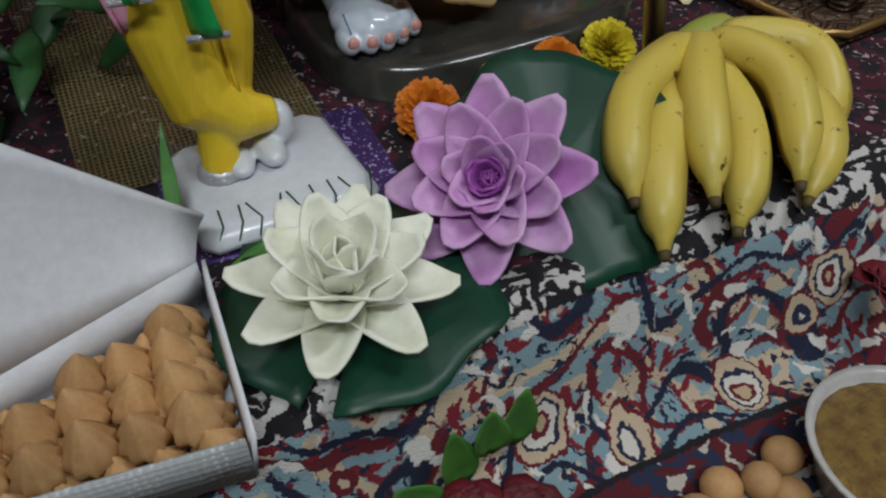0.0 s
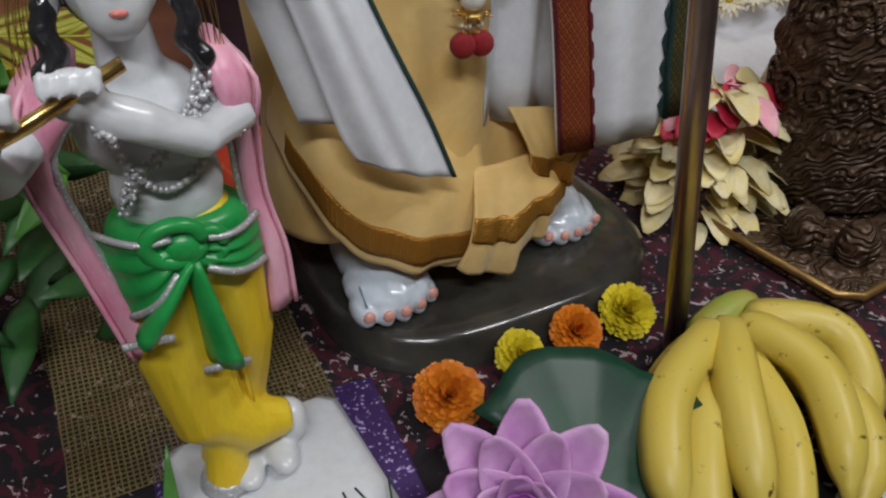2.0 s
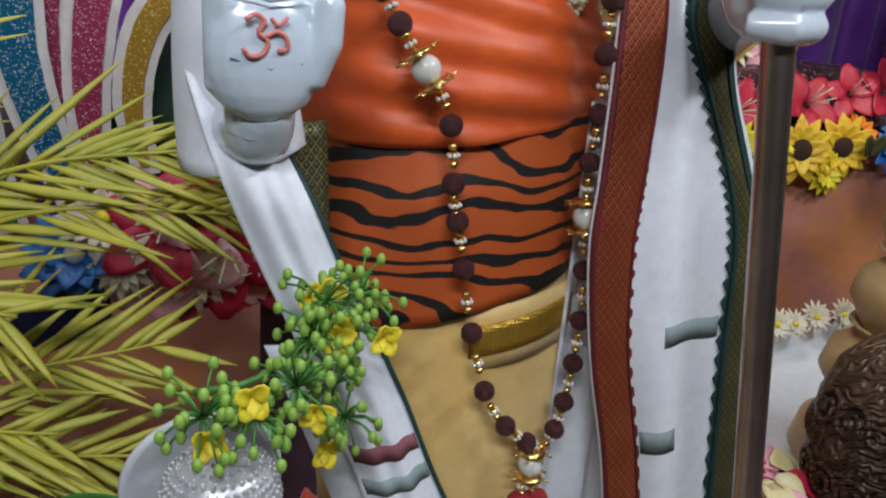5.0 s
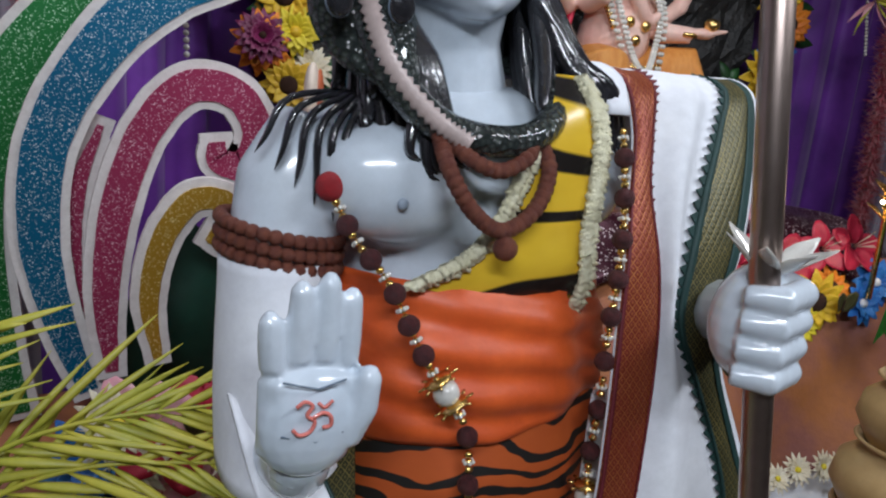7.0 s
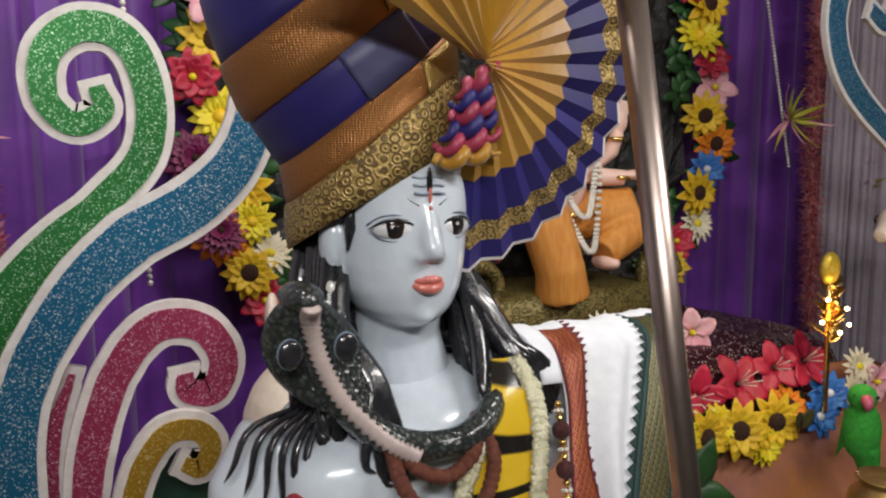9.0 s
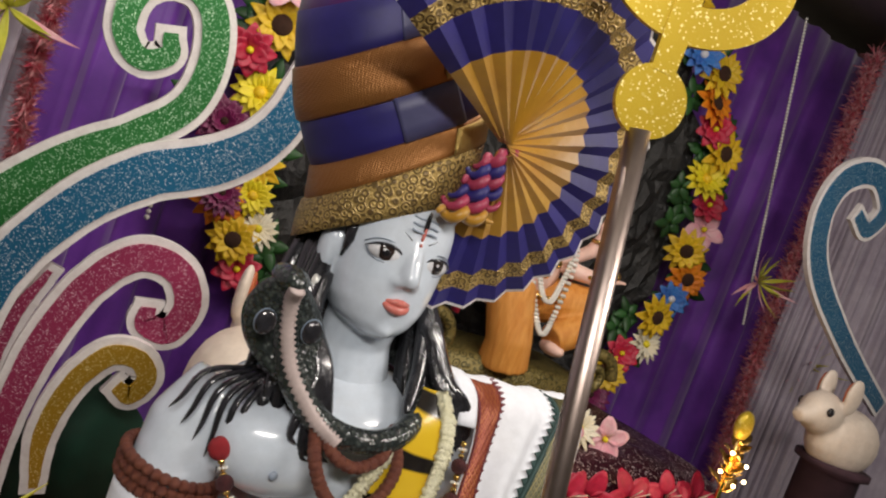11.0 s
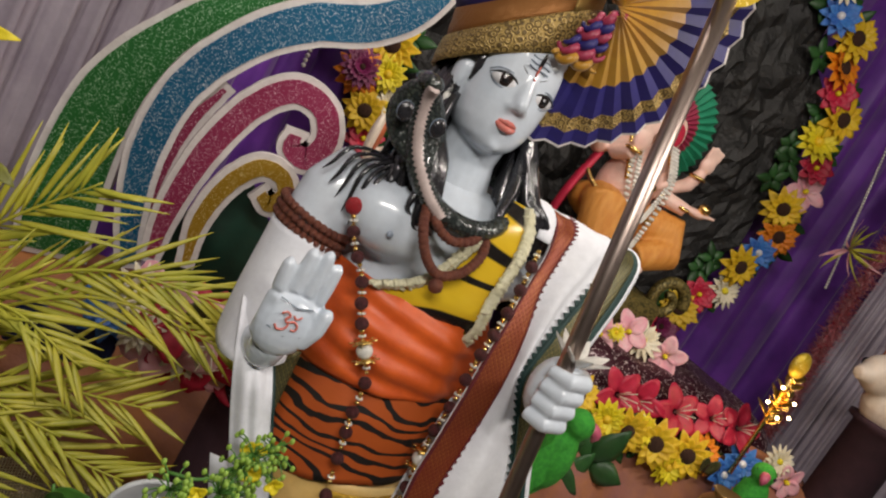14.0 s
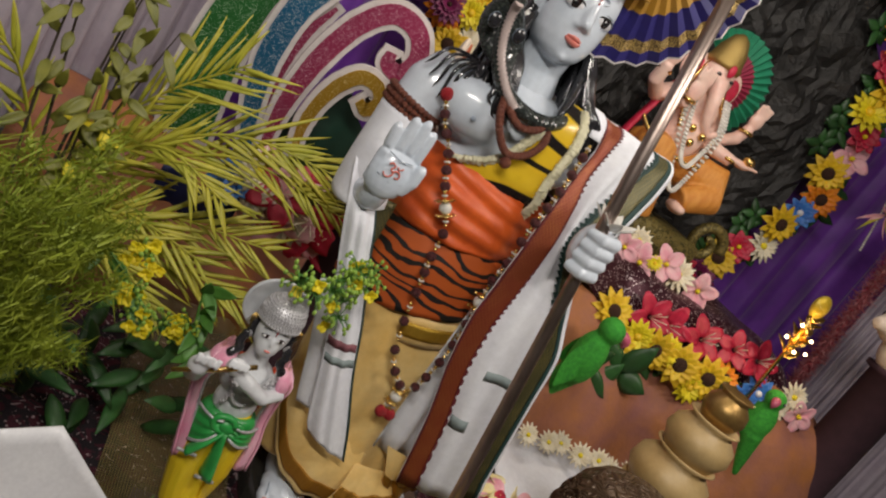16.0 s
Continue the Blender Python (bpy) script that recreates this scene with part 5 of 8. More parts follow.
M_PURPLEGLIT = glitter("purple_glitter_board", (0.06, 0.03, 0.14), (0.1, 0.05, 0.2), 400, (0.6, 0.5, 0.9))
M_NET = net_material()
M_REDSATIN = plain("red_orange_satin", (0.72, 0.085, 0.02), (0.5, 0.04, 0.015), rough=0.4, scale=12, sheen=0.3)


def flute_statue():
    b = Build()

    def upper(t, m):
        t.ball((0.05, 0.665, 1.23), (0.05, 0.034, 0.05), m, n=20)
        t.ball((0.055, 0.665, 1.17), (0.04, 0.03, 0.05), m, n=20)
        t.ball((0.042, 0.652, 1.335), (0.031, 0.033, 0.038), m, n=20)
        t.ball((0.041, 0.636, 1.318), (0.021, 0.02, 0.021), m)
        t.ball((0.041, 0.6195, 1.329), (0.0042, 0.0055, 0.008), m)
        t.tube([(0.043, 0.66, 1.31), (0.046, 0.665, 1.27)], [0.017, 0.022], m, 14)
        # arms to the flute
        t.tube([(0.0, 0.665, 1.262), (-0.032, 0.645, 1.235), (-0.045, 0.62, 1.225), (-0.05, 0.6, 1.255), (-0.048, 0.59, 1.265)], [0.02, 0.019, 0.016, 0.013, 0.012], m, 12)
        t.tube([(0.095, 0.665, 1.258), (0.1, 0.64, 1.235), (0.075, 0.612, 1.237), (0.04, 0.602, 1.262), (0.015, 0.603, 1.273)], [0.02, 0.019, 0.016, 0.014, 0.012], m, 12)
        t.ball((0.008, 0.6, 1.283), (0.018, 0.013, 0.014), m)
        t.ball((-0.05, 0.585, 1.272), (0.018, 0.013, 0.016), m)
        for k in range(4):
            t.tube([(-0.058 + 0.011 * k, 0.582, 1.278), (-0.06 + 0.011 * k, 0.57, 1.286), (-0.058 + 0.011 * k, 0.574, 1.297)], 0.0045, m, 8)
            t.tube([(-0.006 + 0.009 * k, 0.594, 1.29), (-0.008 + 0.009 * k, 0.581, 1.291), (-0.006 + 0.009 * k, 0.588, 1.299)], 0.0042, m, 8)

    b.blob(upper, M_KSKIN, 0.0024, 4)
    b.blob(lambda t, m: (t.ball((0.105, 0.632, 0.912), (0.016, 0.03, 0.013), m), t.ball((0.072, 0.628, 0.909), (0.016, 0.028, 0.011), m), t.ball((0.12, 0.648, 0.93), (0.018, 0.02, 0.024), m)), M_KSKIN, 0.0024, 3)
    # flute
    b.tube([(-0.085, 0.575, 1.252), (-0.02, 0.585, 1.276), (0.036, 0.596, 1.297)], 0.0042, M_GOLD, 10)
    # halo
    b.rings([[Vector((0.037 + r * math.cos(a), y - 0.1 * r * math.sin(a), 1.362 + 1.03 * r * math.sin(a))) for a in [2 * math.pi * j / 36 for j in range(36)]] for r, y in ((0.05, 0.702), (0.0555, 0.698), (0.0565, 0.704), (0.053, 0.71))], M_KSKIN)
    # crown and hair
    def hair(t, m):
        t.ball((0.042, 0.664, 1.335), (0.036, 0.03, 0.04), m)
        for s in (-1, 1):
            [t.ball((0.042 + s * (0.031 + 0.0022 * k + 0.004 * math.sin(k * 2.2)), 0.658 - 0.003 * k, 1.345 - 0.0105 * k), 0.0085, m) for k in range(7)]

    b.blob(hair, M_BLACK, 0.003, 2)
    b.lathe([(0.036, 1.349), (0.039, 1.353), (0.038, 1.362), (0.0365, 1.364), (0.038, 1.378), (0.036, 1.39), (0.0345, 1.392), (0.033, 1.4), (0.022, 1.411), (0.006, 1.416)], M_SILVER, (0.042, 0.655, 0), 26)
    for zz, rr_, nn in ((1.354, 0.039, 44), (1.361, 0.0378, 44), (1.368, 0.038, 44), (1.375, 0.0384, 42), (1.382, 0.0372, 40), (1.389, 0.0355, 38), (1.396, 0.0345, 36), (1.402, 0.0315, 34), (1.4075, 0.0265, 28), (1.412, 0.019, 20), (1.4155, 0.01, 10)):
        for k in range(nn):
            a = 6.283 * k / nn + zz * 50
            b.ball((0.042 + rr_ * math.cos(a), 0.655 + rr_ * math.sin(a), zz), (0.0018, 0.0018, 0.004), M_SILVER, None, 6, 4)
    # tinsel strings at the temples
    for sx in (-1, 1):
        for k in range(9):
            b.tube(curve_pts([(0.042 + sx * (0.035 + 0.001 * k), 0.65, 1.352), (0.042 + sx * (0.044 + 0.0018 * k), 0.648 + 0.004 * math.sin(k * 2), 1.315), (0.042 + sx * (0.048 + 0.002 * k + 0.004 * math.sin(k * 3)), 0.65, 1.28 - 0.004 * (k % 4))], 8), 0.0005, M_GOLD, 4)
    # face paint
    for s in (-1, 1):
        e = Vector((0.041 + 0.0125 * s, 0.6215, 1.336))
        b.ball(e, (0.0075, 0.0022, 0.0034), M_EYEWHITE, None, 12, 8)
        b.ball(e + Vector((0, -0.0014, 0)), (0.0032, 0.0014, 0.0031), M_IRIS, None, 10, 6)
        b.tube(curve_pts([e + Vector((x * s, 0.001 + 0.003 * abs(x) / 0.01, z)) for x, z in ((-0.0075, 0.008), (0, 0.0108), (0.0105, 0.0092))], 7), 0.0007, M_BLACK, 5)
        b.tube(curve_pts([e + Vector((x * s, -0.0012 + 0.003 * abs(x) / 0.01, z)) for x, z in ((-0.008, 0.0002), (0, 0.0034), (0.009, 0.0003))], 7), 0.001, M_BLACK, 5)
        b.ball((0.042 + 0.034 * s, 0.648, 1.318), (0.005, 0.005, 0.009), M_SILVER, None, 8, 6)
    b.ball((0.041, 0.617, 1.3155), (0.0055, 0.0025, 0.002), M_SKIN_LIP, None, 10, 6)
    b.tube([(0.041, 0.619, 1.35), (0.041, 0.6185, 1.342)], 0.0011, M_REDPOM, 5)
    # silver necklaces and armlets
    for pts in (((0.015, 0.64, 1.275), (0.035, 0.63, 1.25), (0.05, 0.63, 1.24), (0.07, 0.63, 1.252), (0.085, 0.642, 1.278)), ((0.012, 0.645, 1.27), (0.03, 0.628, 1.21), (0.052, 0.63, 1.185), (0.08, 0.632, 1.21), (0.092, 0.645, 1.265))):
        for p in curve_pts(pts, 26):
            b.ball(p, 0.0038, M_SILVER, None, 6, 4)
    chain = random.Random(14)
    for pts, n, spread in (((( 0.09, 0.642, 1.283), (0.075, 0.626, 1.25), (0.052, 0.622, 1.225), (0.03, 0.63, 1.2), (0.022, 0.634, 1.17)), 130, 0.009), (((0.112, 0.636, 1.235), (0.1, 0.628, 1.228), (0.086, 0.634, 1.232)), 36, 0.005), (((0.012, 0.6, 1.268), (0.018, 0.594, 1.262), (0.026, 0.6, 1.256)), 24, 0.003)):
        for p in curve_pts(pts, n):
            b.ball(p + Vector(((chain.random() - 0.5) * spread, -0.004 * chain.random(), (chain.random() - 0.5) * spread)), 0.0022, M_SILVER, None, 6, 4)
    # pink shawl over both shoulders, hanging at the sides
    for s, run in ((-1, ((0.004, 0.67, 1.288), (-0.014, 0.645, 1.262), (-0.026, 0.65, 1.21), (-0.016, 0.652, 1.15), (0.0, 0.648, 1.09), (0.014, 0.645, 1.045))), (1, ((0.094, 0.67, 1.288), (0.108, 0.645, 1.262), (0.112, 0.655, 1.21), (0.116, 0.662, 1.15), (0.126, 0.66, 1.1), (0.128, 0.66, 1.05)))):
        line = curve_pts(run, 24)
        wide = [float(np.interp(i, (0, 4, 8, 16, 23), (0.014, 0.022, 0.013, 0.012, 0.017))) for i in range(24)]
        b.tube(line, [w + 0.001 * (i % 2) for i, w in enumerate(wide)], M_KPINK, 14, 0.5)
        for q in (-0.6, 0.0, 0.6):
            b.tube([p + Vector((q * w, -0.5 * w * (1 - 0.5 * q * q), 0)) for p, w in zip(line, wide)], 0.0022, M_KPINK, 5)
        b.tube([p + Vector((w * 0.95 * (-s if s > 0 else 1), -0.006, 0)) for p, w in zip(line[3:], wide[3:])], 0.0028, M_SILVER, 6)
    # yellow dhoti, crossed legs
    def legs(t, m):
        t.ball((0.06, 0.665, 1.12), (0.05, 0.036, 0.045), m, n=18)
        t.tube([(0.04, 0.662, 1.11), (0.04, 0.655, 1.04), (0.052, 0.645, 0.975), (0.085, 0.64, 0.95), (0.118, 0.64, 0.945)], [0.036, 0.037, 0.034, 0.026, 0.016], m, 14)
        t.tube([(0.082, 0.668, 1.11), (0.088, 0.668, 1.03), (0.08, 0.665, 0.97), (0.064, 0.658, 0.925), (0.06, 0.652, 0.905)], [0.036, 0.032, 0.026, 0.021, 0.024], m, 14)

        t.tube([(0.062, 0.642, 0.975), (0.058, 0.633, 0.935), (0.056, 0.628, 0.905)], [0.022, 0.018, 0.021], m, 12)

    b.blob(legs, M_KYELLOW, 0.0028, 3)
    for k in range(7):
        b.tube(curve_pts([(0.018 + 0.012 * k, 0.632 + 0.003 * abs(k - 2), 1.1), (0.022 + 0.01 * k, 0.622 + 0.004 * abs(k - 2), 1.04), (0.04 + 0.008 * k, 0.617 + 0.003 * k, 0.975)], 9), 0.0022, M_KYELLOW, 5)
    b.lathe([(0.026, 0.9), (0.024, 0.908), (0.02, 0.914)], M_SILVER, (0.056, 0.63, 0), 16)
    # green sash with knot and tails
    b.lathe([(0.047, 1.108), (0.053, 1.118), (0.052, 1.14), (0.046, 1.15)], M_KGREEN, (0.057, 0.664, 0), 26, Matrix.Diagonal((1, 0.72, 1)))
    b.ball((0.055, 0.622, 1.138), (0.017, 0.011, 0.015), M_KGREEN)
    b.tube(curve_pts([Vector((0.047, 0.618, 1.145)) + Vector((0.019 * math.cos(a), 0, 0.016 * math.sin(a))) for a in [0.6 * k for k in range(11)]], 24), 0.0062, M_KGREEN, 8)
    b.tube(curve_pts([Vector((0.07, 0.62, 1.137)) + Vector((0.011 * math.cos(a), 0, 0.013 * math.sin(a))) for a in [0.6 * k for k in range(11)]], 24), 0.0056, M_KGREEN, 8)
    for dx, ln in ((0.012, 0.085), (-0.04, 0.05)):
        b.tube(curve_pts([(0.056, 0.617, 1.128), (0.056 + dx * 0.5, 0.612, 1.128 - ln * 0.5), (0.056 + dx, 0.614, 1.128 - ln)], 10), [0.008 + 0.0012 * i for i in range(10)], M_KGREEN, 10, 0.45)
        b.tube([(0.056 + dx - 0.018, 0.61, 1.127 - ln), (0.056 + dx + 0.018, 0.61, 1.125 - ln)], 0.0028, M_SILVER, 6)
    # sash ends drawn over both hips from the knot
    for e0, e1, e2, e3 in (((0.045, 0.619, 1.15), (-0.002, 0.646, 1.15), (0.01, 0.634, 1.085), (0.045, 0.616, 1.122)), ((0.066, 0.619, 1.146), (0.112, 0.648, 1.14), (0.114, 0.646, 1.1), (0.066, 0.616, 1.122))):
        e0, e1, e2, e3 = (Vector(q) for q in (e0, e1, e2, e3))
        g = [[e0.lerp(e3, v).lerp(e1.lerp(e2, v), u) + Vector((0, -0.012 * math.sin(math.pi * u) - 0.0022 * math.sin(v * 19), 0)) for u in [k / 12 for k in range(13)]] for v in [k / 16 for k in range(17)]]
        b.sheet(g, M_KGREEN)
        b.tube([p + Vector((0, -0.002, 0)) for p in g[0]], 0.0028, M_SILVER, 6)
        b.tube([p + Vector((0, -0.002, 0)) for p in g[-1]], 0.0028, M_SILVER, 6)
    # white base block with rounded shoulders and grey-green veins
    t = Euler((0, 0, math.radians(3))).to_matrix()
    b.box((0.097, 0.618, 0.886), (0.178, 0.165, 0.03), M_KSKIN, t, 0.012)
    rnd = random.Random(3)
    for k in range(9):
        x = 0.025 + 0.018 * k
        b.tube([(x, 0.5345, 0.878), (x + 0.006 * rnd.random(), 0.5345, 0.89), (x + 0.01, 0.545, 0.9012), (x + 0.02 * rnd.random(), 0.57, 0.9017)], 0.0011, M_LEAF, 5)
    for v in b.bm.verts:
        if v.co.z > 1.349 and v.co.y < 0.69:
            v.co.z = 1.3632 + 0.72 * (v.co.z - 1.349)
        elif v.co.z > 1.26 and v.co.y < 0.69:
            v.co.z += 0.16 * (v.co.z - 1.26)
        elif v.co.z > 0.95:
            v.co.z += 0.02 * math.sin(math.pi * min(1, max(0, (v.co.z - 1.0) / 0.26)))
        v.co.x += 0.01
    thing("flute_player_statue", b, "small white marble flute player statue with yellow and green painted clothes", "statue")


flute_statue()

b = Build()
b.box((0.118, 0.628, TOP + 0.0035), (0.235, 0.205, 0.007), M_PURPLEGLIT, Euler((0, 0, math.radians(-4))).to_matrix(), 0.002)
thing("glitter_board", b, "purple glitter board under the flute player statue", "board")

# olive net cloth behind the small statue
b = Build()
grid = []
for i in range(30):
    u = i / 29
    row = []
    for j in range(24):
        v = j / 23
        x = -0.07 + 0.26 * v + 0.015 * math.sin(u * 5) - 0.05 * u
        y = 0.67 + 0.55 * u
        z = TOP + 0.01 + 0.14 * u ** 1.6 + 0.008 * abs(wob(u * 9, v * 5, 1)) + 0.006 * math.sin(v * 20 + u * 3) * u
        row.append(Vector((x + 0.006 * wob(u * 6, v * 4, 5), y, z)))
    grid.append(row)
b.sheet(grid, M_NET)
thing("net_cloth", b, "olive gold jute net cloth spread behind the small statue", "cloth")

b = Build()
grid = []
for i in range(24):
    u = i / 23
    grid.append([Vector((0.135 + 0.14 * v + 0.02 * math.sin(u * 6), 0.98 + 0.16 * u + 0.02 * math.sin(v * 11 + u * 4), TOP + 0.015 + 0.17 * math.sin(math.pi * (0.12 + 0.7 * u)) * (0.75 + 0.3 * wob(v * 4, u * 3, 2)) + 0.012 * math.sin(v * 17))) for v in [j / 23 for j in range(24)]])
b.sheet(grid, M_REDSATIN)
thing("satin_cloth", b, "crumpled red orange satin cloth beside the large statue", "cloth", thick=0.003)


# ---- flowers ----
M_LOTUSP = plain("lilac_foam_petal", (0.5, 0.2, 0.52), (0.68, 0.45, 0.68), rough=0.5, scale=14, bump=0.1)
M_LOTUSPD = plain("violet_foam_petal", (0.3, 0.06, 0.36), (0.42, 0.14, 0.46), rough=0.5, scale=14)
M_LOTUSW = plain("cream_foam_petal", (0.78, 0.79, 0.6), (0.82, 0.82, 0.72), rough=0.5, scale=14, bump=0.1)


def lotus(name, place, rings_, mats, label, scale, turn, leaf):
    """Foam lotus: rings of cupped pointed petals round a heart, lying tilted."""
    top = thing(name, Vector(place), label, "flower")
    rnd = random.Random(9)
    M = Matrix.Translation(place) @ turn.to_4x4()
    for n, ln, wd, lift, mt, ph, z0 in rings_:
        for k in range(n):
            a = 2 * math.pi * k / n + ph + 0.12 * (rnd.random() - 0.5)
            l = lift + 0.12 * (rnd.random() - 0.5)
            d = Vector((math.cos(a) * math.cos(l), math.sin(a) * math.cos(l), math.sin(l)))
            up = Vector((-math.cos(a) * math.sin(l), -math.sin(a) * math.sin(l), math.cos(l)))
            b = Build()
            b.petal(d * 0.006 + Vector((0, 0, z0)), d, up, ln * scale, wd * scale, mats[mt], 0.42, 0.0, 12, 0.24)
            b.bm.transform(M)
            part("petal", b, top, "", 0.0022)
    b = Build()
    for k in range(12):
        a = k * 2.4
        b.tube([(0.004 * math.cos(a), 0.004 * math.sin(a), 0.012), (0.008 * math.cos(a), 0.008 * math.sin(a), 0.036)], [0.0014, 0.001], M_GOLD if k % 3 else mats[0], 5)
    b.bm.transform(M)
    part("heart", b, top, "yellow stamens")
    return top


lotus("lotus_flower", (0.286, 0.474, 0.916), [(8, 0.104, 0.06, 0.2, 0, 0.2, 0.004), (8, 0.09, 0.055, 0.5, 0, 0.55, 0.008), (6, 0.068, 0.046, 0.85, 0, 0.1, 0.01), (8, 0.045, 0.034, 1.05, 1, 0.4, 0.012), (6, 0.032, 0.024, 1.3, 1, 0.2, 0.012)], (M_LOTUSP, M_LOTUSPD), "lilac artificial foam lotus flower lying on its pad", 0.9, Euler((math.radians(32), math.radians(-32), -0.1)).to_matrix(), None)
lotus("lotus_flower", (0.114, 0.42, 0.896), [(8, 0.104, 0.054, 0.12, 0, 0.0, 0.004), (7, 0.09, 0.054, 0.55, 0, 0.4, 0.008), (4, 0.08, 0.052, 1.0, 0, 0.1, 0.012), (3, 0.066, 0.04, 1.3, 0, 0.4, 0.014)], (M_LOTUSW, M_LOTUSW), "cream white artificial foam lotus flower lying on its pad", 0.86, Euler((math.radians(10), math.radians(-4), 0.3)).to_matrix(), None)


def pad(place, r, turn, label):
    b = Build()
    g = []
    for k in range(9):
        u = k / 8
        row = []
        for j in range(49):
            a = 0.12 + (2 * math.pi - 0.24) * j / 48
            rr = r * u * (1 + 0.04 * math.sin(5 * a) + 0.03 * math.sin(9 * a + 1))
            row.append(Vector((rr * math.cos(a), rr * math.sin(a), 0.012 * u * u * math.sin(6 * a) * 0.5 + 0.006 * math.sin(20 * a) * u * 0.15 + 0.004)))
        g.append(row)
    b.sheet(g, M_PADLEAF)
    b.bm.transform(Matrix.Translation(place) @ turn.to_matrix().to_4x4())
    thing("lily_pad", b, label, "leaf", "lily pads", thick=0.003)


pad((0.352, 0.475, 0.914), 0.126, (Euler((math.radians(27), math.radians(-14), 0)).to_matrix() @ Matrix.Rotation(2.2, 3, "Z")).to_quaternion(), "dark green foam lily pad under the lilac lotus")
pad((0.13, 0.432, 0.879), 0.124, Euler((math.radians(2), math.radians(0), -2.2)), "dark green foam lily pad under the cream lotus")


def marigold(place, r, mat, label, lean):
    top = thing("marigold", Vector(place), label, "flower", "marigolds")
    rnd = random.Random(int(place[0] * 1000))
    M = Matrix.Translation(place) @ Euler(lean).to_matrix().to_4x4()
    for ring, (n, lift, ln) in enumerate(((34, 0.0, 1.0), (34, 0.25, 1.0), (30, 0.5, 0.98), (26, 0.75, 0.95), (20, 1.0, 0.93), (14, 1.25, 0.9), (7, 1.5, 0.88))):
        b = Build()
        for k in range(n):
            a = 2 * math.pi * (k + 0.5 * (ring % 2)) / n + 0.1 * rnd.random()
            l = lift + 0.2 * (rnd.random() - 0.5)
            d = Vector((math.cos(a) * math.cos(l), math.sin(a) * math.cos(l), math.sin(l) * 0.8))
            up = Vector((-math.cos(a) * math.sin(l), -math.sin(a) * math.sin(l), math.cos(l)))
            b.petal(d * r * 0.25, d, up, r * ln * (0.72 + 0.1 * rnd.random()), r * 0.27, mat, 0.5 * rnd.random(), -0.35, 4, 0.3 * (rnd.random() - 0.3))
        b.bm.transform(M)
        part("petal_ring", b, top)
    return top


LEANF = (math.radians(35), math.radians(-12), 0)
marigold((0.293, 0.637, 0.9), 0.037, M_ORANGEFL, "large orange marigold leaning on the dark plinth", LEANF)
marigold((0.4, 0.668, 0.893), 0.028, M_LEMON, "small lemon yellow marigold against the plinth", LEANF)
marigold((0.478, 0.67, 0.897), 0.031, M_ORANGEFL, "orange marigold against the plinth", LEANF)
marigold((0.553, 0.672, 0.9), 0.034, M_LEMON, "round lemon yellow marigold beside the staff", LEANF)


# ---- bananas ----
def banana_material():
    m, nt, p = nodes_of("ripe_banana_skin")
    co = coords(nt)
    n = nd(nt, "TexNoise", Scale=22.0, Detail=4.0)
    s = nd(nt, "TexNoise", Scale=60.0, Detail=5.0, Roughness=0.7)
    for q in (n, s):
        nt.links.new(co, q.inputs["Vector"])
    c = mix(nt, n.outputs[0], (0.62, 0.46, 0.045), (0.6, 0.5, 0.12))
    spots = ramp(nt, [(0.62, (0, 0, 0)), (0.7, (1, 1, 1))], s.outputs[0])
    nt.links.new(mix(nt, spots, c, (0.1, 0.05, 0.015)), p.inputs["Base Color"])
    p.inputs["Roughness"].default_value = 0.42
    bumped(nt, p, s.outputs[0], 0.1, 0.002)
    return m


M_BANANA = banana_material()
M_BANTIP = plain("banana_tip", (0.06, 0.035, 0.012), (0.12, 0.09, 0.02), rough=0.7)
M_BANSTEM = plain("banana_stem_green", (0.3, 0.36, 0.05), (0.36, 0.33, 0.06), rough=0.5)


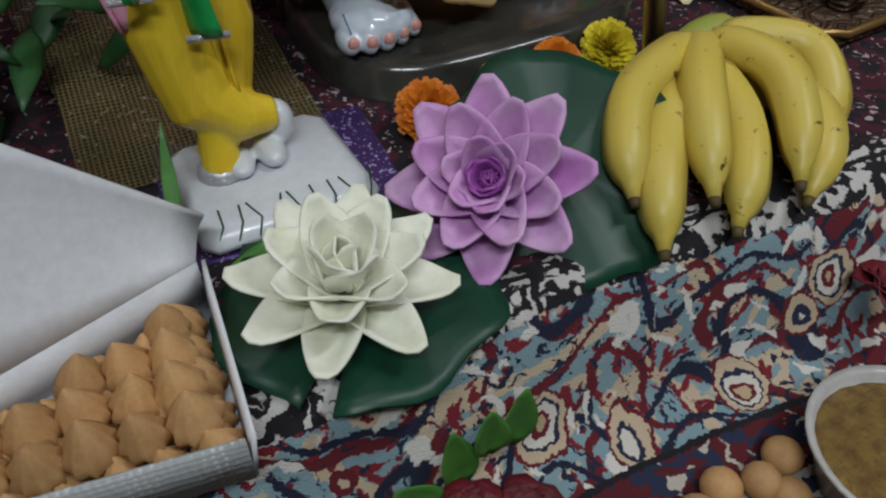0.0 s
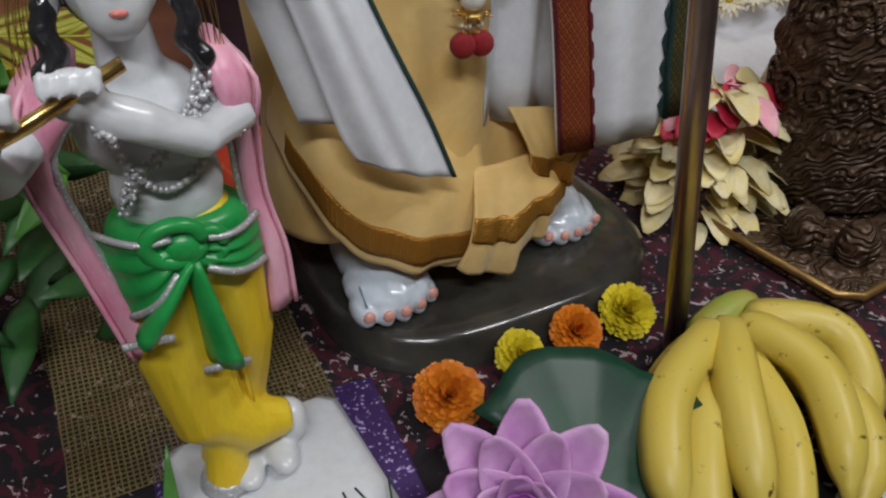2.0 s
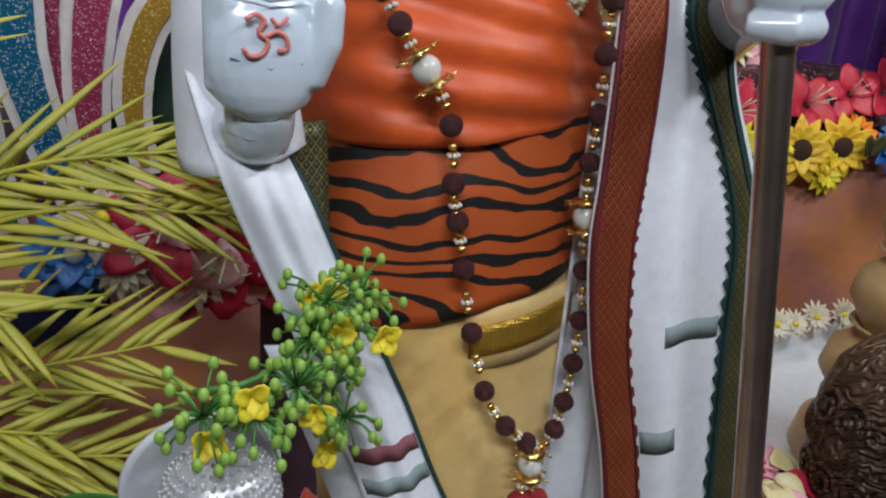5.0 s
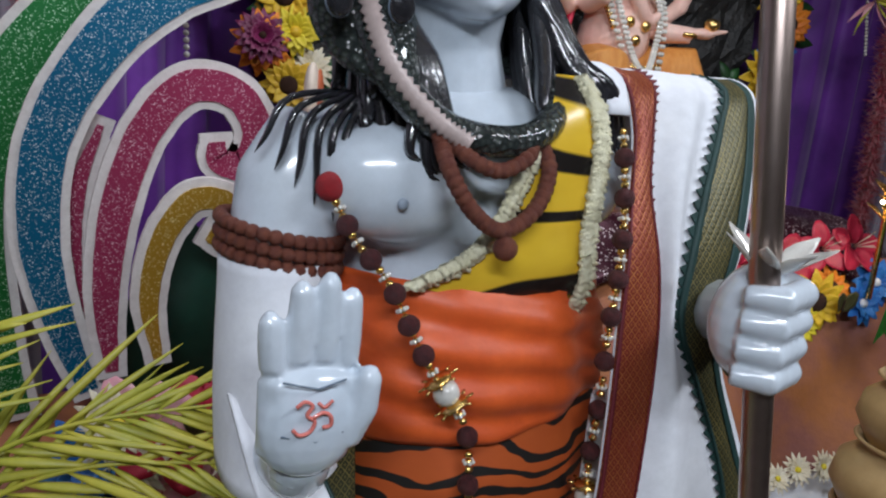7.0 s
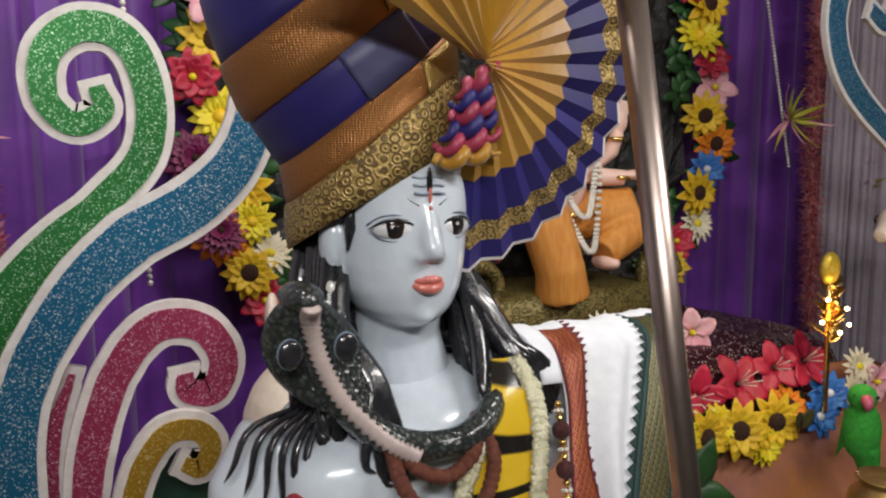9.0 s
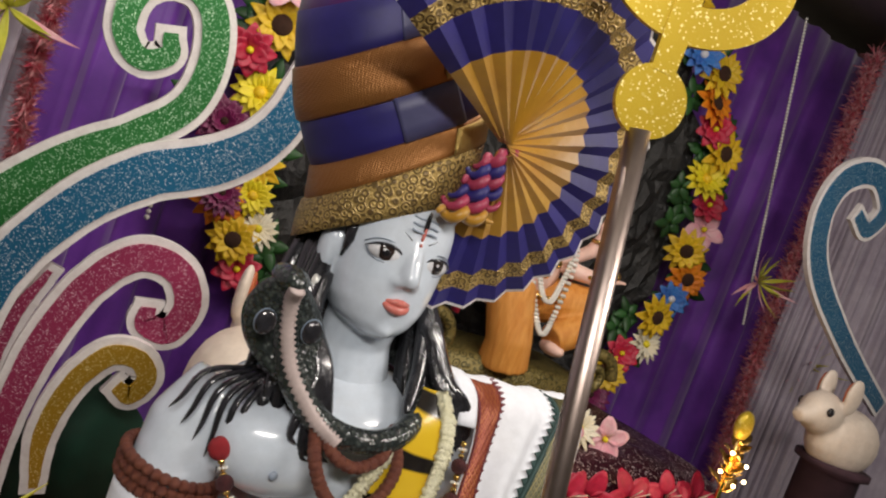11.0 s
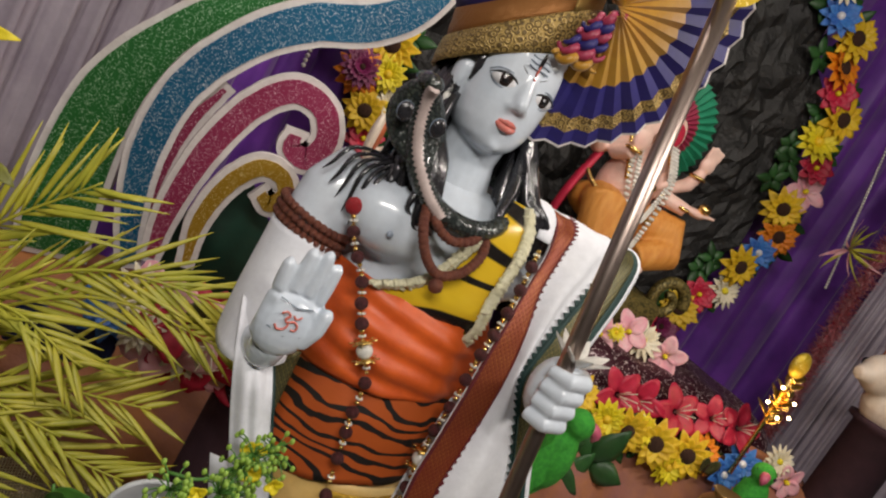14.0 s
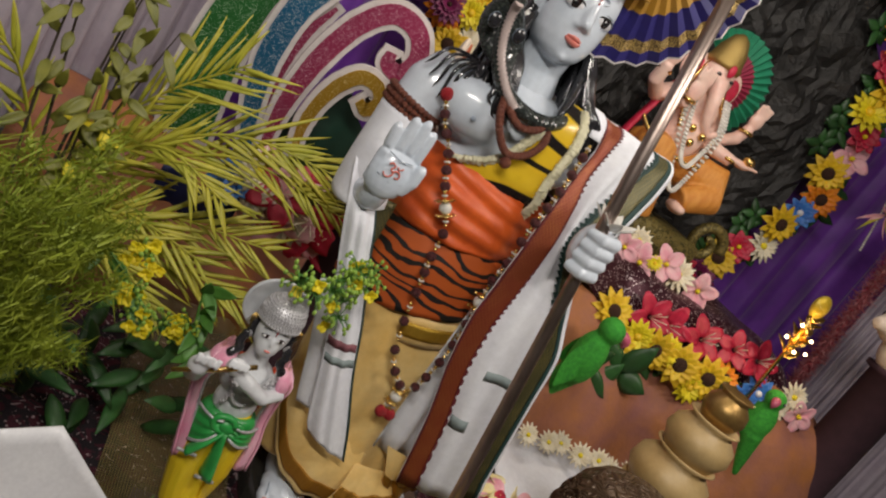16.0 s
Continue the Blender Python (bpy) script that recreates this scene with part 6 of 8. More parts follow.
def bananas():
    top = thing("banana_bunch", (0.575, 0.56, 0.9), "hand of ripe yellow bananas lying on the rug", "fruit")
    tips = [((0.356, 0.347, 0.888), (0.435, 0.45, 0.93)), ((0.352, 0.395, 0.915), (0.425, 0.495, 0.955)), ((0.43, 0.366, 0.912), (0.5, 0.475, 0.958)), ((0.447, 0.342, 0.888), (0.53, 0.435, 0.928)), ((0.535, 0.352, 0.908), (0.598, 0.46, 0.958)), ((0.55, 0.346, 0.888), (0.63, 0.432, 0.922)), ((0.64, 0.4, 0.895), (0.682, 0.495, 0.952)), ((0.4, 0.45, 0.9), (0.475, 0.535, 0.92))]
    root = Vector((0.6, 0.575, 0.935))
    for k, (t, m) in enumerate(tips):
        t, m = (Vector((x + 0.008 + 0.1 * (0.66 - x), y + 0.008, z)) for x, y, z in (t, m))
        r0 = root + (m - root) * 0.12 + Vector((0, 0, -0.012 if k in (0, 3, 5, 7) else 0.006))
        line = curve_pts([r0, r0.lerp(m, 0.35) + Vector((0, 0, 0.01)), m, m.lerp(t, 0.55) + (m - (r0 + t) / 2) * 0.25, t], 22)
        n = 10
        b = Build()
        b.tube(line, [0.0085, 0.0095, 0.012] + [0.0208 + 0.004 * math.sin(math.pi * i / 16) for i in range(15)] + [0.02, 0.016, 0.009, 0.006], M_BANANA, 6)
        fruit = part("banana", b, top)
        b = Build()
        b.tube([line[-1], line[-1] + (line[-1] - line[-3]).normalized() * 0.009], [0.0062, 0.0045], M_BANTIP, 7)
        part("tip", b, fruit, "black dried tip")
    b = Build()
    b.tube(curve_pts([(0.563, 0.574, 0.93), (0.59, 0.579, 0.939), (0.628, 0.584, 0.945), (0.653, 0.579, 0.95)], 10), [0.012, 0.018, 0.02, 0.02, 0.021, 0.021, 0.02, 0.018, 0.016, 0.01], M_BANSTEM, 10)
    part("stem", b, top, "green stem")


bananas()

# ---- box of sweets ----
M_CARD = plain("white_card", (0.72, 0.73, 0.75), (0.66, 0.67, 0.7), rough=0.35, scale=20, bump=0.05)
M_CARDPRINT = brocade("printed_card", (0.7, 0.7, 0.7), (0.3, 0.34, 0.33), 160, 0.0)
M_MODAK = plain("brown_sweet", (0.54, 0.32, 0.13), (0.42, 0.22, 0.08), rough=0.65, scale=45, bump=0.3, piece=0.12)


def sweet_box():
    top = thing("sweet_box", (-0.12, 0.4, TOP), "open white card box holding rows of brown sweets", "box")
    z0 = TOP + 0.004
    fr, br, fl, bl = Vector((0.004, 0.306, z0)), Vector((0.012, 0.49, z0)), Vector((-0.235, 0.335, z0)), Vector((-0.235, 0.4, z0))
    up = Vector((0, 0, 0.046))

    def wall(p, q, nm, mt, lean=Vector((0, 0, 0))):
        b = Build()
        b.sheet([[p.lerp(q, i / 8) for i in range(9)], [p.lerp(q, i / 8) + up + lean for i in range(9)]], mt)
        part(nm, b, top, "", 0.003)

    wall(fl, fr, "front_side", M_CARDPRINT)
    wall(fr, br, "end_side", M_CARD, Vector((0.006, 0, 0)))
    wall(bl, br, "back_side", M_CARD)
    wall(fl, bl, "far_side", M_CARD)
    b = Build()
    b.sheet([[fl, fr], [bl, br]], M_CARD)
    part("bottom", b, top, "", 0.003)
    hl, hr = bl + up, br + up
    tr, tl = Vector((0.03, 0.515, 0.945)), Vector((-0.3, 0.5, 1.265))
    tm = Vector((-0.178, 0.505, 1.145))
    b = Build()
    topline = [tr.lerp(tm, i / 8) for i in range(9)] + [tm.lerp(Vector((-0.26, 0.47, 1.13)), i / 4) for i in range(1, 5)]
    low = [hr.lerp(hl, i / 12) for i in range(13)]
    b.sheet([[low[i].lerp(topline[i], k / 8) + Vector((0, 0.01 * math.sin(math.pi * k / 8), 0)) for i in range(13)] for k in range(9)], M_CARD)
    part("lid", b, top, "glossy white lid standing open", 0.003)


sweet_box()
sw = Build()
g = []
for k in range(9):
    u = k / 8
    r = 0.0172 * (1 - 0.12 * u - 0.88 * u ** 1.7) * (0.8 + 0.9 * min(u, 0.22)) + 0.0006
    g.append([Vector((r * (1 + 0.24 * (j % 2)) * math.cos(2 * math.pi * j / 20), r * (1 + 0.24 * (j % 2)) * math.sin(2 * math.pi * j / 20), 0.04 * u)) for j in range(20)])
sw.rings(g, M_MODAK)
sweet = sw.mesh("sweet")
rnd = random.Random(5)
for layer in range(2):
    for i in range(6):
        for j in range(7):
            x, y = -0.014 - 0.033 * j + 0.003 * rnd.random() - 0.012 * layer, 0.328 + 0.031 * i + 0.003 * j + 0.003 * rnd.random() + 0.012 * layer
            back = 0.40 + (x + 0.235) * 0.364
            if y > back - 0.022 - 0.014 * layer or y < 0.327 - x * 0.06:
                continue
            ob = tagged(new("sweet", sweet), "brown fluted cone-shaped sweet standing in the card box" if not layer else "brown fluted cone-shaped sweet on the upper layer", "sweet", "sweets in the box")
            ob.matrix_world = Matrix.Translation((x, y, TOP + 0.0062 + 0.026 * layer)) @ Euler((0.35 * (rnd.random() - 0.5), 0.35 * (rnd.random() - 0.5), 6 * rnd.random())).to_matrix().to_4x4() @ Matrix.Scale(0.93 + 0.14 * rnd.random(), 4)


# ---- glitter scroll boards ----
def ribbon_board(name, line, widths, mat, y, label, n=90):
    """Foam scroll with a glitter face: a band along a line, foam showing as a margin."""
    top = thing(name, (line[0][0], y, line[0][1]), label, "decoration", "scroll boards")
    pts = curve_pts([(x, 0, z) for x, z in line], n)
    ws = [float(np.interp(i / (n - 1), np.linspace(0, 1, len(widths)), widths)) for i in range(n)]

    def band(extra, y0, y1, mt, nm, lb):
        rings = []
        for i, p in enumerate(pts):
            d = (pts[min(i + 1, n - 1)] - pts[max(i - 1, 0)]).normalized()
            s = Vector((-d.z, 0, d.x))
            w = ws[i] / 2 + extra
            e = 0.0015 * wob(i * 0.4, w * 30, 3)
            q = p + (d * (-extra if i == 0 else extra if i == n - 1 else 0))
            rings.append([q + s * (w + e) + Vector((0, y + y0, 0)), q - s * (w - e) + Vector((0, y + y0, 0)), q - s * (w - e) + Vector((0, y + y1, 0)), q + s * (w + e) + Vector((0, y + y1, 0))])
        b = Build()
        b.rings(rings, mt)
        for f in b.bm.faces:
            f.smooth = False
        part(nm, b, top, lb)

    band(0.014, 0.0, 0.016, M_FOAM, "foam_back", "white foam board")
    band(0.0, -0.004, 0.002, mat, "glitter_face", "")


SW = 1.56
ribbon_board("scroll_board", [(-0.035, 1.33), (-0.075, 1.45), (-0.102, 1.6), (-0.085, 1.76), (-0.01, 1.9), (0.09, 2.0), (0.2, 2.06), (0.285, 2.15), (0.32, 2.28), (0.325, 2.4)], [0.03, 0.045, 0.06, 0.065, 0.07, 0.08, 0.08, 0.07, 0.06, 0.04], M_GLIT_BLUE, SW, "white foam scroll board with blue glitter face")
ribbon_board("scroll_board", [(-0.19, 1.28), (-0.215, 1.45), (-0.21, 1.66), (-0.15, 1.83), (-0.05, 1.97), (0.05, 2.06), (0.125, 2.145), (0.138, 2.25), (0.105, 2.335), (0.04, 2.353), (-0.014, 2.31), (-0.02, 2.235), (0.022, 2.195), (0.064, 2.22), (0.056, 2.258)], [0.13, 0.14, 0.12, 0.075, 0.06, 0.05, 0.05, 0.05, 0.05, 0.05, 0.045, 0.04, 0.04, 0.035, 0.025], M_GLIT_GREEN, SW + 0.03, "white foam scroll board with green glitter spiral")
ribbon_board("scroll_board", [(0.0, 1.37), (-0.008, 1.5), (0.01, 1.65), (0.055, 1.78), (0.12, 1.852), (0.195, 1.845), (0.232, 1.785), (0.212, 1.728), (0.17, 1.735), (0.165, 1.765)], [0.02, 0.04, 0.05, 0.05, 0.052, 0.05, 0.05, 0.05, 0.042, 0.026], M_GLIT_MAG, SW - 0.02, "white foam scroll board with magenta glitter curl")
ribbon_board("scroll_board", [(0.07, 1.40), (0.056, 1.5), (0.075, 1.6), (0.12, 1.668), (0.17, 1.672), (0.197, 1.64), (0.178, 1.602), (0.15, 1.615)], [0.015, 0.03, 0.035, 0.038, 0.036, 0.036, 0.034, 0.024], M_GLIT_GOLD, SW - 0.05, "white foam scroll board with amber glitter curl")
ribbon_board("scroll_board", [(-0.03, 1.36), (-0.055, 1.5), (-0.05, 1.66), (-0.01, 1.78)], [0.02, 0.03, 0.03, 0.01], M_GLIT_MAG, SW + 0.02, "narrow white foam scroll board with dark magenta glitter")
ribbon_board("scroll_board", [(2.75, 1.98), (2.42, 2.14), (2.12, 2.33), (2.02, 2.5), (2.06, 2.64), (2.2, 2.7), (2.31, 2.62), (2.26, 2.53), (2.18, 2.56)], [0.05, 0.06, 0.07, 0.075, 0.075, 0.07, 0.06, 0.05, 0.04], M_GLIT_BLUE, 1.6, "white foam scroll board with blue glitter curl at the far side")
rod = Build()
rod.tube([(2.6, 1.625, TOP), (2.6, 1.625, 2.1)], 0.006, M_TWIG, 8)
thing("support_rod", rod, "thin dark wooden rod holding up the far scroll board", "rod")
b = Build()
outl = [(-0.02, 1.38), (0.06, 1.52), (0.11, 1.63), (0.15, 1.60), (0.19, 1.56), (0.25, 1.50), (0.27, 1.40), (0.2, 1.30), (0.05, 1.28)]
b.rings([[Vector((p.x, SW + y, p.z)) for p in curve_pts([(x, 0, z) for x, z in outl + outl[:1]], 50)[:-1]] for y in (0.05, 0.062)], M_DKGREENBOARD)
thing("leaf_board", b, "dark green leaf-shaped board behind the scrolls", "decoration")

# ---- cave, wreath and strings at the back ----
b = Build()
g = []
CX, CZ, CR = 1.28, 2.3, 0.9
for k in range(30):
    u = k / 29
    row = []
    for j in range(97):
        a = 2 * math.pi * j / 96
        r = u * CR * 1.02
        x, z = CX + r * math.cos(a), CZ + r * math.sin(a)
        d = 0.09 * abs(wob(x * 6, 2, z * 6)) + 0.05 * abs(wob(x * 14, 5, z * 14)) + 0.02 * abs(wob(x * 30, 5, z * 30))
        row.append(Vector((x, 2.34 - d + 0.06 * (1 - u * u), z)))
    g.append(row)
b.sheet(g, M_CAVE)
for f in b.bm.faces:
    f.smooth = False
thing("cave_backdrop", b, "black crumpled paper cave behind the seated elephant statue", "backdrop", kind="structure", thick=0.004)


def flower_kind(name, label, petal_mat, eye_mat, n, ln, wd, lift, layers=1, eye=0.3, tip=0.3, cup=0.15, group="artificial flowers", stamen=False):
    """An artificial flower that looks along +Z, kept at the origin to be copied."""
    top = thing(name, None, label, "flower", group)
    for k in range(layers):
        b = Build()
        rr = random.Random(n + k)
        for i in range(n):
            a = 2 * math.pi * (i + 0.5 * k) / n + 0.1 * (rr.random() - 0.5)
            l = lift + 0.35 * k + 0.15 * (rr.random() - 0.5)
            d = Vector((math.cos(a) * math.cos(l), math.sin(a) * math.cos(l), math.sin(l)))
            up = Vector((-math.cos(a) * math.sin(l), -math.sin(a) * math.sin(l), math.cos(l)))
            b.petal(d * ln * 0.12, d, up, ln * (1 - 0.22 * k), wd, petal_mat, cup, tip, 5, -0.12)
        part("petals", b, top, "", 0.0008)
    b = Build()
    if stamen:
        for i in range(5):
            a = i * 1.25
            b.tube([(0, 0, 0), (0.15 * ln * math.cos(a), 0.15 * ln * math.sin(a), ln * 0.5), (0.28 * ln * math.cos(a), 0.28 * ln * math.sin(a), ln * 0.95)], 0.0016, M_WHITEFL, 5)
    else:
        b.ball((0, 0, 0.008), (ln * eye, ln * eye, ln * 0.2), eye_mat, None, 14, 6)
    part("flower_eye", b, top)
    return top


def leaf_kind(name, label, mat, n, ln, wd, group="artificial leaves"):
    top = thing(name, None, label, "leaves", group)
    for i in range(n):
        a = 2 * math.pi * i / n + 0.4
        b = Build()
        d = Vector((math.cos(a), math.sin(a), 0.25 + 0.2 * math.sin(i * 2.3)))
        b.petal(d * 0.004, d, (0, 0, 1), ln * (0.8 + 0.2 * math.sin(i * 1.7)), wd, mat, -0.15, 0.5, 6, -0.25)
        part("leaf", b, top, "", 0.0008)
    return top


SUN = flower_kind("sunflower", "artificial yellow sunflower with brown eye", M_YELLOWFL, M_BROWNEYE, 11, 0.064, 0.03, 0.12, 2, 0.38)
SUNO = flower_kind("sunflower", "artificial amber sunflower with dark brown eye", M_ORANGEFL, M_BROWNEYE, 11, 0.062, 0.03, 0.12, 2, 0.38)
SUNY = flower_kind("daisy", "artificial lemon yellow daisy", M_LEMON, M_YELLOWFL, 13, 0.055, 0.024, 0.2, 2, 0.25)
RED = flower_kind("red_flower", "artificial crimson flower with ruffled petals", M_REDFL, M_LEMON, 8, 0.05, 0.034, 0.25, 2, 0.16, 0.1)
PINK = flower_kind("pink_flower", "artificial pale pink blossom", M_PINKFL, M_LEMON, 5, 0.062, 0.05, 0.22, 1, 0.14, -0.1)
CREAM = flower_kind("cream_flower", "artificial cream white daisy flower", M_WHITEFL, M_LEMON, 14, 0.05, 0.016, 0.2, 2, 0.2)
BLUE = flower_kind("blue_flower", "artificial bright blue flower", M_BLUEFL, M_EYEWHITE, 10, 0.05, 0.028, 0.25, 2, 0.22)
PLUM = flower_kind("plum_flower", "artificial dark plum dahlia", M_PLUM, M_BROWNEYE, 16, 0.058, 0.024, 0.2, 3, 0.16)
HIB = flower_kind("hibiscus", "artificial crimson hibiscus with cream stamens", M_REDFL, M_WHITEFL, 5, 0.085, 0.062, 0.25, 1, 0.2, -0.05, 0.1, stamen=True)
LEAVES = leaf_kind("leaf_spray", "spray of artificial green leaves", M_LEAF, 5, 0.07, 0.036)
KINDS = {"S": SUN, "O": SUNO, "Y": SUNY, "R": RED, "P": PINK, "C": CREAM, "B": BLUE, "U": PLUM, "H": HIB, "L": LEAVES}
USED = set()
frnd = random.Random(11)


def put(kind, p, facing=(-0.25, -1, 0.12), size=1.0):
    src = KINDS[kind]
    f = Vector(facing) + Vector((frnd.random() - 0.5, 0, frnd.random() - 0.5)) * 0.6
    m = Matrix.Translation(p) @ f.to_track_quat("Z", "Y").to_matrix().to_4x4() @ Matrix.Rotation(frnd.random() * 6.28, 4, "Z") @ Matrix.Scale(size * (0.92 + 0.16 * frnd.random()), 4)
    if src not in USED:
        USED.add(src)
        src.matrix_basis = m
        return src
    s = src.scale.copy()
    ob = copy_thing(src, Matrix.Identity(4))
    ob.matrix_basis = m
    return ob


# wreath round the cave
seq_r = "OSRSCBSORSYRPSOBSCRSURSOYR"
for i, kd in enumerate(seq_r):
    a = math.radians(78 - 6.1 * i)
    r = 0.95 + 0.035 * math.sin(i * 2.3)
    put(kd, (CX + r * math.cos(a), 2.24 - 0.03 * frnd.random(), CZ + r * math.sin(a)), size=1.4)
for i in range(46):
    a = math.radians(84 - 3.5 * i)
    put("L", (CX + (0.95 + 0.13 * (frnd.random() - 0.5) * 2) * math.cos(a), 2.27, CZ + (0.95 + 0.13 * (frnd.random() - 0.5) * 2) * math.sin(a)), size=1.2)
for i, kd in enumerate("YPSRYUSOCR"):
    a = math.radians(160 + 6.0 * i)
    r = 0.93 + 0.045 * math.sin(i * 2.9)
    put(kd, (CX + r * math.cos(a), 2.17 - 0.03 * frnd.random(), CZ + r * math.sin(a)), size=1.25)
put("S", (0.437, 2.13, 1.84), size=1.15)
put("U", (0.37, 2.14, 1.95), size=1.1)
put("Y", (0.45, 2.14, 1.97), size=1.1)
for i in range(22):
    a = math.radians(156 + 3.2 * i)
    put("L", (CX + (0.92 + 0.12 * (frnd.random() - 0.5) * 2) * math.cos(a), 2.2, CZ + (0.92 + 0.12 * (frnd.random() - 0.5) * 2) * math.sin(a)), size=1.2)


def tinsel(line, label, r=0.035):
    """Tinsel garland: a core with many fine bristles."""
    rr = random.Random(2)
    pts = curve_pts(line, 130)
    b = Build()
    b.tube(pts, 0.004, M_TINSEL, 5)
    k = b.slot(M_TINSEL)
    for i, p in enumerate(pts):
        for q in range(34):
            d = Vector((rr.random() - 0.5, rr.random() - 0.5, rr.random() - 0.5)).normalized() * r * (0.7 + 0.5 * rr.random())
            s = d.cross(Vector((rr.random(), rr.random(), 1))).normalized() * 0.0036
            f = b.bm.faces.new([b.bm.verts.new(v) for v in (p - s, p + s, p + d)])
            f.material_index = k
    thing("tinsel_garland", b, label, "garland", "tinsel garlands")


tinsel([(2.8, 2.2, 3.35), (2.81, 2.2, 2.8), (2.8, 2.2, 2.2), (2.82, 2.19, 1.75), (2.83, 2.18, 1.4)], "red and white tinsel garland hanging down the curtain", 0.07)
tinsel([(-0.12, 1.86, 2.75), (-0.125, 1.86, 2.4), (-0.13, 1.84, 2.1), (-0.1, 1.84, 1.8), (-0.08, 1.82, 1.5)], "red and white tinsel garland hanging behind the scroll boards", 0.04)


def bead_string(p, q, n, label):
    b = Build()
    for i in range(n):
        b.ball(Vector(p).lerp(Vector(q), i / (n - 1)), 0.006, M_PEARL, None, 6, 4)
    thing("bead_string", b, label, "beads", "bead strings", kind="stuff")


bead_string((2.08, 2.0, 3.19), (2.385, 2.0, 2.09), 95, "white bead string hanging before the purple curtain")
bead_string((0.1, 1.72, 2.9), (0.14, 1.72, 1.9), 80, "white bead string hanging behind the scroll boards")


def air_plant(c, r, label):
    top = thing("hanging_plant", c, label, "plant", "hanging plants")
    rr = random.Random(8)
    for k in range(18):
        d = Vector((rr.random() - 0.5, rr.random() * 0.6 - 0.45, rr.random() - 0.35)).normalized()
        b = Build()
        b.petal(c, d, (0.1, -1, 0.3), r * (0.7 + 0.5 * rr.random()), 0.016, M_PALM if k % 3 else M_PINKFL, 0.1, 0.8, 5, 0.35)
        part("leaf", b, top, "", 0.0008)


air_plant(Vector((2.34, 1.97, 2.26)), 0.13, "small yellow green artificial spray hung on the bead string")
air_plant(Vector((3.2, 2.18, 2.0)), 0.16, "small yellow green artificial spray on the lilac curtain")
air_plant(Vector((-0.2, 1.75, 2.2)), 0.13, "small yellow green artificial spray on the side curtain")


# ---- seated elephant-headed statue ----
M_GPINK = plain("pink_skin_paint", (0.86, 0.62, 0.52), (0.84, 0.52, 0.44), rough=0.4, scale=12)
M_GORANGE = plain("pleated_orange_silk", (0.8, 0.36, 0.08), (0.66, 0.24, 0.035), rough=0.45, scale=60, stretch=(1, 1, 0.1), bump=0.6, dist=0.006)
M_GREENSILK = plain("sheer_green_silk", (0.02, 0.22, 0.12), (0.03, 0.32, 0.18), rough=0.35, scale=20)


